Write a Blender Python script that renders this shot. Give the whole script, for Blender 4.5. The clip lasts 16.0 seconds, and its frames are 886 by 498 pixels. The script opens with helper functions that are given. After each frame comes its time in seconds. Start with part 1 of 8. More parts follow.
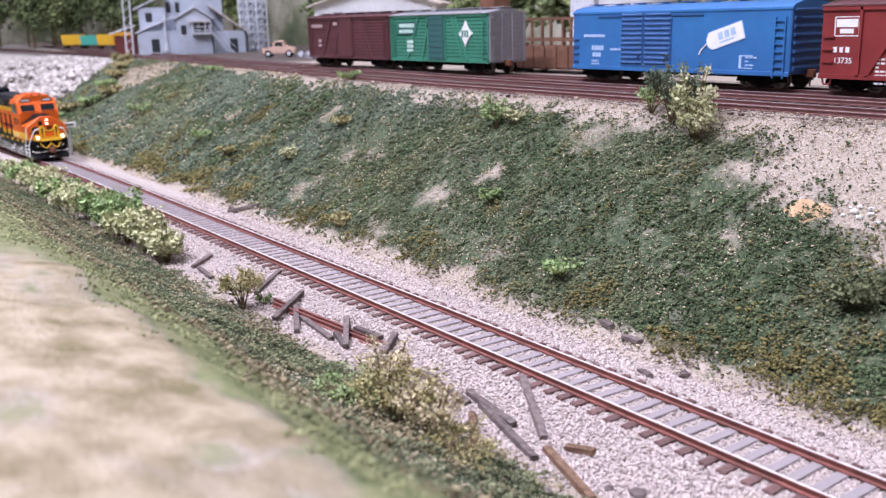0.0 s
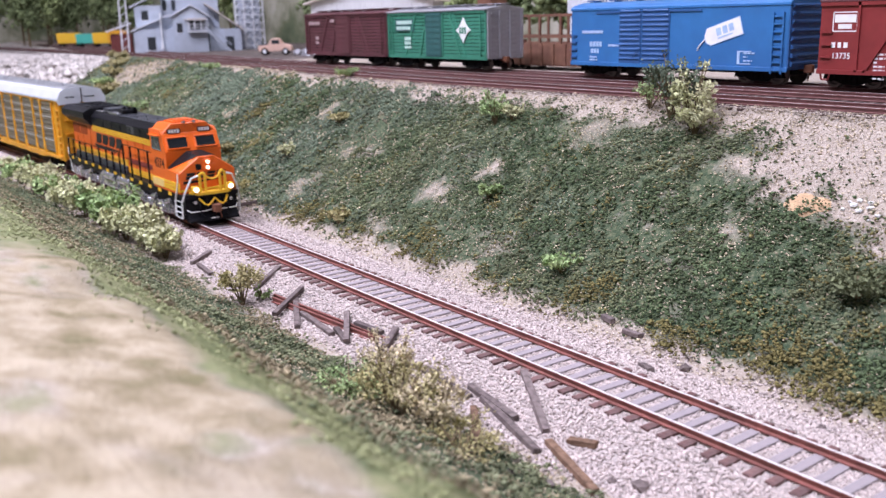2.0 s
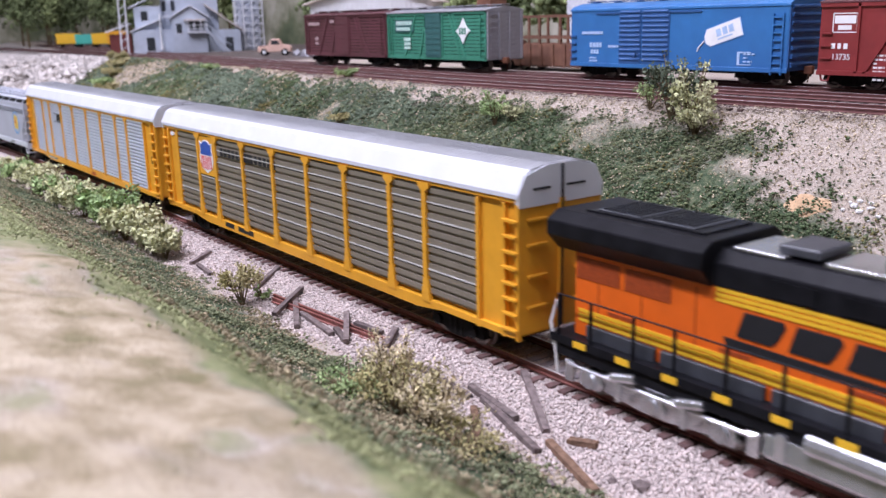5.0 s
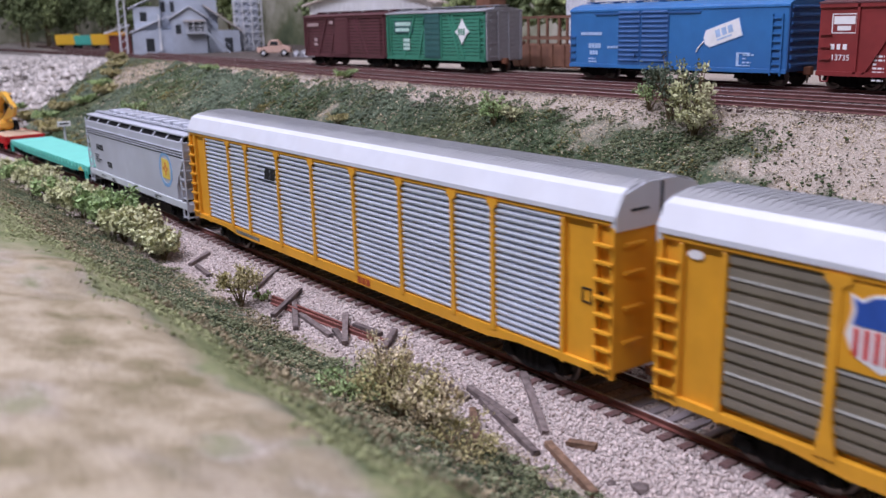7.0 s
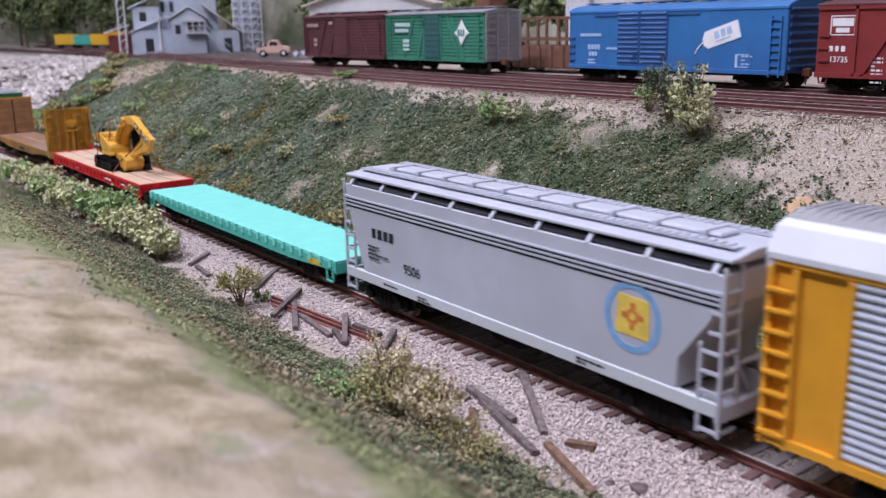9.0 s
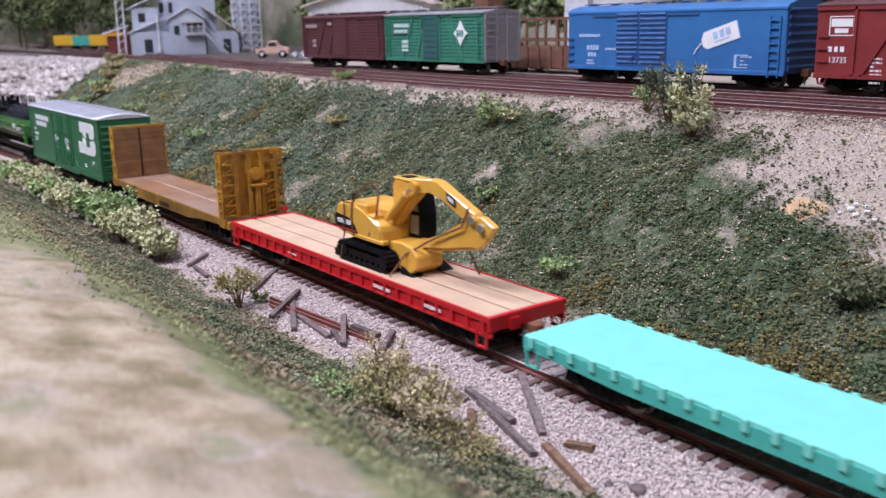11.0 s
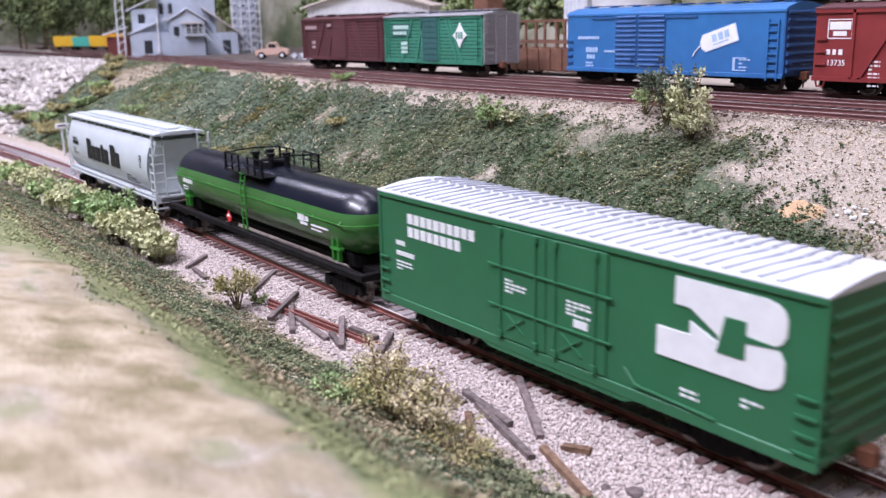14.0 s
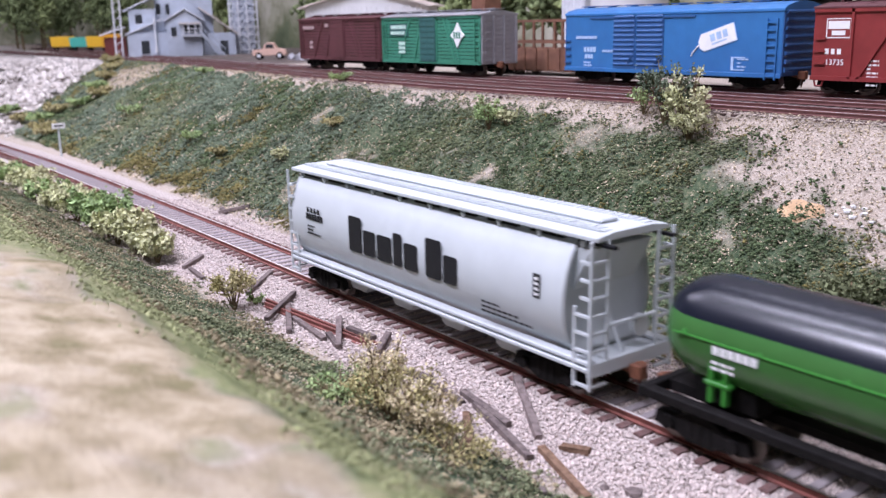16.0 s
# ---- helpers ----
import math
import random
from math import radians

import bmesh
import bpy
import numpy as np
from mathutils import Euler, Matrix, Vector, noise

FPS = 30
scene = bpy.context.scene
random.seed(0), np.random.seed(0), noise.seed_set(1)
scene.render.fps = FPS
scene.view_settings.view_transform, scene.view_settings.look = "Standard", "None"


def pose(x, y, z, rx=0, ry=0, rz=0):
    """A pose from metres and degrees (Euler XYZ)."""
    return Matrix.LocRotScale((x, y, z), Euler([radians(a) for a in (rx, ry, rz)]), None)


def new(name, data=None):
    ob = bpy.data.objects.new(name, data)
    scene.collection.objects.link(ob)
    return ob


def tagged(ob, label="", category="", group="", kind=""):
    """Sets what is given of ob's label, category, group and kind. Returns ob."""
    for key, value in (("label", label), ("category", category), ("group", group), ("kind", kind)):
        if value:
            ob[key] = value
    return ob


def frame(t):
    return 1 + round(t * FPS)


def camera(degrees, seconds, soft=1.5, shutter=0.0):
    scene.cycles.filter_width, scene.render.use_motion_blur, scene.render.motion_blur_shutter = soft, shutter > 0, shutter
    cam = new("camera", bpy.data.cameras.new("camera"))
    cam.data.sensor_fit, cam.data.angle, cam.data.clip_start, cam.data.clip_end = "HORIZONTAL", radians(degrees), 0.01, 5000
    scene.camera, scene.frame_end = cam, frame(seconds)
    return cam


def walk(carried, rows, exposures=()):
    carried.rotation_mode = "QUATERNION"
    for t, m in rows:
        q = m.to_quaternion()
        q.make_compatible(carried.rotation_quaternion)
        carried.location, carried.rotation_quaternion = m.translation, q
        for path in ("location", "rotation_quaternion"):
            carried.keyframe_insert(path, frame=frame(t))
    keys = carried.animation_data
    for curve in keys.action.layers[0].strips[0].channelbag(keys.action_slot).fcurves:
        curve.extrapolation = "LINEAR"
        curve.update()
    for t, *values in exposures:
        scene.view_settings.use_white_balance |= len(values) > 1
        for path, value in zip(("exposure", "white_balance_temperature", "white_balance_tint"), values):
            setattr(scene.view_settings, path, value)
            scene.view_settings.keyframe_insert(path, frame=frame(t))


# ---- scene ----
cam = camera(51.81, 16.0, soft=1.4, shutter=0.25)
cam.data.dof.use_dof = True
cam.data.dof.focus_distance = 0.38
cam.data.dof.aperture_fstop = 25.0
PATH = [
    (0.0, pose(0.00134, -0.19396, 0.11005, 75.927, 1.305, 53.678)),
    (0.5, pose(0.00094, -0.19511, 0.10934, 75.823, 1.412, 53.539)),
    (1.0, pose(0.00057, -0.19467, 0.10910, 75.823, 1.401, 53.458)),
    (1.5, pose(0.00044, -0.19534, 0.10869, 75.825, 1.371, 53.407)),
    (2.0, pose(0.00066, -0.19559, 0.10876, 75.834, 1.358, 53.398)),
    (2.5, pose(0.00035, -0.19527, 0.10861, 75.832, 1.361, 53.414)),
    (3.0, pose(0.00033, -0.19598, 0.10832, 75.850, 1.308, 53.370)),
    (3.5, pose(0.00053, -0.19600, 0.10846, 75.837, 1.316, 53.343)),
    (4.0, pose(0.00034, -0.19595, 0.10834, 75.858, 1.299, 53.355)),
    (6.5, pose(0.00020, -0.19585, 0.10826, 75.958, 1.248, 53.301)),
    (7.0, pose(-0.00000, -0.19533, 0.10844, 75.950, 1.299, 53.315)),
    (7.5, pose(0.00004, -0.19567, 0.10854, 75.930, 1.251, 53.293)),
    (8.0, pose(0.00058, -0.19595, 0.10891, 75.917, 1.214, 53.279)),
    (8.5, pose(0.00045, -0.19563, 0.10830, 76.006, 1.255, 53.299)),
    (9.0, pose(0.00064, -0.19614, 0.10883, 75.971, 1.189, 53.265)),
    (11.5, pose(0.00039, -0.19559, 0.10869, 76.036, 1.195, 53.208)),
    (12.0, pose(0.00044, -0.19585, 0.10877, 76.028, 1.148, 53.189)),
    (12.5, pose(0.00074, -0.19636, 0.10864, 76.028, 1.124, 53.154)),
    (13.0, pose(0.00052, -0.19537, 0.10866, 76.083, 1.157, 53.150)),
    (13.5, pose(0.00059, -0.19543, 0.10923, 76.052, 1.131, 53.158)),
    (14.0, pose(0.00096, -0.19534, 0.10933, 76.083, 1.124, 53.217)),
    (14.5, pose(0.00062, -0.19494, 0.10853, 76.145, 1.144, 53.175)),
    (15.0, pose(0.00026, -0.19523, 0.10896, 76.125, 1.107, 53.098)),
    (15.5, pose(0.00028, -0.19474, 0.10887, 76.139, 1.104, 53.125)),
    (16.0, pose(-0.00021, -0.19449, 0.10833, 76.152, 1.094, 53.076)),
]
walk(cam, PATH, [(0.0, -0.02), (4.0, 0.0), (6.5, -0.50), (7.0, -0.58), (8.0, -0.65), (9.0, -0.52), (11.5, -0.25), (12.5, 0.06), (13.5, 0.07), (14.5, -0.09), (16.0, -0.06)])

# ---- light: a closed room with ceiling lamps over the layout ----
MM = 0.001
world = bpy.data.worlds.new("room_air")
scene.world = world
world.use_nodes = True
world.node_tree.nodes["Background"].inputs[0].default_value = (1.0, 0.96, 0.98, 1)
world.node_tree.nodes["Background"].inputs[1].default_value = 0.03


def ceiling_lamp(x, y, z, sx, sy, watts, color):
    data = bpy.data.lights.new("ceiling_lamp", "AREA")
    data.shape, data.size, data.size_y, data.energy, data.color = "RECTANGLE", sx * MM, sy * MM, watts, color
    ob = new("ceiling_lamp", data)
    ob.matrix_world = pose(x * MM, y * MM, z * MM)
    return ob


for lamp_x, lamp_y, lamp_z, lamp_w in ((-450, -800, 1350, 42.5), (-700, -150, 1500, 15.0), (-700, 600, 1500, 5.0), (-2300, -300, 1500, 12.0), (600, -500, 1350, 9.0)):
    ceiling_lamp(lamp_x, lamp_y, lamp_z, 1200, 130, lamp_w, (0.95, 0.935, 1.175))


# ---- materials ----
def mat(name, color, rough=0.55, metal=0.0, var=0.12, scale=300.0, bump=0.15, bscale=1800.0, dirt=None, dirt_amount=0.0, dscale=60.0, island=0.0, obj=0.0, coat=0.0):
    """Principled surface with grain, large stains and fine relief; scales are per metre."""
    m = bpy.data.materials.new(name)
    m.use_nodes = True
    nt = m.node_tree
    n, l = nt.nodes, nt.links
    b = n["Principled BSDF"]
    b.inputs["Roughness"].default_value = rough
    b.inputs["Metallic"].default_value = metal
    b.inputs["Coat Weight"].default_value = coat
    b.inputs["Specular IOR Level"].default_value = 0.12 if rough > 0.8 else 0.2 if max(color) < 0.04 else 0.45
    tc = n.new("ShaderNodeTexCoord")
    n1 = n.new("ShaderNodeTexNoise")
    n1.inputs["Scale"].default_value = scale
    n1.inputs["Detail"].default_value = 4
    l.new(tc.outputs["Object"], n1.inputs["Vector"])
    hsv = n.new("ShaderNodeHueSaturation")
    hsv.inputs["Color"].default_value = (*color, 1)
    mr = n.new("ShaderNodeMapRange")
    mr.inputs[1].default_value, mr.inputs[2].default_value = 0.3, 0.7
    mr.inputs[3].default_value, mr.inputs[4].default_value = 1 - var, 1 + var
    l.new(n1.outputs["Fac"], mr.inputs[0])
    value = mr.outputs[0]
    for amount, socket in ((island, "Random Per Island"), (obj, "Random")):
        if amount:
            src = n.new("ShaderNodeNewGeometry" if socket == "Random Per Island" else "ShaderNodeObjectInfo")
            ir = n.new("ShaderNodeMapRange")
            ir.inputs[3].default_value, ir.inputs[4].default_value = 1 - amount, 1 + amount
            l.new(src.outputs[socket], ir.inputs[0])
            mul = n.new("ShaderNodeMath")
            mul.operation = "MULTIPLY"
            l.new(value, mul.inputs[0])
            l.new(ir.outputs[0], mul.inputs[1])
            value = mul.outputs[0]
    l.new(value, hsv.inputs["Value"])
    out = hsv.outputs["Color"]
    if dirt:
        n2 = n.new("ShaderNodeTexNoise")
        n2.inputs["Scale"].default_value = dscale
        n2.inputs["Detail"].default_value = 5
        l.new(tc.outputs["Object"], n2.inputs["Vector"])
        m2 = n.new("ShaderNodeMapRange")
        m2.inputs[1].default_value, m2.inputs[2].default_value = 0.42, 0.68
        m2.inputs[4].default_value = dirt_amount
        l.new(n2.outputs["Fac"], m2.inputs[0])
        mix = n.new("ShaderNodeMix")
        mix.data_type = "RGBA"
        l.new(m2.outputs[0], mix.inputs["Factor"])
        l.new(out, mix.inputs["A"])
        mix.inputs["B"].default_value = (*dirt, 1)
        out = mix.outputs["Result"]
    l.new(out, b.inputs["Base Color"])
    if bump:
        nb = n.new("ShaderNodeTexNoise")
        nb.inputs["Scale"].default_value = bscale
        nb.inputs["Detail"].default_value = 3
        l.new(tc.outputs["Object"], nb.inputs["Vector"])
        bp = n.new("ShaderNodeBump")
        bp.inputs["Strength"].default_value = bump
        bp.inputs["Distance"].default_value = 0.0004
        l.new(nb.outputs["Fac"], bp.inputs["Height"])
        l.new(bp.outputs["Normal"], b.inputs["Normal"])
    return m


def glow(name, color, strength):
    m = mat(name, color, bump=0)
    b = m.node_tree.nodes["Principled BSDF"]
    b.inputs["Emission Color"].default_value = (*color, 1)
    b.inputs["Emission Strength"].default_value = strength
    return m


def ramp_mat(name, stops, scale, rough=0.9, bump=0.6, bscale=900.0, dist=0.002, attr=None):
    """Several colours spread by noise of two scales."""
    m = mat(name, (0.5, 0.5, 0.5), rough, bump=bump, bscale=bscale)
    nt = m.node_tree
    n, l = nt.nodes, nt.links
    tc = n.new("ShaderNodeTexCoord")
    a = n.new("ShaderNodeTexNoise")
    a.inputs["Scale"].default_value = scale
    a.inputs["Detail"].default_value = 8
    a.inputs["Roughness"].default_value = 0.65
    l.new(tc.outputs["Object"], a.inputs["Vector"])
    r = n.new("ShaderNodeValToRGB")
    r.color_ramp.elements[0].position, r.color_ramp.elements[0].color = stops[0][0], (*stops[0][1], 1)
    r.color_ramp.elements[1].position, r.color_ramp.elements[1].color = stops[-1][0], (*stops[-1][1], 1)
    for pos, col in stops[1:-1]:
        e = r.color_ramp.elements.new(pos)
        e.color = (*col, 1)
    l.new(a.outputs["Fac"], r.inputs["Fac"])
    l.new(r.outputs["Color"], n["Principled BSDF"].inputs["Base Color"])
    return m


def ground_material():
    """Dirt, turf, ballast and rock, laid out by the zone attributes of the ground mesh."""
    m = bpy.data.materials.new("scenic_ground")
    m.use_nodes = True
    nt = m.node_tree
    n, l = nt.nodes, nt.links
    b = n["Principled BSDF"]
    b.inputs["Roughness"].default_value = 0.95
    b.inputs["Specular IOR Level"].default_value = 0.1
    tc = n.new("ShaderNodeTexCoord")

    def tex(scale, detail=6):
        t = n.new("ShaderNodeTexNoise")
        t.inputs["Scale"].default_value = scale
        t.inputs["Detail"].default_value = detail
        t.inputs["Roughness"].default_value = 0.62
        l.new(tc.outputs["Object"], t.inputs["Vector"])
        return t.outputs["Fac"]

    def ramp(fac, stops):
        r = n.new("ShaderNodeValToRGB")
        r.color_ramp.elements[0].position, r.color_ramp.elements[0].color = stops[0][0], (*stops[0][1], 1)
        r.color_ramp.elements[1].position, r.color_ramp.elements[1].color = stops[-1][0], (*stops[-1][1], 1)
        for pos, col in stops[1:-1]:
            r.color_ramp.elements.new(pos).color = (*col, 1)
        l.new(fac, r.inputs["Fac"])
        return r.outputs["Color"]

    def mix(fac, a, c):
        x = n.new("ShaderNodeMix")
        x.data_type = "RGBA"
        l.new(fac, x.inputs["Factor"])
        l.new(a, x.inputs["A"])
        l.new(c, x.inputs["B"])
        return x.outputs["Result"]

    def zone(name, wobble, scale, soft=0.25):
        a = n.new("ShaderNodeAttribute")
        a.attribute_name = name
        s = n.new("ShaderNodeMath")
        s.operation = "SUBTRACT"
        l.new(tex(scale), s.inputs[0])
        s.inputs[1].default_value = 0.5
        w = n.new("ShaderNodeMath")
        w.operation = "MULTIPLY_ADD"
        l.new(s.outputs[0], w.inputs[0])
        w.inputs[1].default_value = wobble
        l.new(a.outputs["Fac"], w.inputs[2])
        r = n.new("ShaderNodeMapRange")
        r.inputs[1].default_value, r.inputs[2].default_value = 0.5 - soft / 2, 0.5 + soft / 2
        l.new(w.outputs[0], r.inputs[0])
        return r.outputs[0]

    sand = ramp(tex(900), [(0.3, (0.33, 0.27, 0.22)), (0.5, (0.43, 0.365, 0.305)), (0.7, (0.54, 0.48, 0.42))])
    # The dark turf stops also carry the shade in gaps between foam clumps.
    turf = ramp(tex(520), [(0.3, (0.035, 0.058, 0.034)), (0.5, (0.075, 0.102, 0.058)), (0.62, (0.15, 0.16, 0.095)), (0.78, (0.36, 0.31, 0.22))])
    dry = ramp(tex(85), [(0.32, (0.20, 0.175, 0.095)), (0.44, (0.31, 0.255, 0.165)), (0.55, (0.42, 0.35, 0.245)), (0.68, (0.50, 0.425, 0.315))])
    meadow = ramp(tex(130), [(0.3, (0.14, 0.165, 0.075)), (0.5, (0.225, 0.24, 0.12)), (0.7, (0.34, 0.31, 0.19))])
    stone = ramp(tex(1300, 3), [(0.32, (0.33, 0.275, 0.25)), (0.5, (0.47, 0.41, 0.38)), (0.66, (0.57, 0.51, 0.48))])
    rock = ramp(tex(70), [(0.3, (0.30, 0.26, 0.23)), (0.42, (0.50, 0.45, 0.41)), (0.58, (0.68, 0.63, 0.59)), (0.7, (0.44, 0.41, 0.39))])
    yard = ramp(tex(700), [(0.3, (0.06, 0.048, 0.045)), (0.55, (0.12, 0.098, 0.09)), (0.75, (0.30, 0.26, 0.24))])
    col = mix(zone("turf", 1.5, 85, 0.45), sand, turf)
    col = mix(zone("meadow", 1.2, 60, 0.6), col, meadow)
    col = mix(zone("dry", 1.5, 30, 0.7), col, dry)
    col = mix(zone("yard", 0.5, 90), col, yard)
    col = mix(zone("ballast", 0.5, 120), col, stone)
    col = mix(zone("rock", 0.3, 60, 0.1), col, rock)
    l.new(col, b.inputs["Base Color"])
    bp = n.new("ShaderNodeBump")
    bp.inputs["Strength"].default_value = 0.7
    bp.inputs["Distance"].default_value = 0.0012
    l.new(tex(1100, 4), bp.inputs["Height"])
    l.new(bp.outputs["Normal"], b.inputs["Normal"])
    return m


M_GROUND = ground_material()
M_RAIL = mat("rusty_rail", (0.235, 0.085, 0.07), 0.6, 0.2, 0.2, 300, 0.3, dirt=(0.10, 0.05, 0.04), dirt_amount=0.5, dscale=90)
M_RAIL_YARD = mat("dark_brown_rail", (0.15, 0.065, 0.06), 0.65, 0.1, 0.2, 300, 0.3)
M_RAILTOP = mat("polished_rail", (0.80, 0.77, 0.75), 0.42, 0.35, 0.08, 200, 0.05)
M_TIE = mat("weathered_tie", (0.155, 0.088, 0.082), 0.85, 0, 0.3, 500, 0.6, 2500, obj=0.25, dirt=(0.20, 0.145, 0.135), dirt_amount=0.5, dscale=300)


def dust_between_rails(m, color):
    """Pale dust on the middle of a tie, where the ballast was brushed in."""
    nt = m.node_tree
    n, l = nt.nodes, nt.links
    b = n["Principled BSDF"]
    was = b.inputs["Base Color"].links[0].from_socket
    tc = n.new("ShaderNodeTexCoord")
    sep = n.new("ShaderNodeSeparateXYZ")
    l.new(tc.outputs["Object"], sep.inputs[0])
    ab = n.new("ShaderNodeMath")
    ab.operation = "ABSOLUTE"
    l.new(sep.outputs["Y"], ab.inputs[0])
    wob = n.new("ShaderNodeTexNoise")
    wob.inputs["Scale"].default_value = 500
    l.new(tc.outputs["Object"], wob.inputs["Vector"])
    ad = n.new("ShaderNodeMath")
    ad.operation = "MULTIPLY_ADD"
    l.new(wob.outputs["Fac"], ad.inputs[0])
    ad.inputs[1].default_value = 0.003
    l.new(ab.outputs[0], ad.inputs[2])
    mr = n.new("ShaderNodeMapRange")
    mr.inputs[1].default_value, mr.inputs[2].default_value = 0.0088, 0.0106
    mr.inputs[3].default_value, mr.inputs[4].default_value = 0.85, 0.0
    l.new(ad.outputs[0], mr.inputs[0])
    mix = n.new("ShaderNodeMix")
    mix.data_type = "RGBA"
    l.new(mr.outputs[0], mix.inputs["Factor"])
    l.new(was, mix.inputs["A"])
    mix.inputs["B"].default_value = (*color, 1)
    l.new(mix.outputs["Result"], b.inputs["Base Color"])
    return m


dust_between_rails(M_TIE, (0.36, 0.325, 0.335))
M_TIE_RED = mat("brown_tie", (0.125, 0.085, 0.078), 0.85, 0, 0.3, 500, 0.6, 2500, obj=0.3)
M_STONE = mat("limestone_ballast", (0.54, 0.462, 0.43), 0.9, 0, 0.1, 600, 0.3, 3000, island=0.26)
M_FOAM = mat("green_foam", (0.145, 0.162, 0.086), 0.95, 0, 0.35, 60, 0, island=0.5, dirt=(0.17, 0.19, 0.11), dirt_amount=0.8, dscale=22)
M_FOAM_DARK = mat("deep_green_foam", (0.092, 0.124, 0.062), 0.95, 0, 0.3, 60, 0, island=0.45)
M_FOAM_BLUE = mat("grey_green_foam", (0.145, 0.178, 0.122), 0.95, 0, 0.3, 60, 0, island=0.4)
M_FOAM2 = mat("olive_foam", (0.185, 0.16, 0.065), 0.95, 0, 0.3, 60, 0, island=0.45)
M_STRAW = mat("straw_foam", (0.50, 0.42, 0.30), 0.95, 0, 0.2, 60, 0, island=0.5)
M_LEAF = mat("pale_leaf", (0.50, 0.51, 0.28), 0.8, 0, 0.2, 200, 0, island=0.45, dirt=(0.58, 0.54, 0.36), dirt_amount=0.8, dscale=50)
M_LEAF_GREEN = mat("green_leaf", (0.30, 0.41, 0.18), 0.8, 0, 0.2, 200, 0, island=0.45, dirt=(0.33, 0.36, 0.13), dirt_amount=0.6, dscale=60)
M_LEAF_OCHRE = mat("ochre_leaf", (0.38, 0.34, 0.16), 0.85, 0, 0.25, 200, 0, island=0.5, dirt=(0.48, 0.42, 0.25), dirt_amount=0.8, dscale=60)
M_LEAF_STRAW = mat("straw_leaf", (0.62, 0.53, 0.35), 0.85, 0, 0.2, 200, 0, island=0.4, dirt=(0.42, 0.37, 0.20), dirt_amount=0.7, dscale=80)
M_TWIG = mat("twig", (0.16, 0.12, 0.07), 0.9)
M_BLACK = mat("satin_black", (0.011, 0.011, 0.013), 0.35, 0, 0.3, 200, 0.1)
M_DARK = mat("grimy_black", (0.010, 0.009, 0.009), 0.7, 0, 0.3, 300, 0.3)
for black_paint in (M_BLACK, M_DARK):
    black_paint.node_tree.nodes["Principled BSDF"].inputs["Specular IOR Level"].default_value = 0.09
M_STEEL = mat("wheel_steel", (0.20, 0.17, 0.155), 0.4, 0.8, 0.15)
M_ROOM = mat("room_plaster", (0.36, 0.345, 0.33), 0.9, 0, 0.05, 8, 0.05, 60)


# ---- mesh helpers, millimetres ----
def part(name, bm, material, parent=None, label="", smooth=False, at=None):
    bmesh.ops.recalc_face_normals(bm, faces=bm.faces)
    me = bpy.data.meshes.new(name)
    for v in bm.verts:
        v.co *= MM
    bm.to_mesh(me)
    bm.free()
    for mt in (material if isinstance(material, (list, tuple)) else (material,)):
        me.materials.append(mt)
    if smooth:
        me.polygons.foreach_set("use_smooth", [True] * len(me.polygons))
    ob = new(name, me)
    if parent:
        ob.parent = parent
    if at:
        ob.matrix_basis = pose(at[0] * MM, at[1] * MM, at[2] * MM, *at[3:])
    if label:
        tagged(ob, label)
    return ob


def thing(name, label, category, x=0, y=0, z=0, rz=0, group=""):
    ob = new(name)
    ob.empty_display_size = 0.01
    ob.matrix_basis = pose(x * MM, y * MM, z * MM, 0, 0, rz)
    return tagged(ob, label, category, group)


def repeat(ob, parent, x, y, z, rx=0, ry=0, rz=0):
    c = ob.copy()
    scene.collection.objects.link(c)
    c.parent = parent
    c.matrix_basis = pose(x * MM, y * MM, z * MM, rx, ry, rz)
    return c


def B():
    return bmesh.new()


def box(bm, x0, x1, y0, y1, z0, z1, mi=0, bev=0.0):
    vs = [bm.verts.new((x, y, z)) for x in (x0, x1) for y in (y0, y1) for z in (z0, z1)]
    fs = [bm.faces.new([vs[i] for i in q]) for q in ((0, 1, 3, 2), (4, 6, 7, 5), (0, 4, 5, 1), (2, 3, 7, 6), (0, 2, 6, 4), (1, 5, 7, 3))]
    for f in fs:
        f.material_index = mi
    if bev:
        es = list({e for f in fs for e in f.edges})
        bmesh.ops.bevel(bm, geom=es, offset=bev, segments=1, affect="EDGES")
    return bm


def prism(bm, outline, x0, x1, axis="x", mi=0, bev=0.0):
    """A solid with a flat outline, drawn out along an axis. Outline is (y, z) for x, (x, z) for y, (x, y) for z."""
    def put(a, b, c):
        return {"x": (c, a, b), "y": (a, c, b), "z": (a, b, c)}[axis]
    r0 = [bm.verts.new(put(a, b, x0)) for a, b in outline]
    r1 = [bm.verts.new(put(a, b, x1)) for a, b in outline]
    k = len(outline)
    fs = [bm.faces.new((r0[i], r0[(i + 1) % k], r1[(i + 1) % k], r1[i])) for i in range(k)]
    fs += [bm.faces.new(r0[::-1]), bm.faces.new(r1)]
    for f in fs:
        f.material_index = mi
    if bev:
        bmesh.ops.bevel(bm, geom=list({e for f in fs for e in f.edges}), offset=bev, segments=1, affect="EDGES")
    return bm


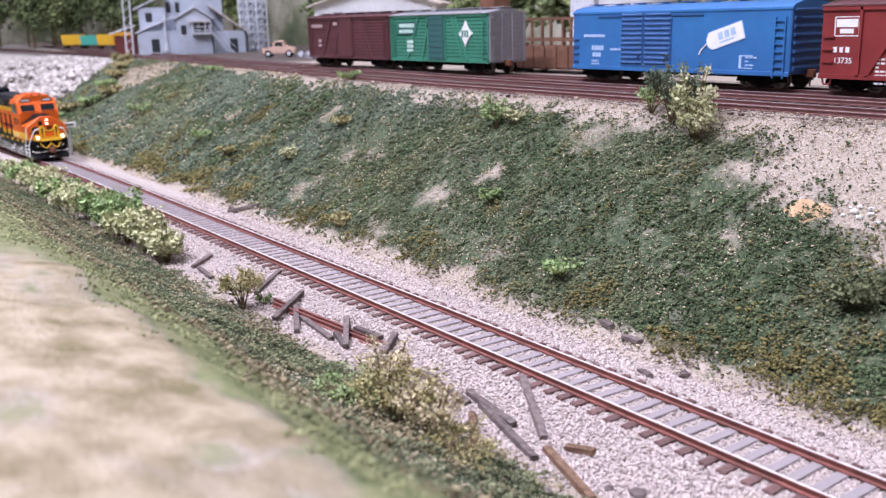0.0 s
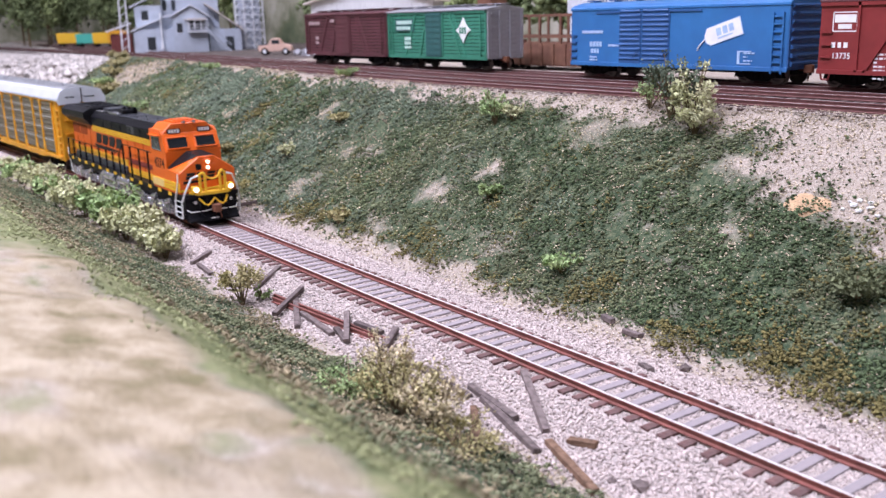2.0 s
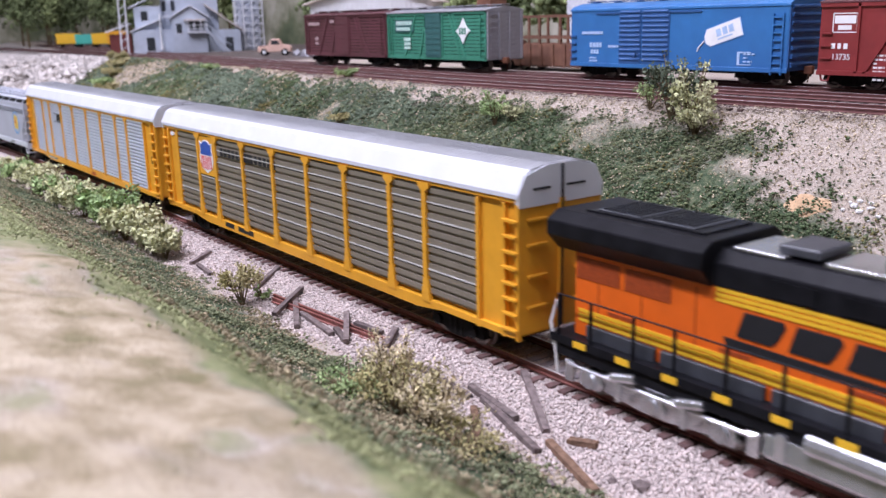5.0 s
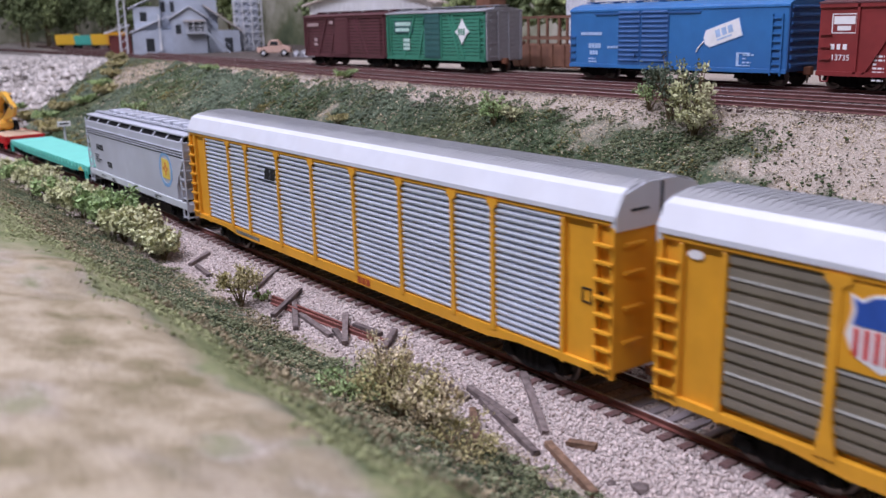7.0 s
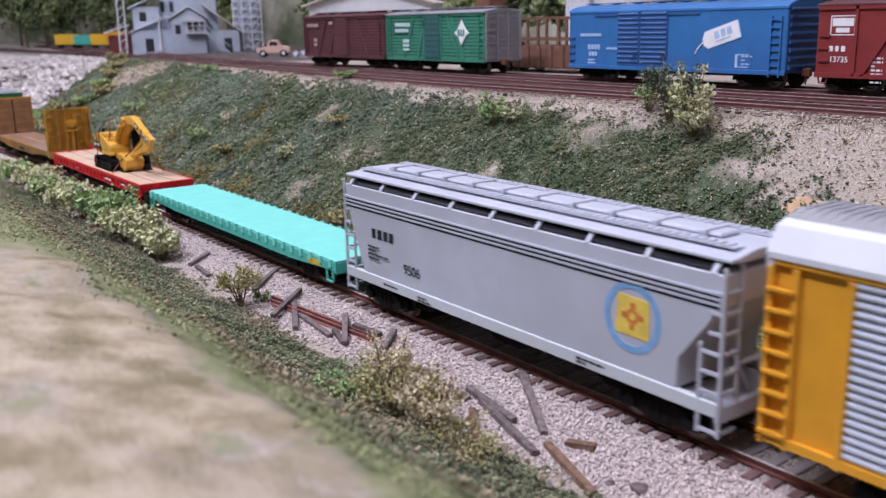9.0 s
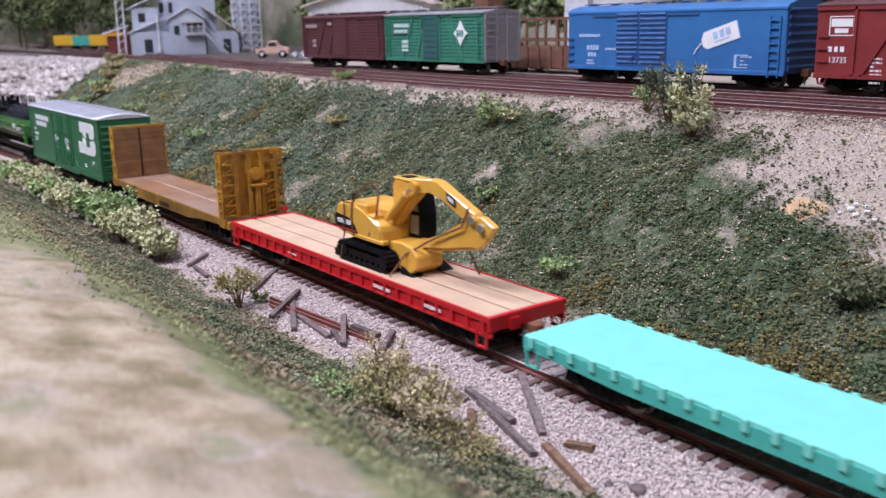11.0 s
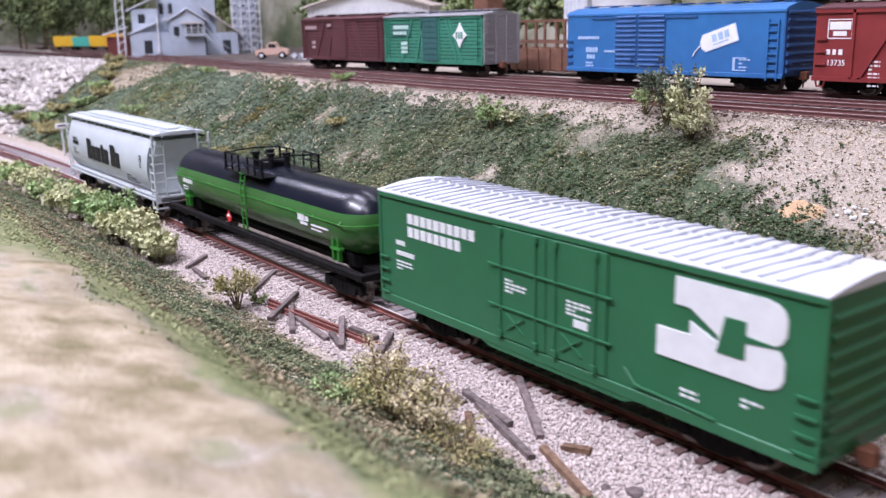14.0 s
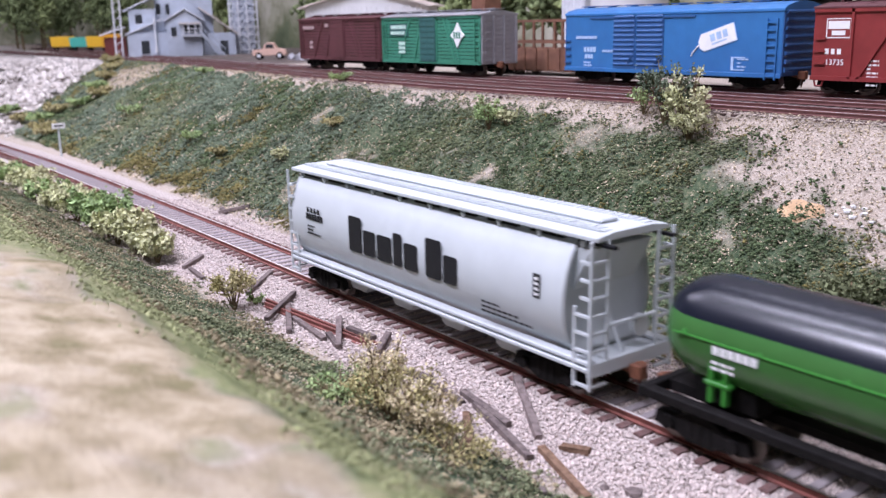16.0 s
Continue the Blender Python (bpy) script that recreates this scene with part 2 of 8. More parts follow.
def rod(bm, p, q, r, seg=6, r2=None, mi=0):
    p, q = Vector(p), Vector(q)
    d = (q - p).normalized()
    u = d.orthogonal().normalized()
    v = d.cross(u)
    r2 = r if r2 is None else r2
    ra = [bm.verts.new(p + r * (math.cos(a) * u + math.sin(a) * v)) for a in [2 * math.pi * i / seg for i in range(seg)]]
    rb = [bm.verts.new(q + r2 * (math.cos(a) * u + math.sin(a) * v)) for a in [2 * math.pi * i / seg for i in range(seg)]]
    fs = [bm.faces.new((ra[i], ra[(i + 1) % seg], rb[(i + 1) % seg], rb[i])) for i in range(seg)]
    fs += [bm.faces.new(ra[::-1]), bm.faces.new(rb)]
    for f in fs:
        f.material_index = mi
    return bm


def bars(bm, pts, r, seg=5):
    for a, b in zip(pts, pts[1:]):
        rod(bm, a, b, r, seg)
    return bm


def tube(pts, r, seg=6):
    """One bent round bar through the points."""
    bm = B()
    pts = [Vector(p) for p in pts]
    rings = []
    for i, p in enumerate(pts):
        d = (pts[min(i + 1, len(pts) - 1)] - pts[max(i - 1, 0)]).normalized()
        u = d.cross(Vector((0.31, 0.93, 0.17))).normalized()
        v = d.cross(u)
        rings.append([bm.verts.new(p + r * (math.cos(2 * math.pi * k / seg) * u + math.sin(2 * math.pi * k / seg) * v)) for k in range(seg)])
    for a, b in zip(rings, rings[1:]):
        for k in range(seg):
            bm.faces.new((a[k], a[(k + 1) % seg], b[(k + 1) % seg], b[k]))
    bm.faces.new(rings[0][::-1])
    bm.faces.new(rings[-1])
    return bm


def lathe(bm, prof, axis="x", seg=16, c=(0, 0, 0)):
    """A turned body: prof is (along, radius)."""
    rings = []
    for t, r in prof:
        ring = []
        for i in range(seg):
            a = 2 * math.pi * i / seg
            p = {"x": (t, r * math.cos(a), r * math.sin(a)), "y": (r * math.cos(a), t, r * math.sin(a)), "z": (r * math.cos(a), r * math.sin(a), t)}[axis]
            ring.append(bm.verts.new(Vector(p) + Vector(c)))
        rings.append(ring)
    for a, b in zip(rings, rings[1:]):
        for i in range(seg):
            bm.faces.new((a[i], a[(i + 1) % seg], b[(i + 1) % seg], b[i]))
    bm.faces.new(rings[0][::-1])
    bm.faces.new(rings[-1])
    return bm


def arr_mesh(name, verts, faces, material, smooth=False):
    """A mesh from numpy arrays (millimetres)."""
    me = bpy.data.meshes.new(name)
    me.vertices.add(len(verts))
    me.vertices.foreach_set("co", (np.asarray(verts, dtype=np.float32) * MM).ravel())
    k = faces.shape[1]
    me.loops.add(faces.size)
    me.loops.foreach_set("vertex_index", faces.astype(np.int32).ravel())
    me.polygons.add(len(faces))
    me.polygons.foreach_set("loop_start", np.arange(0, faces.size, k, dtype=np.int32))
    me.materials.append(material)
    me.update(calc_edges=True)
    if smooth:
        me.polygons.foreach_set("use_smooth", [True] * len(me.polygons))
    return me


OCTA_V = np.array([(1, 0, 0), (-1, 0, 0), (0, 1, 0), (0, -1, 0), (0, 0, 1), (0, 0, -1)], float)
OCTA_F = np.array([(0, 2, 4), (2, 1, 4), (1, 3, 4), (3, 0, 4), (2, 0, 5), (1, 2, 5), (3, 1, 5), (0, 3, 5)])
QUAD_V = np.array([(-1, -0.5, 0), (1, -0.6, 0.1), (1.1, 0.5, -0.1), (-0.9, 0.6, 0.05)], float)


def clumps(pts, sizes, rng, flat=1.0, jag=0.35):
    """Small irregular grains at the given points: vertices and faces."""
    k = len(pts)
    v = OCTA_V[None] * (1 + jag * rng.standard_normal((k, 6, 1)))
    ang = rng.uniform(0, 2 * np.pi, (k, 3))
    c, s = np.cos(ang), np.sin(ang)
    x, y, z = v[..., 0], v[..., 1], v[..., 2]
    y, z = y * c[:, :1] - z * s[:, :1], y * s[:, :1] + z * c[:, :1]
    x, z = x * c[:, 1:2] - z * s[:, 1:2], x * s[:, 1:2] + z * c[:, 1:2]
    x, y = x * c[:, 2:] - y * s[:, 2:], x * s[:, 2:] + y * c[:, 2:]
    v = np.stack([x, y, z * flat], -1) * sizes[:, None, None] + pts[:, None, :]
    f = OCTA_F[None] + 6 * np.arange(k)[:, None, None]
    return v.reshape(-1, 3), f.reshape(-1, 3)


def leaves(pts, sizes, rng):
    """Small four-cornered leaf flakes, each a thin folded plate."""
    k = len(pts)
    v = np.repeat(QUAD_V[None], k, 0) + 0.15 * rng.standard_normal((k, 4, 3))
    q = rng.standard_normal((k, 3, 3))
    q = np.linalg.qr(q)[0]
    v = np.einsum("kij,kvj->kvi", q, v) * sizes[:, None, None] + pts[:, None, :]
    f = np.arange(4)[None] + 4 * np.arange(k)[:, None]
    f = np.concatenate([f[:, [0, 1, 2]], f[:, [0, 2, 3]]])
    return v.reshape(-1, 3), f


# ---- the ground ----
def track_y(x):
    d = np.maximum(0, -650 - np.asarray(x, float))
    return -12.0 * (d / 390) ** 2


def yard_y(x):
    d = np.maximum(0, -480 - np.asarray(x, float))
    return 165 + 38.0 * (d / 430) ** 1.2


def smooth(a, b, x):
    t = np.clip((np.asarray(x, float) - a) / (b - a), 0, 1)
    return t * t * (3 - 2 * t)


def lump(x, y, scale, seed=0):
    """Smooth value noise, about -1 to 1."""
    x, y = np.asarray(x, float) / scale + 31.7 * seed, np.asarray(y, float) / scale + 17.3 * seed
    xi, yi = np.floor(x).astype(int), np.floor(y).astype(int)
    fx, fy = x - xi, y - yi
    fx, fy = fx * fx * (3 - 2 * fx), fy * fy * (3 - 2 * fy)

    def h(a, b):
        k = (a * 374761393 + b * 668265263) & 0x7FFFFFFF
        k = ((k ^ (k >> 13)) * 1274126177) & 0x7FFFFFFF
        return ((k ^ (k >> 16)) & 0xFFFF) / 32767.5 - 1
    return (h(xi, yi) * (1 - fx) + h(xi + 1, yi) * fx) * (1 - fy) + (h(xi, yi + 1) * (1 - fx) + h(xi + 1, yi + 1) * fx) * fy


NEAR_Y = [-900, -300, -230, -175, -138, -120, -90, -62, -46, -38, -28, -17, 17, 27, 38]
NEAR_Z = [66, 64, 62, 58, 50, 38, 14, -3, -8, -8.6, -7, -3.0, -3.0, -6.5, -6]


def ground_z(x, y):
    x, y = np.asarray(x, float), np.asarray(y, float)
    yy = y - track_y(x)
    z = np.interp(yy, NEAR_Y, NEAR_Z)
    crest = yard_y(x) - 14
    u = np.clip((yy - 34) / (crest - 34), 0, 1.0)
    bank = -6 + 73.7 * (0.75 * u + 0.25 * smooth(0, 1, u)) + 3.0 * lump(x, y, 60, 1) * np.sin(np.pi * u)
    bank = np.where(u >= 1, 67.7, bank)
    z = np.where(yy > 34, bank, z)
    slope = smooth(-45, -70, yy) + smooth(36, 60, yy) * (u < 1)
    z = z + slope * (1.6 * lump(x, y, 22, 2) + 0.7 * lump(x, y, 7, 3)) * np.where(yy < -150, 0.5, 1.0)
    rk = rock_zone(x, y)
    z = z + rk * (smooth(1.02, 0.6, u) * (16 * np.abs(lump(x, y, 38, 5)) + 9 * np.abs(lump(x, y, 17, 6)) + 3 * lump(x, y, 8, 7)) - 6)
    return z


def rock_zone(x, y):
    yy = np.asarray(y, float) - track_y(x)
    edge = -1080 - 0.9 * (yy - 30) + 40 * lump(x, y, 60, 9)
    return smooth(0, 30, edge - x) * smooth(34, 50, yy) * smooth(yard_y(x) - 12, yard_y(x) - 28, y)


def sandy(x, y):
    """The bare gravelly shoulder of the bank."""
    clay = smooth(0.35, 0.75, np.exp(-(((np.asarray(x, float) + 1080) / 95) ** 2 + ((np.asarray(y, float) - 160) / 48) ** 2)) + 0.12 * lump(x, y, 20, 13))
    shoulder = smooth(-24, 15, y - 98 - 0.55 * np.maximum(0, -165 - np.asarray(x, float)) + 12 * lump(x, y, 17, 11) + 6 * lump(x, y, 6, 12)) * smooth(-330, -270, x)
    return np.maximum(shoulder, clay)


BARE = ((-494, 92, 9), (-468, 93, 10), (-496, 63, 11), (-356, 97, 12), (-374, 78, 12), (-394, 53, 9), (-310, 57, 9), (-310, 44, 9), (-390, 41, 8), (-311, 125, 12), (-226, 116, 8), (-206, 90, 7), (-560, 120, 10), (-700, 110, 12))
OLIVE = ((-561, 52, 14), (-464, 45, 13), (-349, 56, 9), (-355, 42, 11), (-159, 47, 13), (-237, 54, 8), (-199, 43, 9), (-640, 48, 16), (-720, 46, 18), (-330, 76, 6))


def bare(x, y, spots=BARE):
    x, y = np.asarray(x, float), np.asarray(y, float)
    out = np.zeros(np.broadcast(x, y).shape)
    for bx, by, r in spots:
        out = np.maximum(out, np.exp(-(((x - bx) / r / 1.25) ** 2 + ((y - by) / r / 0.8) ** 2)))
    return out


def build_ground():
    def axis(parts):
        return np.unique(np.concatenate([np.arange(a, b, s) for a, b, s in parts]))
    xs = axis([(-3600, -1400, 40), (-1400, -700, 7), (-700, 20, 3), (20, 200, 12), (200, 2701, 60)])
    ys = axis([(-900, -300, 60), (-300, -170, 6), (-170, 200, 2.5), (200, 320, 10), (320, 760, 40)])
    X, Y = np.meshgrid(xs, ys, indexing="ij")
    Z = ground_z(X, Y)
    nx, ny = X.shape
    i = np.arange(nx * ny).reshape(nx, ny)
    f = np.stack([i[:-1, :-1], i[1:, :-1], i[1:, 1:], i[:-1, 1:]], -1).reshape(-1, 4)
    me = arr_mesh("ground", np.stack([X, Y, Z], -1).reshape(-1, 3), f, M_GROUND, True)
    yy = Y - track_y(X)
    z = {
        "ballast": smooth(-44, -34, yy) * smooth(40, 28, yy),
        "turf": np.maximum(smooth(-42, -52, yy) * smooth(-170, -120, yy), smooth(36, 50, yy) * smooth(yard_y(X) - 20, yard_y(X) - 36, Y + 5 * lump(X, Y, 14, 15)) * (1 - sandy(X, Y))) * 0.85 - 0.35 * bare(X, Y),
        "dry": smooth(-134, -143, yy + 5 * lump(X, Y, 22, 81)) * smooth(-285, -232, X) * 0.86 - 0.75 * smooth(0.2, 0.9, 0.8 * lump(X, Y, 13, 82) + 0.7 * lump(X, Y, 5.5, 86)),
        "meadow": smooth(-94, -114, yy) * (1 - smooth(-134, -143, yy + 5 * lump(X, Y, 22, 81)) * smooth(-285, -232, X)) * 0.9 + 0.62 * smooth(0.2, 0.9, 0.8 * lump(X, Y, 13, 82) + 0.7 * lump(X, Y, 5.5, 86)) * smooth(-120, -138, yy),
        "yard": smooth(yard_y(X) + 26, yard_y(X) + 36, Y) * np.maximum(smooth(300, 275, Y), 0.85 * smooth(-850, -1000, X)) * 0.72,
        "rock": rock_zone(X, Y),
    }
    for key, val in z.items():
        a = me.attributes.new(key, "FLOAT", "POINT")
        a.data.foreach_set("value", np.clip(val, 0, 1).astype(np.float32).ravel())
    tagged(new("ground", me), "model railway ground of tan dirt, green turf and pale rock", "ground", kind="structure")


build_ground()


def room():
    for name, dims in (("wall_north", (-3640, 2700, 760, 790, -900, 1700)), ("wall_west", (-3640, -3610, -2600, 760, -900, 1700)), ("wall_south", (-3640, 2700, -2630, -2600, -900, 1700)),
                       ("wall_east", (2690, 2720, -2630, 790, -900, 1700)), ("ceiling", (-3640, 2720, -2630, 790, 1700, 1720)), ("floor", (-3640, 2720, -2630, 790, -930, -900))):
        tagged(part(name, box(B(), *dims), M_ROOM), "pale plaster of the railway room", name.split("_")[0], kind="structure")


room()


def layout_bench():
    """The wooden benchwork that carries the scenery, closed towards the aisle."""
    t = thing("layout_bench", "plain wooden bench carrying the model railway scenery", "bench")
    part("deck", box(B(), -3605, 2685, -880, 755, -60, -24), M_OLD, t)
    part("fascia", box(B(), -3605, 2685, -918, -901, -240, 63, bev=2), M_OLD, t, "wooden fascia board along the layout edge")
    for x in (-3400, -2400, -1400, -400, 600, 1600, 2500):
        for y in (-840, 700):
            part("leg", box(B(), x - 30, x + 30, y - 30, y + 30, -900, -60, bev=3), M_OLD, t)


M_SKY = ramp_mat("painted_hills", [(0.3, (0.08, 0.11, 0.065)), (0.45, (0.18, 0.20, 0.12)), (0.55, (0.38, 0.37, 0.28)), (0.7, (0.58, 0.56, 0.48))], 7, bump=0.05)
bk = B()
box(bk, -3590, 2680, 700, 704, 60, 420)
box(bk, -3594, -3590, -700, 700, 60, 420)
tagged(part("backdrop", bk, M_SKY), "painted backdrop of wooded hills behind the yard", "backdrop", kind="structure")


# ---- tracks ----
def rail_line(name, parent, x0, x1, fy, off, z, label, side, step=12):
    """One rail: foot, web and head swept along the line, with a polished top."""
    n = int(abs(x1 - x0) / step) + 1
    prof = [(-1.1, -2.1), (1.1, -2.1), (1.1, -1.75), (0.28, -1.5), (0.28, -0.7), (0.55, -0.55), (0.55, -0.06), (0.42, 0), (-0.42, 0), (-0.55, -0.06), (-0.55, -0.55), (-0.28, -0.7), (-0.28, -1.5), (-1.1, -1.75)]
    bm = B()
    rings = []
    for x in np.linspace(x0, x1, n):
        yc = float(fy(x)) + off
        rings.append([bm.verts.new((x, yc + a, z + b)) for a, b in prof])
    k = len(prof)
    for r0, r1 in zip(rings, rings[1:]):
        for i in range(k):
            f = bm.faces.new((r0[i], r0[(i + 1) % k], r1[(i + 1) % k], r1[i]))
            f.material_index = 1 if i == 7 else 0
    bm.faces.new(rings[0])
    bm.faces.new(rings[-1][::-1])
    return part(name, bm, (side, M_RAILTOP), parent, label)


def tie_mesh(length, w, h, material, seed):
    bm = box(B(), -w / 2, w / 2, -length / 2, length / 2, -h, 0, bev=0.18)
    rr = random.Random(seed)
    for v in bm.verts:
        v.co += Vector((rr.uniform(-0.12, 0.12), rr.uniform(-0.3, 0.3), rr.uniform(-0.1, 0.05)))
    return bm


def track(label, x0, x1, x2, fy, z, spacing, parts_from, material):
    t = thing("railway_track", label, "track")
    for off in (-8.7, 8.7):
        rail_line("rail", t, x0, x2, fy, off, z, "brown rail with a bright worn top", M_RAIL if z == 0 else M_RAIL_YARD)
    first = part("tie", tie_mesh(30, 2.9, 2.2, material, 3), material, t)
    rr = random.Random(5)
    xs = np.arange(x1 - 3, max(x0, parts_from), -spacing)
    for i, x in enumerate(xs):
        y = float(fy(x))
        slope = math.degrees(math.atan(float(fy(x + 1) - fy(x - 1)) / 2))
        where = (x + rr.uniform(-0.4, 0.4), y + rr.uniform(-0.5, 0.5), z - 2.15, 0, 0, slope + rr.uniform(-2, 2))
        if i == 0:
            first.matrix_basis = pose(where[0] * MM, where[1] * MM, where[2] * MM, *where[3:])
        else:
            repeat(first, t, *where)
    rest = np.concatenate([np.arange(parts_from, x0, -spacing), np.arange(x1 + spacing, x2, spacing)])
    if len(rest):
        bm = B()
        for x in rest:
            y = float(fy(x))
            box(bm, x - 1.4, x + 1.4, y - 15, y + 15, z - 4.3, z - 2.15)
        tagged(part("far_tie_bed", bm, material, t), kind="stuff")
    return t


track("single main track of rusty rails on weathered grey ties", -3500, 60, 2660, track_y, 0, 6.6, -900, M_TIE)
track("yard track of brown rails beside the bank crest", -2600, 60, 2600, yard_y, 70.5, 6.6, -700, M_TIE_RED)
track("yard track of brown rails in dark cinders", -2600, 60, 2600, lambda x: yard_y(x) + 46, 70.5, 6.6, -500, M_TIE_RED)
track("yard track of brown rails under parked cars", -2600, 60, 2600, lambda x: np.asarray(x) * 0 + 252, 70.5, 6.6, -500, M_TIE_RED)


# ---- rolling stock ----
CARS = []
M_ORANGE = mat("orange_paint", (0.78, 0.135, 0.012), 0.38, 0, 0.06, 120, 0.05, dirt=(0.5, 0.09, 0.02), dirt_amount=0.3, dscale=40, coat=0.15)
M_YEL = mat("yellow_stripe", (0.80, 0.47, 0.03), 0.45, 0, 0.06)
M_RACK = mat("yellow_rack_paint", (0.74, 0.35, 0.028), 0.42, 0, 0.07, 150, 0.06, dirt=(0.55, 0.25, 0.03), dirt_amount=0.3, dscale=40)
M_SILVER = mat("silver_paint", (0.60, 0.605, 0.62), 0.26, 0.8, 0.12, 200, 0.1, dirt=(0.3, 0.29, 0.28), dirt_amount=0.4)
M_CHAR = mat("charcoal_roof_panel", (0.05, 0.053, 0.062), 0.34, 0, 0.15, 150, 0.1)
M_PANEL = mat("silver_panel", (0.70, 0.75, 0.84), 0.36, 0.3, 0.08, 120, 0.05, dirt=(0.45, 0.46, 0.5), dirt_amount=0.3)
M_PANEL_TAN = mat("grey_brown_panel", (0.26, 0.225, 0.17), 0.5, 0.25, 0.1, 120, 0.05, dirt=(0.20, 0.18, 0.15), dirt_amount=0.4)
M_SEAM = mat("panel_seam", (0.55, 0.54, 0.5), 0.5, 0.2)
M_ROOFW = mat("white_roof", (0.64, 0.66, 0.71), 0.45, 0.05, 0.05, 90, 0.05, dirt=(0.6, 0.6, 0.62), dirt_amount=0.4)
M_ROOFG = mat("galvanised_roof", (0.36, 0.365, 0.385), 0.5, 0.3, 0.08, 90, 0.05, dirt=(0.38, 0.38, 0.38), dirt_amount=0.5)
M_GREY = mat("grey_paint_and_rib_shade", (0.48, 0.50, 0.56), 0.45, 0, 0.05, 120, 0.05, dirt=(0.33, 0.33, 0.35), dirt_amount=0.4, dscale=30)
M_PALE = mat("pale_grey_paint", (0.55, 0.59, 0.61), 0.42, 0, 0.05, 120, 0.05, dirt=(0.47, 0.49, 0.50), dirt_amount=0.4, dscale=30)
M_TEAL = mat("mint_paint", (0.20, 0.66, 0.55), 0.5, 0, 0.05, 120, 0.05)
M_TEALD = mat("dark_teal", (0.07, 0.45, 0.36), 0.5, 0, 0.08)
M_RED = mat("red_paint", (0.52, 0.012, 0.018), 0.4, 0, 0.1, 120, 0.05)
M_DECKW = mat("pale_wood_deck", (0.58, 0.42, 0.29), 0.7, 0, 0.12, 90, 0.2, 900, dirt=(0.50, 0.35, 0.23), dirt_amount=0.5, dscale=25)
M_BULK = mat("ochre_paint", (0.52, 0.265, 0.028), 0.5, 0, 0.2, 150, 0.2, dirt=(0.19, 0.095, 0.035), dirt_amount=0.8, dscale=70)
# The pale greyish patches mix wear with the deck's reflected light.
M_BULKD = mat("worn_deck_with_sheen", (0.31, 0.165, 0.09), 0.34, 0, 0.25, 70, 0.2, dirt=(0.38, 0.29, 0.25), dirt_amount=0.6, dscale=30)
M_BULKS = mat("stained_ochre_sill", (0.33, 0.165, 0.025), 0.5, 0, 0.25, 150, 0.2, dirt=(0.12, 0.06, 0.02), dirt_amount=0.85, dscale=60)
M_BULKW = mat("brown_boards", (0.27, 0.135, 0.06), 0.65, 0, 0.2, 150, 0.2, obj=0.15)
M_GREEN = mat("box_green_paint", (0.032, 0.155, 0.068), 0.42, 0, 0.06, 120, 0.05, dirt=(0.034, 0.13, 0.062), dirt_amount=0.4)
M_TGREEN = mat("tank_green_paint", (0.04, 0.22, 0.032), 0.3, 0, 0.06, 120, 0.03, coat=0.2)
M_TBLACK = mat("tank_black_paint", (0.010, 0.011, 0.018), 0.24, 0, 0.1, 120, 0.03, coat=0.2)
M_WHITE = mat("white_lettering", (0.82, 0.82, 0.82), 0.5, 0, 0.04)
M_INK = mat("black_lettering", (0.02, 0.02, 0.022), 0.5, 0, 0.1)
M_BLUEINK = mat("blue_decal", (0.03, 0.09, 0.38), 0.45)
M_LBLUE = mat("light_blue_decal", (0.20, 0.38, 0.62), 0.5)
M_REDINK = mat("red_decal", (0.62, 0.03, 0.03), 0.45)
M_GLASS = mat("dark_cab_glass", (0.03, 0.035, 0.04), 0.06, 0, 0.05, 50, 0, coat=1.0)
M_LAMP = glow("headlight_glow", (1.0, 0.88, 0.68), 3.5)
M_CAT = mat("digger_yellow", (0.74, 0.405, 0.065), 0.32, 0, 0.08, 100, 0.03, coat=0.3)
M_RUST = mat("rust_brown", (0.17, 0.065, 0.035), 0.75, 0, 0.3, 250, 0.3)
M_HANDRAIL = mat("white_handrail", (0.72, 0.72, 0.70), 0.5)


def truck_part(car, x, material=None, axles=2, pitch=20.0, zoff=0.0):
    """A truck: two side frames and a bolster, with its wheels as sub-parts."""
    material = material or M_DARK
    bm = B()
    half = pitch * (axles - 1) / 2
    for s in (-1, 1):
        y0, y1 = (10.4 * s, 13.6 * s) if s > 0 else (-13.6, -10.4)
        prism(bm, [(-half - 5, 3.6), (-half - 4, 7.4), (-half + 3, 7.6), (-3, 9.4), (3, 9.4), (half - 3, 7.6), (half + 4, 7.4), (half + 5, 3.6), (half - 2, 3.4), (4, 1.6), (-4, 1.6), (-half + 2, 3.4)], y0, y1, "y")
        for k in range(axles):
            rod(bm, (-half + k * pitch, 13.6 * s, 5.2), (-half + k * pitch, 14.8 * s, 5.2), 2.0, 8)
        for k in (-3.0, 0.0, 3.0):
            rod(bm, (k, 13.0 * s, 2.4), (k, 13.0 * s, 7.6), 1.1, 6)
    box(bm, -3.5, 3.5, -12, 12, 5.5, 10)
    tr = part("truck", bm, material, car, at=(x, 0, zoff))
    for k in range(axles):
        w = B()
        for s in (-1, 1):
            lathe(w, [(8.0 * s, 5.9), (8.6 * s, 5.9), (8.8 * s, 5.2), (11 * s, 5.0), (11.1 * s, 3.6), (10.3 * s, 3.0), (10.3 * s, 1.2)], "y", 18)
        rod(w, (0, -10, 0), (0, 10, 0), 1.1, 6)
        part("wheel", w, M_STEEL, tr, at=(-half + k * pitch, 0, 5.1))
    return tr


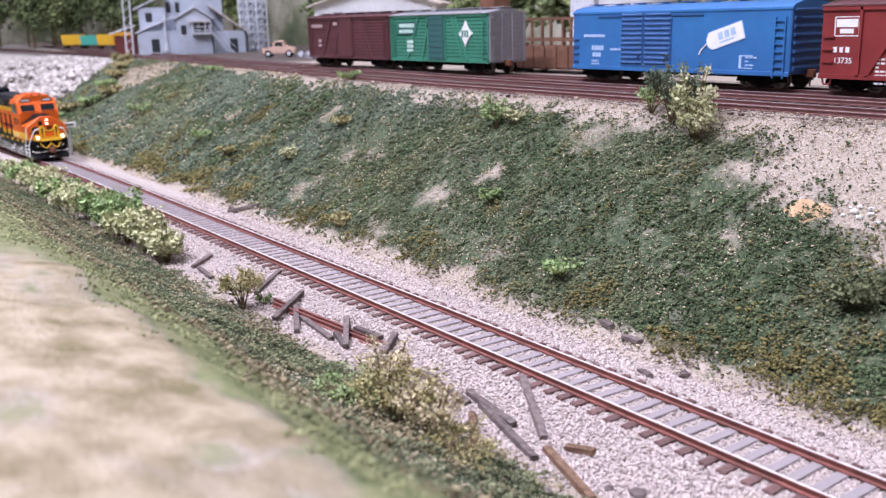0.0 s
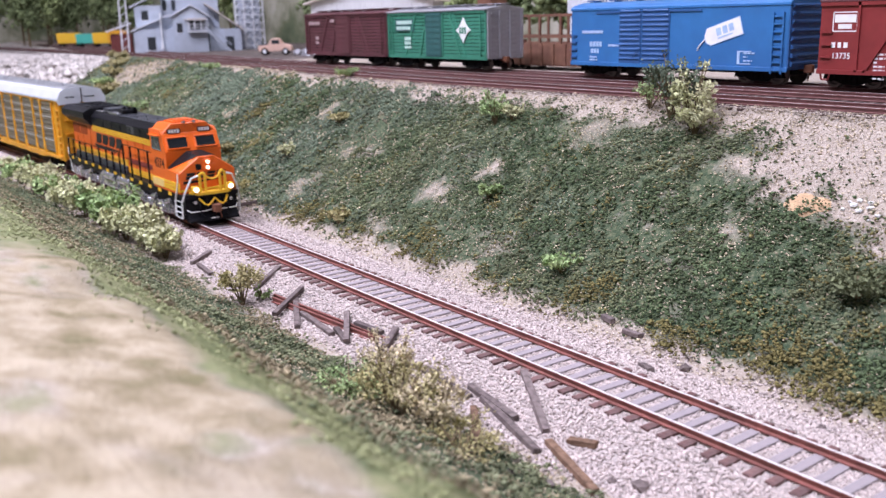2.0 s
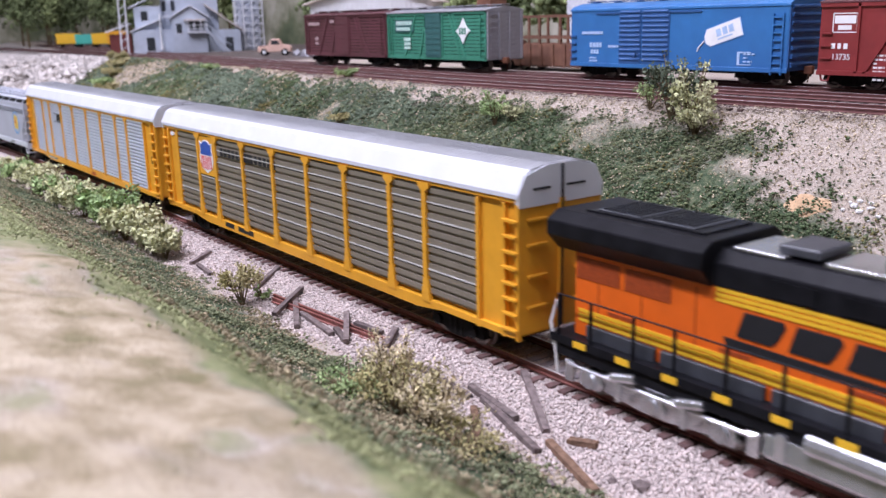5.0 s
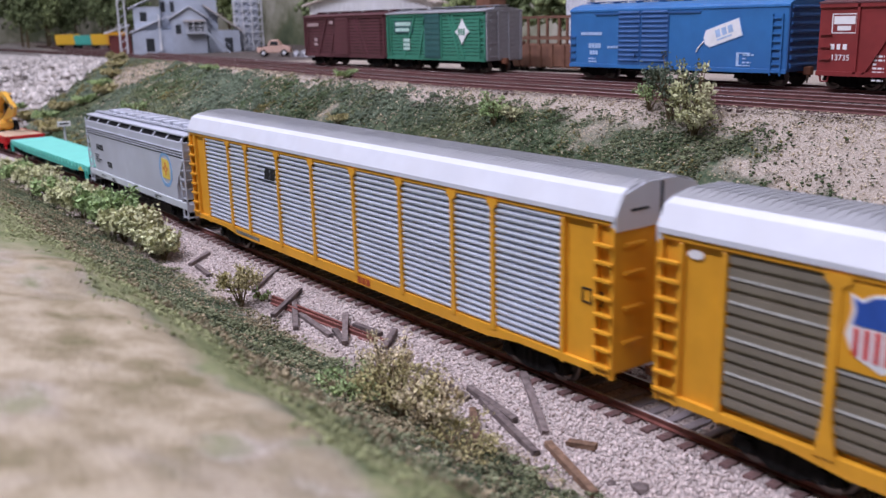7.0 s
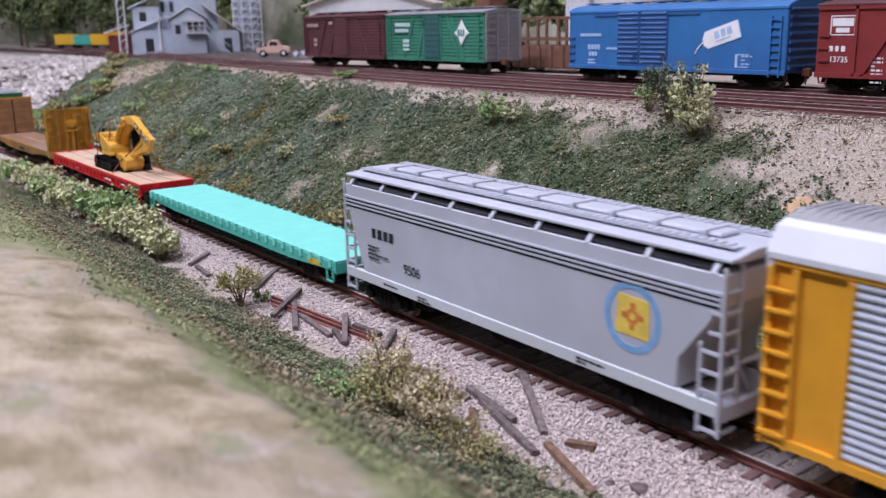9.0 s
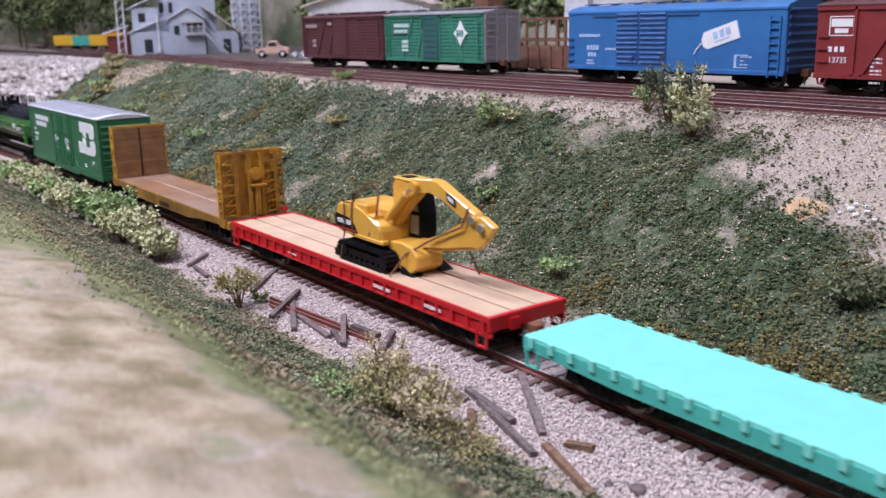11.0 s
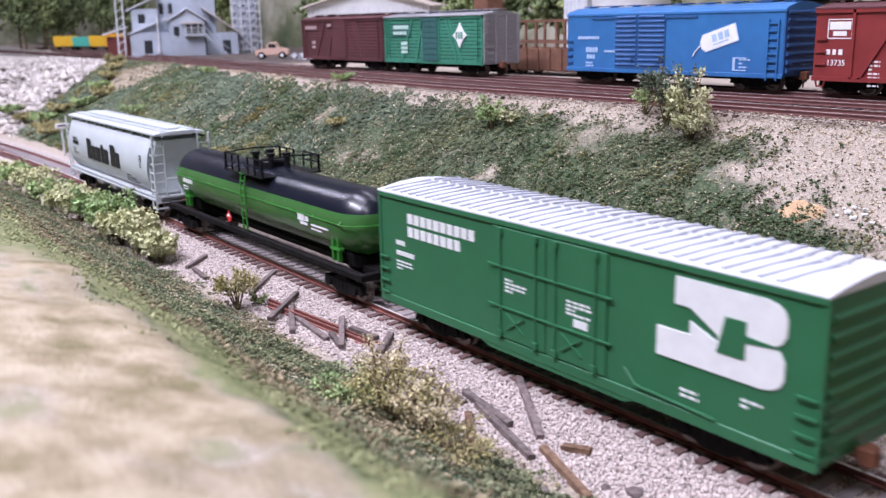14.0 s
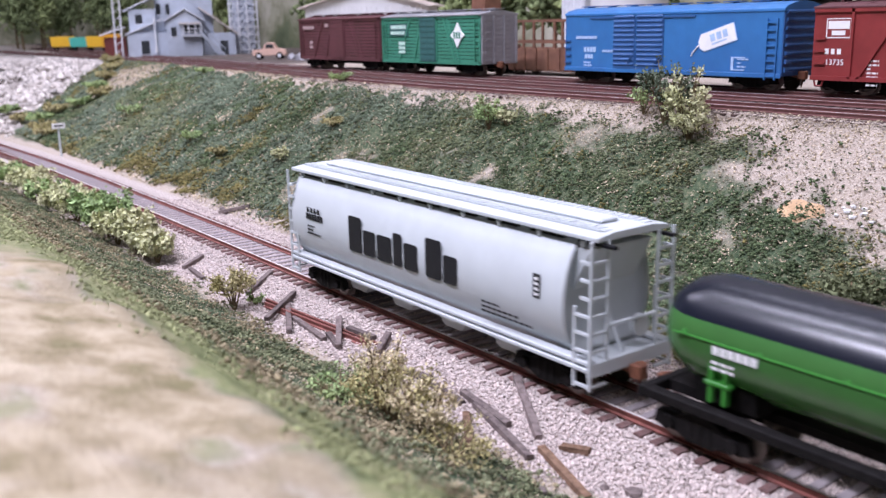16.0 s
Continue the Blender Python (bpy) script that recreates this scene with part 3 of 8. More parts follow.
def coupler_part(car, x, s, z=9.2):
    bm = B()
    box(bm, min(x, x + 6 * s), max(x, x + 6 * s), -1.3, 1.3, z - 1.2, z + 1.2)
    prism(bm, [(x + 4 * s, -2.6), (x + 8.2 * s, -2.2), (x + 8.4 * s, 0.5), (x + 6.5 * s, 2.6), (x + 4 * s, 2.4)], z - 2.2, z + 2.2, "z", bev=0.4)
    rod(bm, (x + 5 * s, 1.5, z - 2), (x + 3 * s, 3.5, z - 6.5), 0.4, 5)
    return part("coupler", bm, M_RUST, car)


def ladder(bm, x, y, z0, z1, w, n, along="x", r=0.38, proud=0.9):
    """Rungs, and stiles where wanted, on a face that looks to -y/+y (along x) or to x (along y)."""
    for k in range(n):
        z = z0 + (z1 - z0) * (k + 0.5) / n
        if along == "x":
            box(bm, x - w / 2, x + w / 2, y - proud / 2, y + proud / 2, z - r, z + r)
        else:
            box(bm, x - proud / 2, x + proud / 2, y - w / 2, y + w / 2, z - r, z + r)
    return bm


def marks(car, name, cells, y, material, slant=0.0, label="", depth=0.12):
    """Plain raised bars on a side: cells are (x0, x1, z0, z1)."""
    bm = B()
    for x0, x1, z0, z1 in cells:
        s = slant * (z1 - z0)
        o = [(x0, z0), (x1, z0), (x1 + s, z1), (x0 + s, z1)]
        prism(bm, o, y - depth if y < 0 else y, y if y < 0 else y + depth, "y")
    return part(name, bm, material, car, label)


def word(x, z, h, widths, gap=0.18, heights=None):
    """Blocks in the rhythm of a word that is not spelled out."""
    out = []
    for i, w in enumerate(widths):
        hh = h * (heights[i] if heights else 1)
        out.append((x, x + w * h, z, z + hh))
        x += (w + gap) * h
    return out


def small_print(x, z, w, rows, pitch=1.5, h=0.7):
    out = []
    for i in range(rows):
        ww = w * (0.65 + 0.35 * math.sin(2.1 * i + x))
        a = x
        while a < x + ww:
            step = min(2.4, x + ww - a)
            out.append((a, a + step * 0.82, z - i * pitch, z - i * pitch + h))
            a += 2.6
    return out


def rounded(cells, cut):
    """Blocks with clipped corners."""
    return [[(a + cut, c), (b - cut, c), (b, c + cut), (b, d - cut), (b - cut, d), (a + cut, d), (a, d - cut), (a, c + cut)] for a, b, c, d in cells]


def digits(car, text, x, z, size, y, material, name="number"):
    """Numerals with the built-in font, on the near side."""
    cu = bpy.data.curves.new(name, "FONT")
    cu.body, cu.size, cu.extrude, cu.align_x = text, size * MM, 0.0001, "CENTER"
    cu.materials.append(material)
    ob = new(name, cu)
    ob.parent = car
    ob.matrix_basis = pose(x * MM, y * MM, z * MM, 90, 0, 0)
    return ob


def disc(bm, x, z, r0, r1, y0, y1, seg=28, a0=0.0, a1=2 * math.pi, sz=1.0):
    """A ring on a side, between two radii."""
    n = seg
    for i in range(n):
        p, q = a0 + (a1 - a0) * i / n, a0 + (a1 - a0) * (i + 1) / n
        o = [(x + r0 * math.cos(p), z + sz * r0 * math.sin(p)), (x + r1 * math.cos(p), z + sz * r1 * math.sin(p)), (x + r1 * math.cos(q), z + sz * r1 * math.sin(q)), (x + r0 * math.cos(q), z + sz * r0 * math.sin(q))]
        prism(bm, o, y0, y1, "y")
    return bm


def car_thing(name, label, category, u0, u1, group=""):
    c = (u0 + u1) / 2
    t = thing(name, label, category, c, 0, 0, group=group)
    CARS.append((t, c, 0.0))
    return t, (u1 - u0) / 2


M_ORANGE_DARK = mat("dark_orange_screen", (0.33, 0.055, 0.01), 0.6, 0, 0.2, 900, 0.4)


def slide(car, names, dx):
    """Moves the named parts of a car along it."""
    for ob in car.children:
        if ob.name.split(".")[0] in names:
            ob.matrix_basis.translation.x += dx * MM


# -- the locomotive --
def nose_drop(bm):
    """The nose falls away towards the front."""
    for v in bm.verts:
        v.co.z -= 0.05 * max(0.0, v.co.z - 17) * max(0.0, (v.co.x - 92) / 20)


def locomotive():
    t, h = car_thing("locomotive", "orange and black diesel locomotive with yellow stripes and lit headlights", "locomotive", 162, 397)
    bm = box(B(), -h + 2, h - 4, -16.5, 16.5, 14.5, 17)
    box(bm, -h + 4, h - 8, -15.5, 15.5, 10.5, 14.5)
    part("frame", bm, M_BLACK, t)
    bm = B()
    for k in range(13):
        x = -h + 12 + k * 16.5
        for s in (-1, 1):
            box(bm, x, x + 5, min(s * 16.5, s * 16.75), max(s * 16.5, s * 16.75), 14.7, 16.6)
    part("sill_marking", bm, M_YEL, t, "yellow reflective sill marks")
    # long hood, narrower than the cab
    bm = prism(B(), [(-12.2, 17), (-12.2, 42.5), (12.2, 42.5), (12.2, 17)], -h + 8, 70, bev=0.3)
    part("hood", bm, M_ORANGE, t)
    bm = prism(B(), [(-12.4, 42.5), (-12.4, 48.5), (-9, 51.6), (9, 51.6), (12.4, 48.5), (12.4, 42.5)], -62, 70, bev=0.3)
    for x in (-44, -26, -8, 14, 30, 46, 58):
        box(bm, x, x + 11, -12.7, -12.4, 43.4, 47.6)
        box(bm, x, x + 11, 12.4, 12.7, 43.4, 47.6)
    part("hood_top", bm, M_BLACK, t, "black upper hood band")
    bm = box(B(), -14, 66, -8.6, 8.6, 51.7, 52.5, bev=0.2)
    part("roof_panel", bm, M_CHAR, t, "charcoal roof panel over the engine")
    for x in (-10, 10, 30, 50):
        part("roof_bolt_plate", box(B(), x, x + 0.5, -8.4, 8.4, 52.5, 52.62), M_BLACK, t)
        for y in (-6, 0, 6):
            part("lifting_lug", rod(B(), (x + 9, y, 52.4), (x + 9, y, 53.0), 0.5, 6), M_BLACK, t)
    part("roof_panel", box(B(), -58, -44, -9, 9, 51.7, 52.6, bev=0.2), M_SILVER, t, "silver roof hatch panel")
    part("roof_panel", box(B(), -34, -16, -8, 8, 51.7, 52.9, bev=0.2), M_SILVER, t, "silver roof hatch panel")
    part("roof_fan_box", box(B(), -47, -36, -7, 7, 52.4, 55.0, bev=0.5), M_CHAR, t)
    bm = box(B(), -22, -12, -5, 5, 52.6, 55.5, bev=0.6)
    for k in range(3):
        lathe(bm, [(-22 + 4 * k, 0.5), (-22 + 4 * k + 5, 1.1)], "x", 8, (0, -2 + 2 * k, 56))
    part("exhaust_stack", bm, M_BLACK, t)
    # wide radiator wings at the rear
    bm = prism(B(), [(-12.2, 42.0), (-17.2, 47.2), (-17.2, 51.4), (-13, 54.0), (13, 54.0), (17.2, 51.4), (17.2, 47.2), (12.2, 42.0)], -h + 1, -61, bev=0.3)
    box(bm, -h + 10, -66, -10, 10, 54.0, 54.6)
    part("radiator", bm, M_BLACK, t, "black flared radiator housing")
    for x in (-104, -86):
        g = part("radiator_hatch", box(B(), x, x + 16, -9, 9, 54.6, 55.0, bev=0.1), M_CHAR, t, "grey radiator hatch")
        for k in range(7):
            part("slat", box(B(), x + 1.2 + k * 2.1, x + 2.0 + k * 2.1, -8, 8, 55.0, 55.3), M_BLACK, g)
    # stripes
    for z0, z1 in ((38.9, 39.8), (40.2, 41.1), (41.5, 42.4)):
        for s in (-1, 1):
            part("stripe", box(B(), -60, 70, min(s * 12.2, s * 12.45), max(s * 12.2, s * 12.45), z0, z1), M_YEL, t)
    for s in (-1, 1):
        for z0, z1 in ((21.6, 22.6), (23.0, 24.0), (24.4, 25.4)):
            part("stripe", box(B(), -h + 10, 12, min(s * 12.2, s * 12.45), max(s * 12.2, s * 12.45), z0, z1), M_YEL, t)
        for z0, z1 in ((17.6, 18.6), (19.0, 20.0), (20.4, 21.4)):
            part("stripe", box(B(), 12, 69, min(s * 12.2, s * 12.45), max(s * 12.2, s * 12.45), z0, z1), M_YEL, t)
        for x0, x1 in ((-h + 14, -78), (-76, -44), (-42, -14), (-12, 11)):
            part("walkway_duct", box(B(), x0, x1, min(s * 12.2, s * 13.6), max(s * 12.2, s * 13.6), 17, 21.2, bev=0.2), M_CHAR, t, "dark grey cable duct along the walkway")
    bm = B()
    for x in (-100, -84, -66, -48, -32, -16, 0, 14, 28, 44, 58):
        box(bm, x, x + 0.25, -12.4, -12.2, 18, 41)
    for x in (-96, -58, -24, 8, 36):
        box(bm, x, x + 9, -12.5, -12.2, 26, 27)
    part("door_seam", bm, mat("dark_orange_seam", (0.33, 0.055, 0.01), 0.6), t)
    bm = B()
    box(bm, 20, 66, -12.55, -12.2, 24.2, 27.2)
    part("vent_strip", bm, mat("maroon_grille", (0.20, 0.03, 0.02), 0.7), t)
    for k in range(4):
        x = -54 + 14.4 * k
        o = [(x + 0.6, 31.2), (x + 10.6, 31.2), (x + 12.2, 33), (x + 14.0, 36.4), (x + 13.4, 37.8), (x + 2.6, 37.8)]
        part("side_logo", prism(B(), o, -12.5, -12.2, "y"), M_INK, t, "black slanted block of the company mark")
    part("side_logo", prism(B(), [(-57, 30.2), (-56, 27.6), (-20, 28.4), (6, 29.4), (-20, 29.8)], -12.5, -12.2, "y"), M_INK, t)
    for s in (-1, 1):
        for x0, x1 in ((-h + 9, -92), (-90, -74)):
            part("radiator_intake", box(B(), x0, x1, min(s * 12.2, s * 12.4), max(s * 12.2, s * 12.4), 34.5, 41, bev=0.1), M_ORANGE_DARK, t, "dark orange intake screen")
        part("hood_vent", box(B(), 16, 30, min(s * 12.4, s * 12.7), max(s * 12.4, s * 12.7), 43.4, 48.0), M_CHAR, t)
    # cab
    bm = prism(B(), [(70, 17), (107, 17), (108, 29), (93.6, 29.4), (94, 39), (89.4, 48.5), (87, 51), (70, 51)], -16.6, 16.6, "y")
    part("cab_base", bm, M_ORANGE, t)
    bm = prism(B(), [(-16.6, 47.5), (-16.6, 48.5), (-10.5, 54.3), (10.5, 54.3), (16.6, 48.5), (16.6, 47.5)], 68.5, 89, bev=0.4)
    part("cab_roof", bm, M_ORANGE, t)
    bm = box(B(), 71, 86, -7.5, 7.5, 54.3, 55.2, bev=0.2)
    for k in range(2):
        box(bm, 73 + 6.5 * k, 78 + 6.5 * k, -5.5, 5.5, 55.2, 55.8)
    part("cab_roof_hatch", bm, M_ORANGE, t)
    rod_bm = rod(B(), (88, -3, 54.4), (91, -3, 54.9), 0.8, 8)
    rod(rod_bm, (88, 3, 54.4), (91, 3, 54.9), 0.8, 8)
    part("horn", rod_bm, M_SILVER, t)
    # nose
    bm = prism(B(), [(-16.6, 17), (-16.6, 29.5), (-4.5, 38.4), (4.5, 38.4), (16.6, 29.5), (16.6, 17)], 92, 112, bev=0.5)
    nose_drop(bm)
    part("nose", bm, M_ORANGE, t)
    bm = B()
    for pts in (((93.2, -4.5, 38.7), (111.2, -4.5, 38.7), (111.2, 4.5, 38.7), (93.2, 4.5, 38.7)), ((93.2, -16.3, 30.1), (97, -16.3, 30.1), (111.0, -4.6, 38.7), (93.2, -4.6, 38.7)), ((93.2, 16.3, 30.1), (93.2, 4.6, 38.7), (111.0, 4.6, 38.7), (97, 16.3, 30.1))):
        bm.faces.new([bm.verts.new(p) for p in pts])
    bmesh.ops.solidify(bm, geom=bm.faces[:], thickness=0.25)
    nose_drop(bm)
    part("nose_top", bm, M_BLACK, t, "black anti-glare nose top")
    bm = B()
    for s in (-1, 1):
        prism(bm, [(74, 40.2), (87, 40.2), (85, 46.6), (74, 46.6)], min(s * 16.6, s * 16.75), max(s * 16.6, s * 16.75), "y")
    part("side_window", bm, M_GLASS, t)
    bm = B()
    for x0, x1, z0, z1 in ((73.2, 88, 39.4, 40.2), (73.2, 86, 46.6, 47.4), (73.2, 74, 40, 47), (79, 79.7, 40, 47), (83, 83.6, 40, 47)):
        box(bm, x0, x1, -17.0, -16.6, z0, z1)
        box(bm, x0, x1, 16.6, 17.0, z0, z1)
    part("window_frame", bm, M_SILVER, t)
    bm = box(B(), 72.5, 87, -18.6, -16.4, 47.6, 48.1)
    part("sunshade", bm, M_ORANGE, t)

    def shield(y0, y1):
        b2 = B()
        p = [(93.75, y0, 40.4), (93.75, y1, 40.4), (90.75, y1, 46.6), (90.75, y0, 46.6)]
        vv = [b2.verts.new(q) for q in p]
        b2.faces.new(vv)
        bmesh.ops.solidify(b2, geom=b2.faces[:], thickness=0.35)
        part("windshield", b2, M_GLASS, t)
        b3 = B()
        for a, b in zip(p, p[1:] + p[:1]):
            rod(b3, a, b, 0.55, 5)
        part("windshield_frame", b3, M_ORANGE, t)
    shield(-14.5, -2.2)
    shield(2.2, 14.5)
    for y in (-9, 9):
        b2 = box(B(), 87, 89.6, y - 4, y + 4, 48.6, 51.4, bev=0.2)
        part("number_board", b2, M_BLACK, t)
        b2 = B()
        for k in range(4):
            box(b2, 89.6, 89.8, y - 3.2 + 1.7 * k, y - 2.0 + 1.7 * k, 49.1, 51)
        part("number_board_mark", b2, M_WHITE, t)
    digits(t, "4274", 82.5, 29.4, 8.0, -16.68, M_INK)
    part("nose_door", box(B(), 111.9, 112.4, -4, 5, 19, 33, bev=0.2), M_ORANGE, t)
    b2 = B()
    for y in (-13.0, -7.2, -1.2, 4.8):
        prism(b2, [(y, 25.2), (y + 4.6, 25.2), (y + 5.2, 26.7), (y + 0.5, 26.7)], 112.0, 112.5)
        prism(b2, [(y + 0.7, 27.1), (y + 5.3, 27.1), (y + 5.8, 28.6), (y + 1.2, 28.6)], 112.0, 112.5)
    prism(b2, [(-14.6, 22.6), (9, 23.9), (-1, 24.3), (-14.2, 24.2)], 112.0, 112.5)
    part("nose_vent", box(B(), 111.9, 112.5, -6.6, -3.4, 30.0, 33.2, bev=0.15), M_BLACK, t)
    part("nose_logo", b2, M_INK, t, "black company mark on the nose")
    b2 = box(B(), 111.8, 113.4, -2.2, 2.2, 29.4, 35.8, bev=0.6)
    part("headlight_housing", b2, M_ORANGE, t)
    for z in (31.0, 34.2):
        part("headlight", lathe(B(), [(113.3, 0.9), (114.1, 0.95), (114.3, 0.5)], "x", 14, (0, 0, z)), M_LAMP, t, "lit white headlight")
    # yellow stripe round the cab and the nose
    for z0, z1 in ((18.4, 19.7), (20.1, 21.4), (21.9, 23.4)):
        b2 = box(B(), 69, 112.3, -16.85, -16.6, z0, z1)
        if z0 < 19:
            box(b2, 112.0, 112.35, -16.7, 16.7, z0, z1)
        part("stripe", b2, M_YEL, t)
    part("stripe", box(B(), 70, 88, -17.0, -16.7, 18.4, 22.6), mat("pale_yellow_panel", (0.80, 0.55, 0.20), 0.5), t)
    # front platform, steps, pilot, ditch lights and handrails
    b2 = box(B(), 110, 118, -15, 15, 15, 17.2)
    box(b2, 111, 114.5, -15.2, 15.2, 6, 15, bev=0.3)
    prism(b2, [(112.5, 1.6), (118.0, 1.2), (118.6, 2.4), (115.2, 6.4), (112.5, 6.4)], -14.5, 14.5, "y", bev=0.2)
    box(b2, 114.5, 117.5, -4.4, 4.4, 8, 15, bev=0.4)
    for s in (-1, 1):
        box(b2, 103, 104, min(s * 11, s * 16.6), max(s * 11, s * 16.6), 3, 15)
    part("pilot", b2, M_BLACK, t, "black pilot with a raked plow")
    for s in (-1, 1):
        for z in (3.5, 6.6, 9.7, 12.8):
            st = part("step", box(B(), 104, 113, min(s * 11.5, s * 16.6), max(s * 11.5, s * 16.6), z, z + 0.5), M_BLACK, t)
            part("step_edge", box(B(), 104, 113, min(s * 16.6, s * 17.0), max(s * 16.6, s * 17.0), z - 0.1, z + 0.55), M_HANDRAIL, st, "white step edge")
        part("air_hose", tube([(116.4, s * 7.5, 13), (118.6, s * 8.2, 10.5), (118.2, s * 8.0, 6.0), (119.4, s * 6.6, 4.2)], 0.55), M_BLACK, t)
        part("hose_valve", lathe(B(), [(115, 1.1), (117.4, 1.1)], "x", 8, (0, s * 10.5, 12.6)), M_SILVER, t)
    part("uncoupling_lever", tube([(115.2, -14.8, 8.6), (117.4, -13.5, 7.4), (117.6, -5, 7.4), (118.2, 0, 8.2), (117.6, 5, 7.4), (117.4, 13.5, 7.4), (115.2, 14.8, 8.6)], 0.35), M_HANDRAIL, t)
    part("plow_mark", box(B(), 118.0, 118.7, -2.4, 2.0, 2.6, 3.2), M_HANDRAIL, t)
    b2 = prism(B(), [(114, -12.6), (117.2, -11.8), (119.4, -8), (120.2, 0), (119.4, 8), (117.2, 11.8), (114, 12.6)], 16.6, 18.3, "z", bev=0.2)
    for y in (-7.4, -4.4, 4.4, 7.4):
        box(b2, 118.0, 119.0, y - 0.75, y + 0.75, 18.0, 28.6, bev=0.2)
    bars(b2, [(118.5, -7.4, 28.4), (118.5, -5.9, 29.0), (118.5, -4.4, 28.4)], 0.75, 6)
    bars(b2, [(118.5, 7.4, 28.4), (118.5, 5.9, 29.6), (118.5, 4.4, 28.4)], 0.75, 6)
    bars(b2, [(118.6, -4.4, 27.6), (119.0, -2, 25.8), (119.1, 0, 25.3), (119.0, 2, 25.8), (118.6, 4.4, 27.6)], 0.5, 6)
    box(b2, 117.8, 118.6, -4.4, 4.4, 19.6, 20.6)
    part("front_barrier", b2, M_YEL, t, "yellow end platform barrier")
    for s in (-1, 1):
        part("ditch_light_box", box(B(), 115.8, 119.2, min(s * 8.4, s * 12.2), max(s * 8.4, s * 12.2), 18.2, 22.0, bev=0.5), M_YEL, t)
        part("ditch_light", lathe(B(), [(119.1, 1.35), (120.0, 1.35), (120.3, 0.7)], "x", 14, (0, s * 10.2, 20.0)), M_LAMP, t, "lit ditch light")
    for s in (-1, 1):
        part("grab_rail", tube([(104, 17.0 * s, 4), (104, 17.0 * s, 13), (107.5, 16.9 * s, 18), (109.5, 16.7 * s, 24), (109.7, 16.4 * s, 28.5)], 0.62), M_HANDRAIL, t, "white corner handrail")
        part("grab_rail", tube([(113.5, 17.0 * s, 4), (113.8, 17.0 * s, 13), (116.5, 15.0 * s, 20), (117.8, 12.0 * s, 26.5), (118.2, 8.2 * s, 27.6)], 0.62), M_HANDRAIL, t, "white corner handrail")
    b2 = tube([(117.5, -8.5, 15), (119.6, -6, 11.6), (119.8, -4.2, 10.8), (119.8, -2.2, 12.2), (119.8, 0, 14.6), (119.8, 2.2, 12.2), (119.8, 4.2, 10.8), (119.6, 6, 11.6), (117.5, 8.5, 15)], 0.62, 6)
    part("air_hose", b2, M_YEL, t)
    for s in (-1, 1):
        b2 = B()
        top = []
        for k, x in enumerate((-112, -99, -83, -69, -53, -37, -21, -7, 7)):
            part("stanchion", rod(B(), (x, 16.2 * s, 17), (x, 16.2 * s, 29.5), 0.58, 5), M_BLACK, t)
            top.append((x, 16.2 * s, 29.5))
        top += [(16, 16.2 * s, 36.5)]
        for x in (16, 30, 46, 62):
            part("stanchion", rod(B(), (x, 16.2 * s, 17), (x, 16.2 * s, 36.5), 0.58, 5), M_BLACK, t)
        top += [(68, 16.2 * s, 36.5)]
        part("handrail", tube(top, 0.3), M_BLACK, t)
    b2 = B()
    for s in (-1, 1):
        bars(b2, [(-h + 4, 15 * s, 4), (-h + 3.5, 15.6 * s, 12), (-h + 2, 16 * s, 20), (-h + 4, 15.5 * s, 27)], 0.5)
    part("grab_rail", b2, M_HANDRAIL, t)
    # fuel tank and trucks
    b2 = prism(B(), [(-15.5, 11), (-16.2, 5), (-13, 2.8), (13, 2.8), (16.2, 5), (15.5, 11)], -42, 45, bev=0.5)
    for x in (-30, 2):
        rod(b2, (x, -15.4, 12.2), (x + 24, -15.4, 12.2), 2.8, 12)
        rod(b2, (x, 15.4, 12.2), (x + 24, 15.4, 12.2), 2.8, 12)
    for x in (-38, -4, 30):
        box(b2, x, x + 2.5, -16.6, 16.6, 5, 12)
    part("fuel_tank", b2, M_SILVER, t, "silver fuel tank with air reservoirs")
    for x in (-77, 76):
        tr = truck_part(t, x, M_SILVER, 3, 23.0)
        b2 = B()
        for s in (-1, 1):
            y0, y1 = sorted((13.7 * s, 15.2 * s))
            for k in (-23, 0, 23):
                prism(b2, [(k - 3.6, 2.8), (k - 4.6, 5), (k - 3.4, 8.6), (k + 3.4, 8.6), (k + 4.6, 5), (k + 3.6, 2.8)], y0, y1, "y", bev=0.4)
                rod(b2, (k, 15.0 * s, 5.2), (k, 16.0 * s, 5.2), 2.2, 10)
            for k in (-11.5, 11.5):
                prism(b2, [(k - 7.5, 6.6), (k - 5.5, 9.2), (k + 5.5, 9.2), (k + 7.5, 6.6), (k + 4.2, 7.0), (k + 2.6, 3.4), (k - 2.6, 3.4), (k - 4.2, 7.0)], y0, y1, "y", bev=0.3)
                rod(b2, (k - 2.2, 15.4 * s, 9.6), (k + 6.2, 15.4 * s, 11.4), 1.5, 10)
                rod(b2, (k, 15.5 * s, 3.0), (k, 15.5 * s, 9.0), 0.9, 8)
            rod(b2, (-32, 15.0 * s, 8.2), (32, 15.0 * s, 8.2), 0.6, 6)
            box(b2, 30, 33.5, y0, y1, 2.6, 9.4, bev=0.4)
            box(b2, -33.5, -30, y0, y1, 2.6, 9.4, bev=0.4)
        part("brake_rigging", b2, M_SILVER, tr)
    coupler_part(t, h - 1, 1)
    coupler_part(t, -h + 2, -1)
    return t


locomotive()


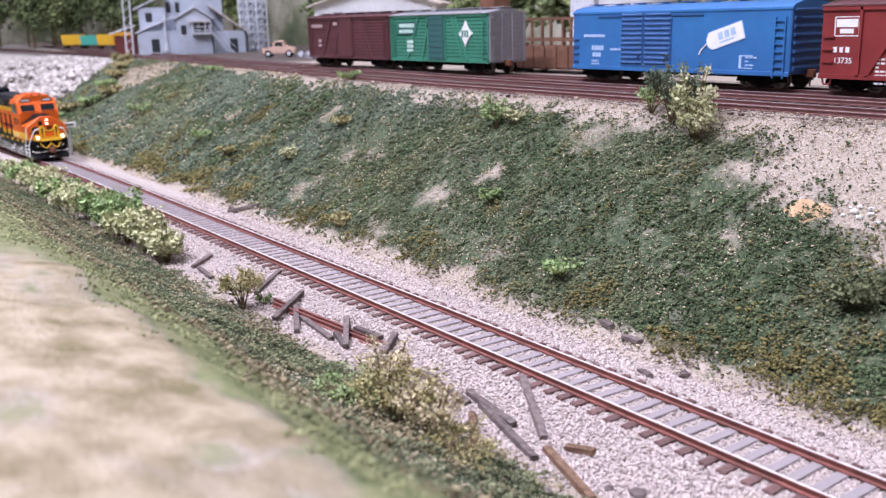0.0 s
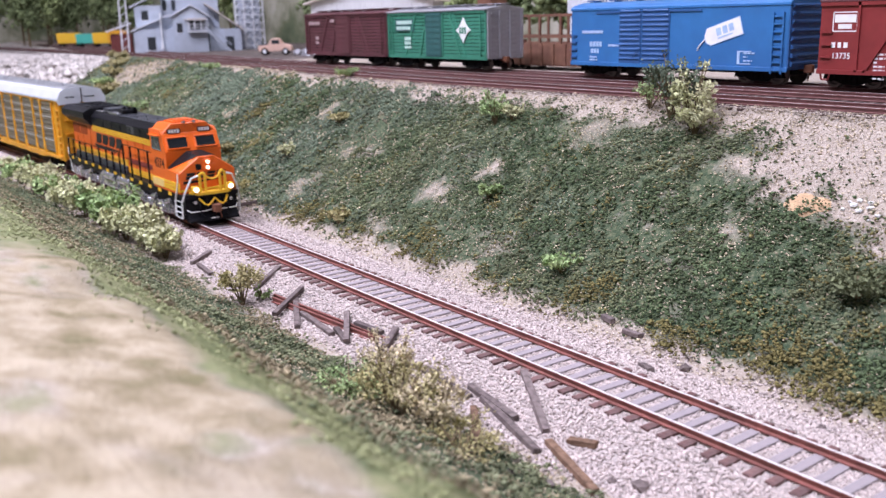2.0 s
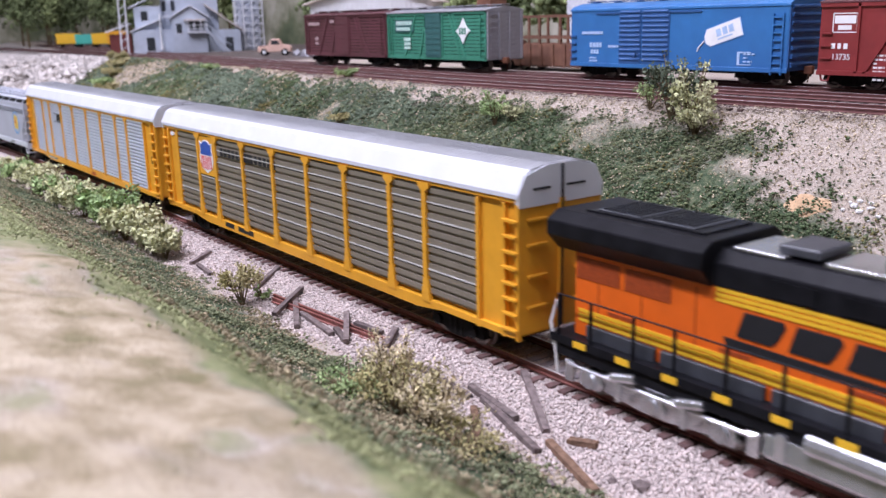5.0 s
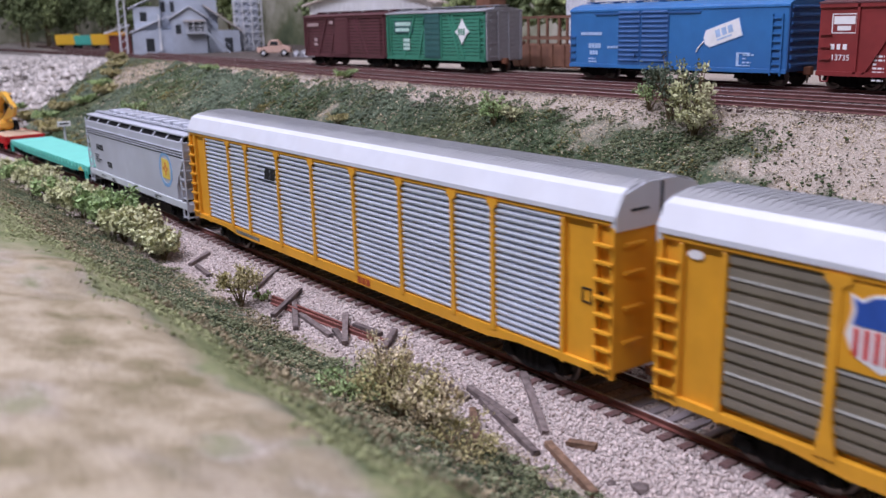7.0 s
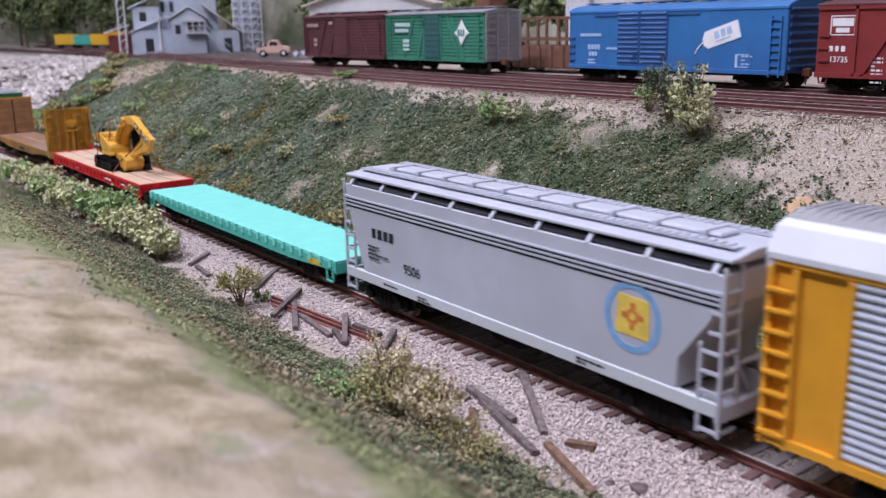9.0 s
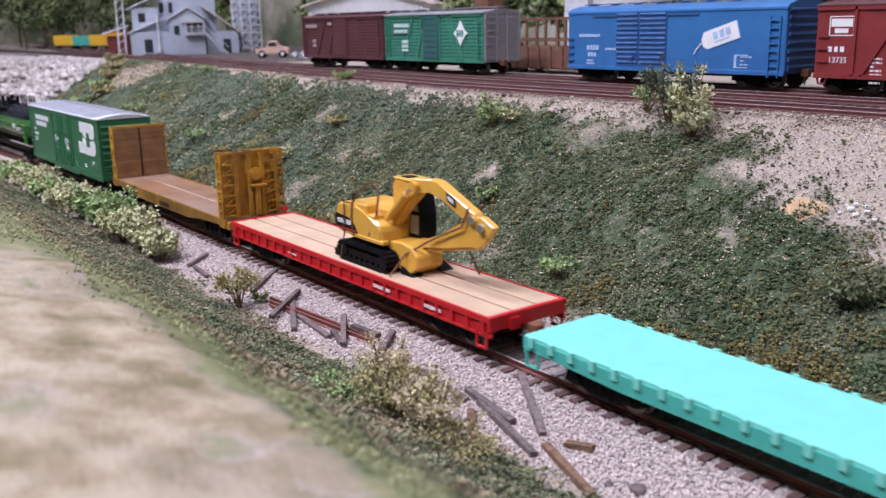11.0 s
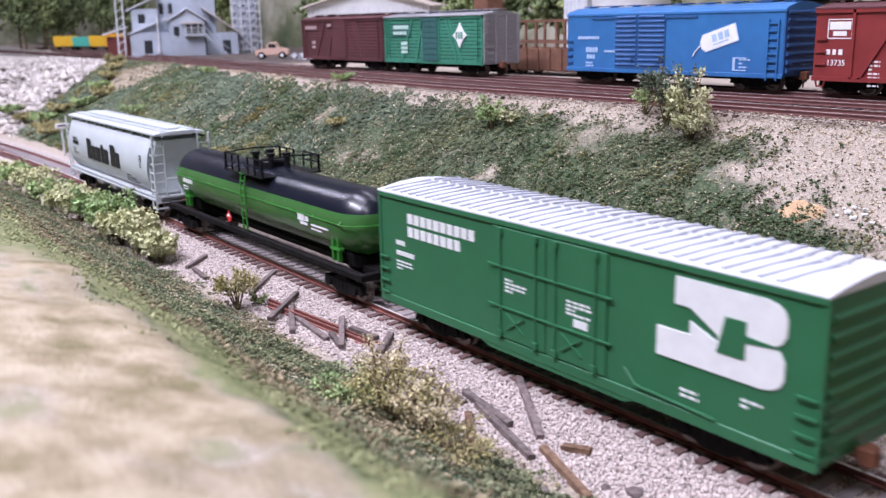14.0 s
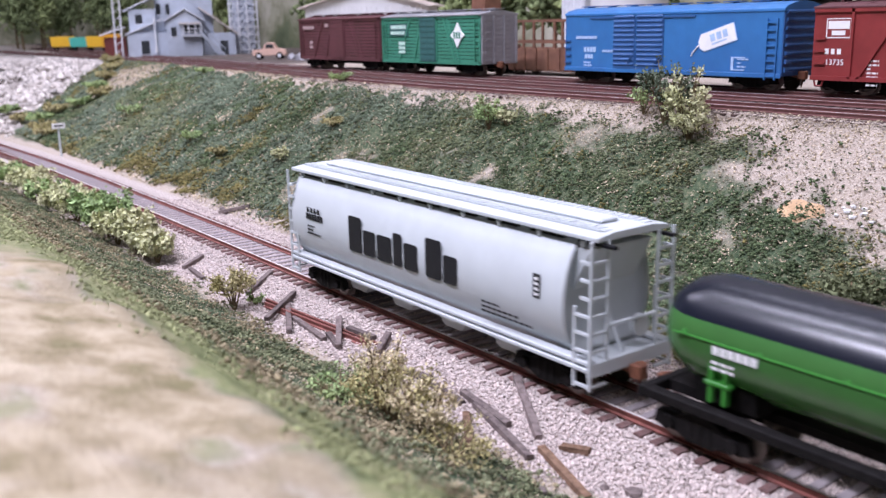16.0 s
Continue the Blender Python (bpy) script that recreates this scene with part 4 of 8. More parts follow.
# -- covered car carriers --
def autorack(u0, u1, label, panel, posts, corrugated, shield):
    t, h = car_thing("autorack", label, "autorack", u0, u1, "car carriers of the train")
    W = 17.2
    bm = prism(B(), [(-h + 3, 10.6), (-h + 40, 10.6), (-h + 56, 8.8), (h - 56, 8.8), (h - 40, 10.6), (h - 3, 10.6), (h - 3, 12.8), (-h + 3, 12.8)], -W - 0.6, -W + 2, "y")
    prism(bm, [(-h + 3, 9.5), (h - 3, 9.5), (h - 3, 14), (-h + 3, 14)], W - 2, W + 0.6, "y")
    box(bm, -h + 2, h - 2, -W + 2, W - 2, 11, 13.4)
    part("side_sill", bm, M_RACK, t)
    part("underframe", box(B(), -h + 10, h - 10, -7, 7, 6.8, 11), M_DARK, t)
    # slatted side panels between the posts
    edges = [-h + 22] + posts + [h - 22]
    for s in (-1, 1):
        for a, b in zip(edges, edges[1:]):
            bm = B()
            if corrugated:
                o = []
                n = 20
                for k in range(n):
                    z = 12.8 + 41.0 * k / n
                    d = 41.0 / n
                    o += [(W - 1.7, z), (W - 1.7, z + 0.2 * d), (W + 0.1, z + 0.32 * d), (W + 0.3, z + 0.62 * d), (W + 0.1, z + 0.88 * d)]
                prism(bm, [(s * y, z) for y, z in o] + [(s * (W - 2.1), 53.8), (s * (W - 2.1), 12.8)], a, b)
            else:
                box(bm, a, b, min(s * (W - 1.6), s * (W - 0.9)), max(s * (W - 1.6), s * (W - 0.9)), 14, 53.4)
            pan = part("side_panel", bm, panel, t)
            if not corrugated:
                for k in range(13):
                    z = 15.2 + 3.0 * k
                    part("slat", box(B(), a, b, min(s * (W - 0.9), s * W), max(s * (W - 0.9), s * W), z, z + 1.8), panel, pan)
            if not corrugated:
                bm = B()
                for z in (23.6, 32.6, 41.6, 47.6):
                    box(bm, a + 0.5, b - 0.5, min(s * W, s * (W + 0.3)), max(s * W, s * (W + 0.3)), z, z + 0.5)
                part("panel_seam", bm, M_SEAM, t)
        for x in posts:
            pw, pb, pt = (0.75, 1.3, 2.4) if corrugated else (1.1, 2.6, 3.2)
            bm = prism(B(), [(x - pb, 12), (x - pw, 12 + 4 * pb / pw), (x - pw, 51.5), (x - pt, 53.2), (x - pt, 54.6), (x + pt, 54.6), (x + pt, 53.2), (x + pw, 51.5), (x + pw, 12 + 4 * pb / pw), (x + pb, 12)], min(s * (W - 0.6), s * (W + 1.0)), max(s * (W - 0.6), s * (W + 1.0)), "y")
            part("post", bm, M_RACK, t)
        part("top_chord", box(B(), -h + 1, h - 1, min(s * (W - 1.4), s * (W + 0.5)), max(s * (W - 1.4), s * (W + 0.5)), 53.9, 55.6, bev=0.2), M_RACK, t)
        for e in (-1, 1):
            bm = B()
            x0, x1 = sorted((e * (h - 1.0), e * (h - 22)))
            box(bm, x0, x1, min(s * (W - 2.4), s * (W - 0.9)), max(s * (W - 2.4), s * (W - 0.9)), 12, 53.6)
            for xx in (e * (h - 1.6), e * (h - 8), e * (h - 21)):
                box(bm, xx - 0.8, xx + 0.8, min(s * (W - 1), s * (W + 0.6)), max(s * (W - 1), s * (W + 0.6)), 10, 53.6, bev=0.15)
            for k in range(8):
                z = 13 + 5.0 * k
                box(bm, *sorted((e * (h - 1.2), e * (h - 8))), min(s * W, s * (W + 1.6)), max(s * W, s * (W + 1.6)), z, z + 0.7)
                prism(bm, [(e * (h - 1.4), z), (e * (h - 4.2), z), (e * (h - 1.4), z - 2.2)], min(s * W, s * (W + 0.9)), max(s * W, s * (W + 0.9)), "y")
            part("end_panel", bm, M_RACK, t, "yellow solid end bay with corner ladder")
    for e in (-1, 1):
        bm = box(B(), min(e * (h - 2.4), e * (h - 1)), max(e * (h - 2.4), e * (h - 1)), -W + 0.8, W - 0.8, 12, 54)
        for y in (-0.4, 0.4):
            box(bm, min(e * h, e * (h - 1.2)), max(e * h, e * (h - 1.2)), y * 2 - 0.3, y * 2 + 0.3, 12, 54)
        for z in (20, 30, 40, 48):
            box(bm, min(e * (h + 0.2), e * (h - 1.2)), max(e * (h + 0.2), e * (h - 1.2)), -14, -6, z, z + 0.8)
            box(bm, min(e * (h + 0.2), e * (h - 1.2)), max(e * (h + 0.2), e * (h - 1.2)), 6, 14, z, z + 0.8)
        part("end_door", bm, M_RACK, t)
        coupler_part(t, e * (h - 3), e, 8.6)
        truck_part(t, e * (h - 38))
    # roof
    side = [(-18.2, 55.4), (-18.2, 56.8), (-15.2, 62.6), (-12.4, 64.0)]
    for s in (-1, 1):
        bm = prism(B(), [(s * y, z) for y, z in side] + [(s * 12.4, 63.2 - 0.0), (s * 16.8, 55.4)], -h + 1, h - 1)
        part("roof_side", bm, M_ROOFW, t, "white sloped roof edge")
    bm = prism(B(), [(-12.6, 62.6), (-12.6, 64.0), (-6, 65.3), (6, 65.3), (12.6, 64.0), (12.6, 62.6)], -h + 1, h - 1)
    for k in range(int(2 * h / 2.6) - 1):
        x = -h + 2 + k * 2.6
        prism(bm, [(-12.5, 64.0), (-6, 65.3), (6, 65.3), (12.5, 64.0), (6, 65.6), (-6, 65.6)], x, x + 1.1)
    part("roof", bm, M_ROOFG, t, "corrugated grey roof")
    for e in (-1, 1):
        bm = prism(B(), [(-17.6, 52.5), (-18.0, 56.6), (-15, 62.4), (-6, 65), (6, 65), (15, 62.4), (18.0, 56.6), (17.6, 52.5)], min(e * (h - 2.2), e * (h - 0.4)), max(e * (h - 2.2), e * (h - 0.4)))
        part("roof_end", bm, M_ROOFW, t)
        bm = box(B(), min(e * (h - 0.4), e * (h - 0.2)), max(e * (h - 0.4), e * (h - 0.2)), -12, -5, 57.5, 58.2)
        box(bm, min(e * (h - 0.4), e * (h - 0.2)), max(e * (h - 0.4), e * (h - 0.2)), 2, 10, 57.5, 58.2)
        part("roof_end_mark", bm, M_INK, t)
        part("door_seam", box(B(), min(e * (h - 0.4), e * (h + 0.1)), max(e * (h - 0.4), e * (h + 0.1)), -0.35, 0.35, 12, 64.6), M_INK, t)
    yn = -W - 0.3
    if shield:
        part("herald_panel", box(B(), -101, -79, -W - 0.55, -W + 0.5, 34, 53.4), M_RACK, t)
        o = [(-98, 51), (-95.5, 50), (-93, 51.6), (-90, 52.2), (-87, 51.6), (-84.5, 50), (-82, 51), (-82.8, 47.5), (-81.5, 42), (-83.5, 37.6), (-90, 35), (-96.5, 37.6), (-98.5, 42), (-97.2, 47.5)]
        part("herald", prism(B(), o, -W - 0.75, -W - 0.55, "y"), M_WHITE, t, "shield-shaped herald with red bars")
        bm = prism(B(), [(-97.2, 50.4), (-95.2, 49.4), (-93, 50.9), (-90, 51.5), (-87, 50.9), (-84.8, 49.4), (-82.8, 50.4), (-83.6, 47.4), (-82.9, 44.4), (-97.1, 44.4), (-96.4, 47.4)], -W - 0.9, -W - 0.75, "y")
        part("herald_field", bm, M_BLUEINK, t)
        bm = B()
        for k in range(6):
            x = -96.6 + 2.35 * k
            box(bm, x, x + 1.2, -W - 0.9, -W - 0.75, 37.6 - 0.35 * min(k, 5 - k), 43.8)
        part("herald_stripe", bm, M_REDINK, t)
        marks(t, "side_lettering", word(-73.5, 45.5, 4.0, [0.8] * 8, 0.35) + word(-44, 45.5, 4.0, [0.8] * 7, 0.35), -W - 0.1, M_INK)
        marks(t, "sill_plate", [(-72, -62, 10.2, 12.6), (-57, -40, 10.2, 12.6)], -W - 0.6, M_INK)
        part("end_decal", disc(B(), -h + 12, 51.2, 0, 2.4, -W + 0.4, -W + 0.9, 16, sz=0.5), M_WHITE, t)
    else:
        marks(t, "side_lettering", word(-63, 41, 5.2, [0.9, 0.9], 0.15) + [(-70, -53, 40.0, 40.5), (-70, -53, 45.8, 46.3)], -W - 0.3, M_INK, 0.3)
        marks(t, "sill_lettering", word(16, 9.4, 2.6, [0.9, 0.9, 0.9], 0.3), -W - 0.6, mat("dark_red_lettering", (0.35, 0.05, 0.02)))
        bm = B()
        for x0, x1, z0, z1 in ((139, 147, 30, 30.4), (139, 147, 34, 34.4), (139, 139.4, 30, 34.4), (142.5, 142.9, 30, 34.4), (146.6, 147, 30, 34.4)):
            box(bm, x0 - 2, x1 - 2, -W + 0.6, -W + 0.95, z0, z1)
        part("stencil_box", bm, M_INK, t)
        marks(t, "sill_plate", [(-98, -72, 9.9, 11.6)], -W - 0.6, M_SILVER)
    return t


autorack(-150, 152, "yellow car carrier with grey-brown slatted sides and a shield herald", M_PANEL_TAN, [-101, -79, -47, -15.5, 16, 47, 79, 101], False, True)
autorack(-465, -163, "yellow car carrier with bright corrugated silver sides", M_PANEL, [-101, -81, -49, -18, 15, 47, 78, 99], True, False)


# -- covered hoppers --
def hopper_ends(t, h, m, zt, W=17.5):
    """Open ends with posts, ladders, slope sheet rods and platforms."""
    for e in (-1, 1):
        bm = box(B(), min(e * (h - 16), e * h), max(e * (h - 16), e * h), -W + 3, W - 3, 10.5, 13)
        box(bm, min(e * (h - 1.6), e * h), max(e * (h - 1.6), e * h), -W, W, 10, 14)
        part("end_platform", bm, m, t)
        for s in (-1, 1):
            bm = B()
            for x in (h - 0.6, h - 6.8):
                rod(bm, (e * x, s * (W - 0.3), 6), (e * x, s * (W - 0.3), zt - 3 if x > h - 2 else 30), 0.6, 6)
            for k in range(8):
                z = 7 + 5.2 * k
                box(bm, min(e * (h - 0.6), e * (h - (6.8 if k < 5 else 4.5))), max(e * (h - 0.6), e * (h - (6.8 if k < 5 else 4.5))), s * (W - 0.3) - 0.45, s * (W - 0.3) + 0.45, z - 0.4, z + 0.4)
            for k in range(8):
                z = 7 + 5.2 * k
                box(bm, e * (h - 0.6) - 0.4, e * (h - 0.6) + 0.4, min(s * (W - 0.3), s * (W - 7)), max(s * (W - 0.3), s * (W - 7)), z - 0.4, z + 0.4)
            rod(bm, (e * (h - 0.6), s * (W - 7), 12), (e * (h - 0.6), s * (W - 7), zt - 3), 0.5, 6)
            part("end_ladder", bm, m, t)
        bm = rod(B(), (e * (h - 1), -W + 7, 24), (e * (h - 1), W - 7, 24), 0.6, 6)
        rod(bm, (e * (h - 4), 0, 13), (e * (h - 14), 0, 32), 0.7, 6)
        lathe(bm, [(-1, 3.4), (1, 3.4)], "x", 14, (e * (h - 2), 5, 21))
        part("brake_gear", bm, m, t)
        coupler_part(t, e * (h - 3), e)
        truck_part(t, e * (h - 22))


def grey_hopper():
    t, h = car_thing("covered_hopper", "light grey covered hopper with a round blue and yellow emblem", "hopper car", -654, -475)
    W = 17.2
    bm = B()
    o = [(-h + 13, 15), (-h + 2, 40), (-h + 1, 48.2), (h - 1, 48.2), (h - 1, 40), (h - 14, 24), (h - 14, 15)]
    prism(bm, o, -W, W, "y", bev=0.3)
    part("body", bm, M_GREY, t)
    for s in (-1, 1):
        # Solid black strip paints the shade between the brackets under the eave.
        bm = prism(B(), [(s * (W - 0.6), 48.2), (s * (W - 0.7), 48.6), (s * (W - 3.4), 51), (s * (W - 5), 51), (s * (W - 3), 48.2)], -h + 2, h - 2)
        part("upper_side", bm, M_BLACK, t, "black strip painted as the shade under the roof eave")
        for k in range(9):
            x = -h + 4 + k * (2 * h - 9) / 8
            bm = prism(B(), [(s * (W + 0.2), 48.2), (s * (W - 2.4), 51.2), (s * (W - 3.6), 51), (s * (W - 0.9), 48.2)], x, x + 1.5)
            part("bracket", bm, M_GREY, t)
        bm = B()
        for z in (40.2, 41.6, 43.0):
            box(bm, -h + 2, h - 2, min(s * W, s * (W + 0.5)), max(s * W, s * (W + 0.5)), z, z + 0.55)
        part("side_rib", bm, M_GREY, t)
        # Black strips paint the shade in the grooves between the ribs.
        bm = B()
        for z in (40.85, 42.25, 39.4):
            box(bm, -h + 2, h - 2, min(s * W, s * (W + 0.12)), max(s * W, s * (W + 0.12)), z, z + 0.6)
        part("rib_line", bm, M_INK, t)
        part("side_sill", box(B(), -h + 1, h - 1, min(s * (W - 1.5), s * (W + 0.6)), max(s * (W - 1.5), s * (W + 0.6)), 11.2, 15.2, bev=0.25), M_PALE, t)
        part("eave", box(B(), -h, h, min(s * (W - 4.5), s * (W - 1.2)), max(s * (W - 4.5), s * (W - 1.2)), 51, 52, bev=0.2), M_GREY, t)
    part("roof", prism(B(), [(-13.5, 50.5), (-13.5, 52), (-6, 53.2), (6, 53.2), (13.5, 52), (13.5, 50.5)], -h, h, bev=0.2), M_GREY, t)
    bm = box(B(), -h + 12, h - 12, -4, 4, 53.2, 54.6, bev=0.5)
    for k in range(10):
        x = -h + 16 + k * (2 * h - 34) / 9
        box(bm, x, x + 2, -5.4, 5.4, 53.4, 55.2, bev=0.2)
    part("hatch", bm, M_GREY, t, "long trough hatch on the roof")
    for s in (-1, 1):
        bd = part("running_board", box(B(), -h + 3, h - 3, min(s * 7, s * 11), max(s * 7, s * 11), 53.25, 53.6), M_GREY, t)
        step = (2 * h - 8) / 60
        slat = part("slat", box(B(), 0, 1.8, min(s * 7, s * 11), max(s * 7, s * 11), 53.6, 54.0), M_GREY, bd, at=(-h + 4, 0, 0))
        for k in range(1, 60):
            repeat(slat, bd, -h + 4 + k * step, 0, 0)
    for x in (-50, 0, 50):
        part("hopper_bay", prism(B(), [(x - 22, 15), (x + 22, 15), (x + 6, 4.5), (x - 6, 4.5)], -10, 10, "y"), M_DARK, t)
    marks(t, "side_lettering", word(-70, 29.6, 3.7, [0.75, 0.85, 0.75, 0.75], 0.28), -W, M_INK)
    digits(t, "9506", -44, 19.8, 5.2, -W - 0.12, M_INK)
    marks(t, "small_lettering", small_print(-72, 26, 14, 4) + small_print(-62, 12.8, 10, 1) + small_print(-40, 12.8, 14, 2, 1.1) + small_print(40, 13.2, 12, 2, 1.1), -W - 0.62, M_INK)
    bm = disc(B(), 60, 30.5, 8.0, 10.0, -W - 0.15, -W, 30)
    part("emblem_ring", bm, M_LBLUE, t)
    bm = prism(B(), [(54.2, 25.5), (66, 25.2), (66, 36), (55, 36.6)], -W - 0.2, -W, "y")
    part("emblem_field", bm, mat("emblem_yellow", (0.75, 0.55, 0.10), 0.5), t)
    bm = disc(B(), 60.3, 31, 1.2, 2.2, -W - 0.32, -W - 0.2, 14)
    for a in range(4):
        c, s2 = math.cos(a * math.pi / 2), math.sin(a * math.pi / 2)
        box(bm, 60.3 + 3 * c - 0.8, 60.3 + 3 * c + 0.8, -W - 0.32, -W - 0.2, 31 + 3 * s2 - 0.8, 31 + 3 * s2 + 0.8)
    part("emblem_sun", bm, mat("emblem_orange", (0.6, 0.2, 0.05), 0.5), t)
    hopper_ends(t, h, M_GREY, 53)


grey_hopper()


def round_hopper():
    t, h = car_thing("covered_hopper", "pale grey round-sided covered hopper with large black lettering", "hopper car", -1904, -1725)
    prof = [(-12, 13.5), (-15.6, 18), (-17.5, 23), (-18.0, 28), (-17.7, 33), (-16.7, 38), (-15.2, 42.5), (-12.8, 47.6), (12.8, 47.6), (15.2, 42.5), (16.7, 38), (17.7, 33), (18.0, 28), (17.5, 23), (15.6, 18), (12, 13.5)]
    bm = B()
    rings = []
    for x, k in ((-h + 10, 0.62), (-h + 6, 0.93), (-h + 3, 1.0), (-h + 5, 1.0), (h - 12, 1.0), (h - 10, 1.0), (h - 11.8, 0.97)):
        rings.append([bm.verts.new((x, y * k, 30 + (z - 30) * k)) for y, z in prof])
    n = len(prof)
    for a, b in zip(rings, rings[1:]):
        for i in range(n):
            bm.faces.new((a[i], a[(i + 1) % n], b[(i + 1) % n], b[i]))
    bm.faces.new(rings[0][::-1])
    bm.faces.new(rings[-1])
    part("body", bm, M_PALE, t, smooth=True)
    bm = prism(B(), [(h - 14, 46), (h - 5, 46), (h - 20, 17), (h - 30, 17)], -13, 13, "y")
    part("slope_sheet", bm, M_PALE, t)
    for s in (-1, 1):
        part("side_sill", box(B(), -h + 2, h - 1, min(s * 14, s * 17.6), max(s * 14, s * 17.6), 13.3, 14.5, bev=0.2), M_PALE, t)
        part("side_sill", box(B(), -h + 2, h - 1, min(s * 16, s * 18.0), max(s * 15, s * 18.0), 11.4, 12.6, bev=0.2), M_PALE, t)
        # Black blocks stand in for the shade of the gaps below the roof.
        bm = B()
        for k in range(9):
            x = -h + 8 + k * (2 * h - 18) / 8
            box(bm, x, x + 14, min(s * 11.5, s * 13.2), max(s * 11.5, s * 13.2), 47.5, 48.4)
        part("vent_gap", bm, M_BLACK, t)
        for k in range(10):
            x = -h + 6 + k * (2 * h - 14) / 9
            part("bracket", prism(B(), [(s * 13.6, 46.4), (s * 14.4, 48.4), (s * 12.5, 48.5), (s * 12.5, 46.4)], x, x + 1.3), M_PALE, t)
    part("roof", prism(B(), [(-15.0, 49.0), (-15.0, 50.3), (-8, 51.2), (8, 51.2), (15.0, 50.3), (15.0, 49.0)], -h, h - 0.6, bev=0.2), M_PALE, t)
    bm = box(B(), -h + 10, h - 10, -4, 4, 51.4, 52.6, bev=0.4)
    part("hatch", bm, M_PALE, t)
    for s in (-1, 1):
        bd = part("running_board", box(B(), -h + 3, h - 3, min(s * 6.5, s * 10.5), max(s * 6.5, s * 10.5), 51.1, 51.5), M_PALE, t)
        step = (2 * h - 8) / 60
        slat = part("slat", box(B(), 0, 1.8, min(s * 6.5, s * 10.5), max(s * 6.5, s * 10.5), 51.5, 51.9), M_PALE, bd, at=(-h + 4, 0, 0))
        for k in range(1, 60):
            repeat(slat, bd, -h + 4 + k * step, 0, 0)
    for x in (-46, -15, 16, 46):
        part("hopper_bay", prism(B(), [(x - 14, 14), (x + 14, 14), (x + 5, 4.5), (x - 5, 4.5)], -10, 10, "y"), M_PALE, t)
    y = -18.05
    big = word(-39, 24.0, 8.0, [1.15, 1.05, 1.2, 0.7, 1.05], 0.14, [1.72, 1.2, 1.2, 1.5, 1.2]) + word(11.5, 24.0, 8.0, [1.15, 0.95], 0.12, [1.72, 1.2])
    bm = B()
    for o in rounded(big, 0.8):
        prism(bm, o, y - 0.12, y + 0.1, "y")
    part("side_lettering", bm, M_INK, t, "heavy black lettering blocks")
    marks(t, "small_lettering", word(-72, 34, 2.2, [0.7] * 4, 0.6) + word(-73, 31, 2.6, [0.7] * 6, 0.2) + small_print(-72, 28, 11, 3) + small_print(42, 22, 26, 3), y, M_INK)
    bm = box(B(), 66, 69, y, y + 0.15, 29, 36.5)
    part("data_panel", bm, M_INK, t)
    marks(t, "data_panel_mark", [(66.6, 68.4, 29.8 + 1.6 * k, 30.6 + 1.6 * k) for k in range(4)], y, M_WHITE)
    hopper_ends(t, h, M_PALE, 52.6)


# -- flat cars --
def mint_flatcar():
    t, h = car_thing("flatcar", "mint green steel flatcar with an empty deck", "flatcar", -884, -664, "flat cars of the train")
    bm = box(B(), -h, h, -16.6, 16.6, 12.8, 14.2, bev=0.15)
    part("deck", bm, M_TEAL, t)
    for s in (-1, 1):
        # The sills take a darker green than the deck and stake pockets.
        bm = prism(B(), [(-h, 13), (-h, 10), (-h + 40, 8), (h - 40, 8), (h, 10), (h, 13)], min(s * 16, s * 17), max(s * 16, s * 17), "y")
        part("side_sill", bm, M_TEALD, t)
        bm = B()
        for k in range(26):
            x = -h + 4 + k * (2 * h - 8) / 25
            box(bm, x - 1.1, x + 1.1, min(s * 16.8, s * 17.8), max(s * 16.8, s * 17.8), 11, 14.5, bev=0.2)
        part("stake_pocket", bm, M_TEAL, t)
    for e in (-1, 1):
        bm = box(B(), min(e * h, e * (h - 1.4)), max(e * h, e * (h - 1.4)), -17, 17, 8.6, 14, bev=0.2)
        for s in (-1, 1):
            bars(bm, [(e * (h - 2), s * 17.2, 10), (e * (h - 2), s * 17.2, 5), (e * (h - 7), s * 17.2, 5), (e * (h - 7), s * 17.2, 10)], 0.55)
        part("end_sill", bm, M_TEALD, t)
        coupler_part(t, e * (h - 2), e)
        truck_part(t, e * (h - 30))
    part("centre_sill", box(B(), -h + 8, h - 8, -5, 5, 6.6, 12.6), M_DARK, t)
    marks(t, "sill_mark", [(h - 24, h - 12, 9.6, 12)], -17.0, M_YEL)


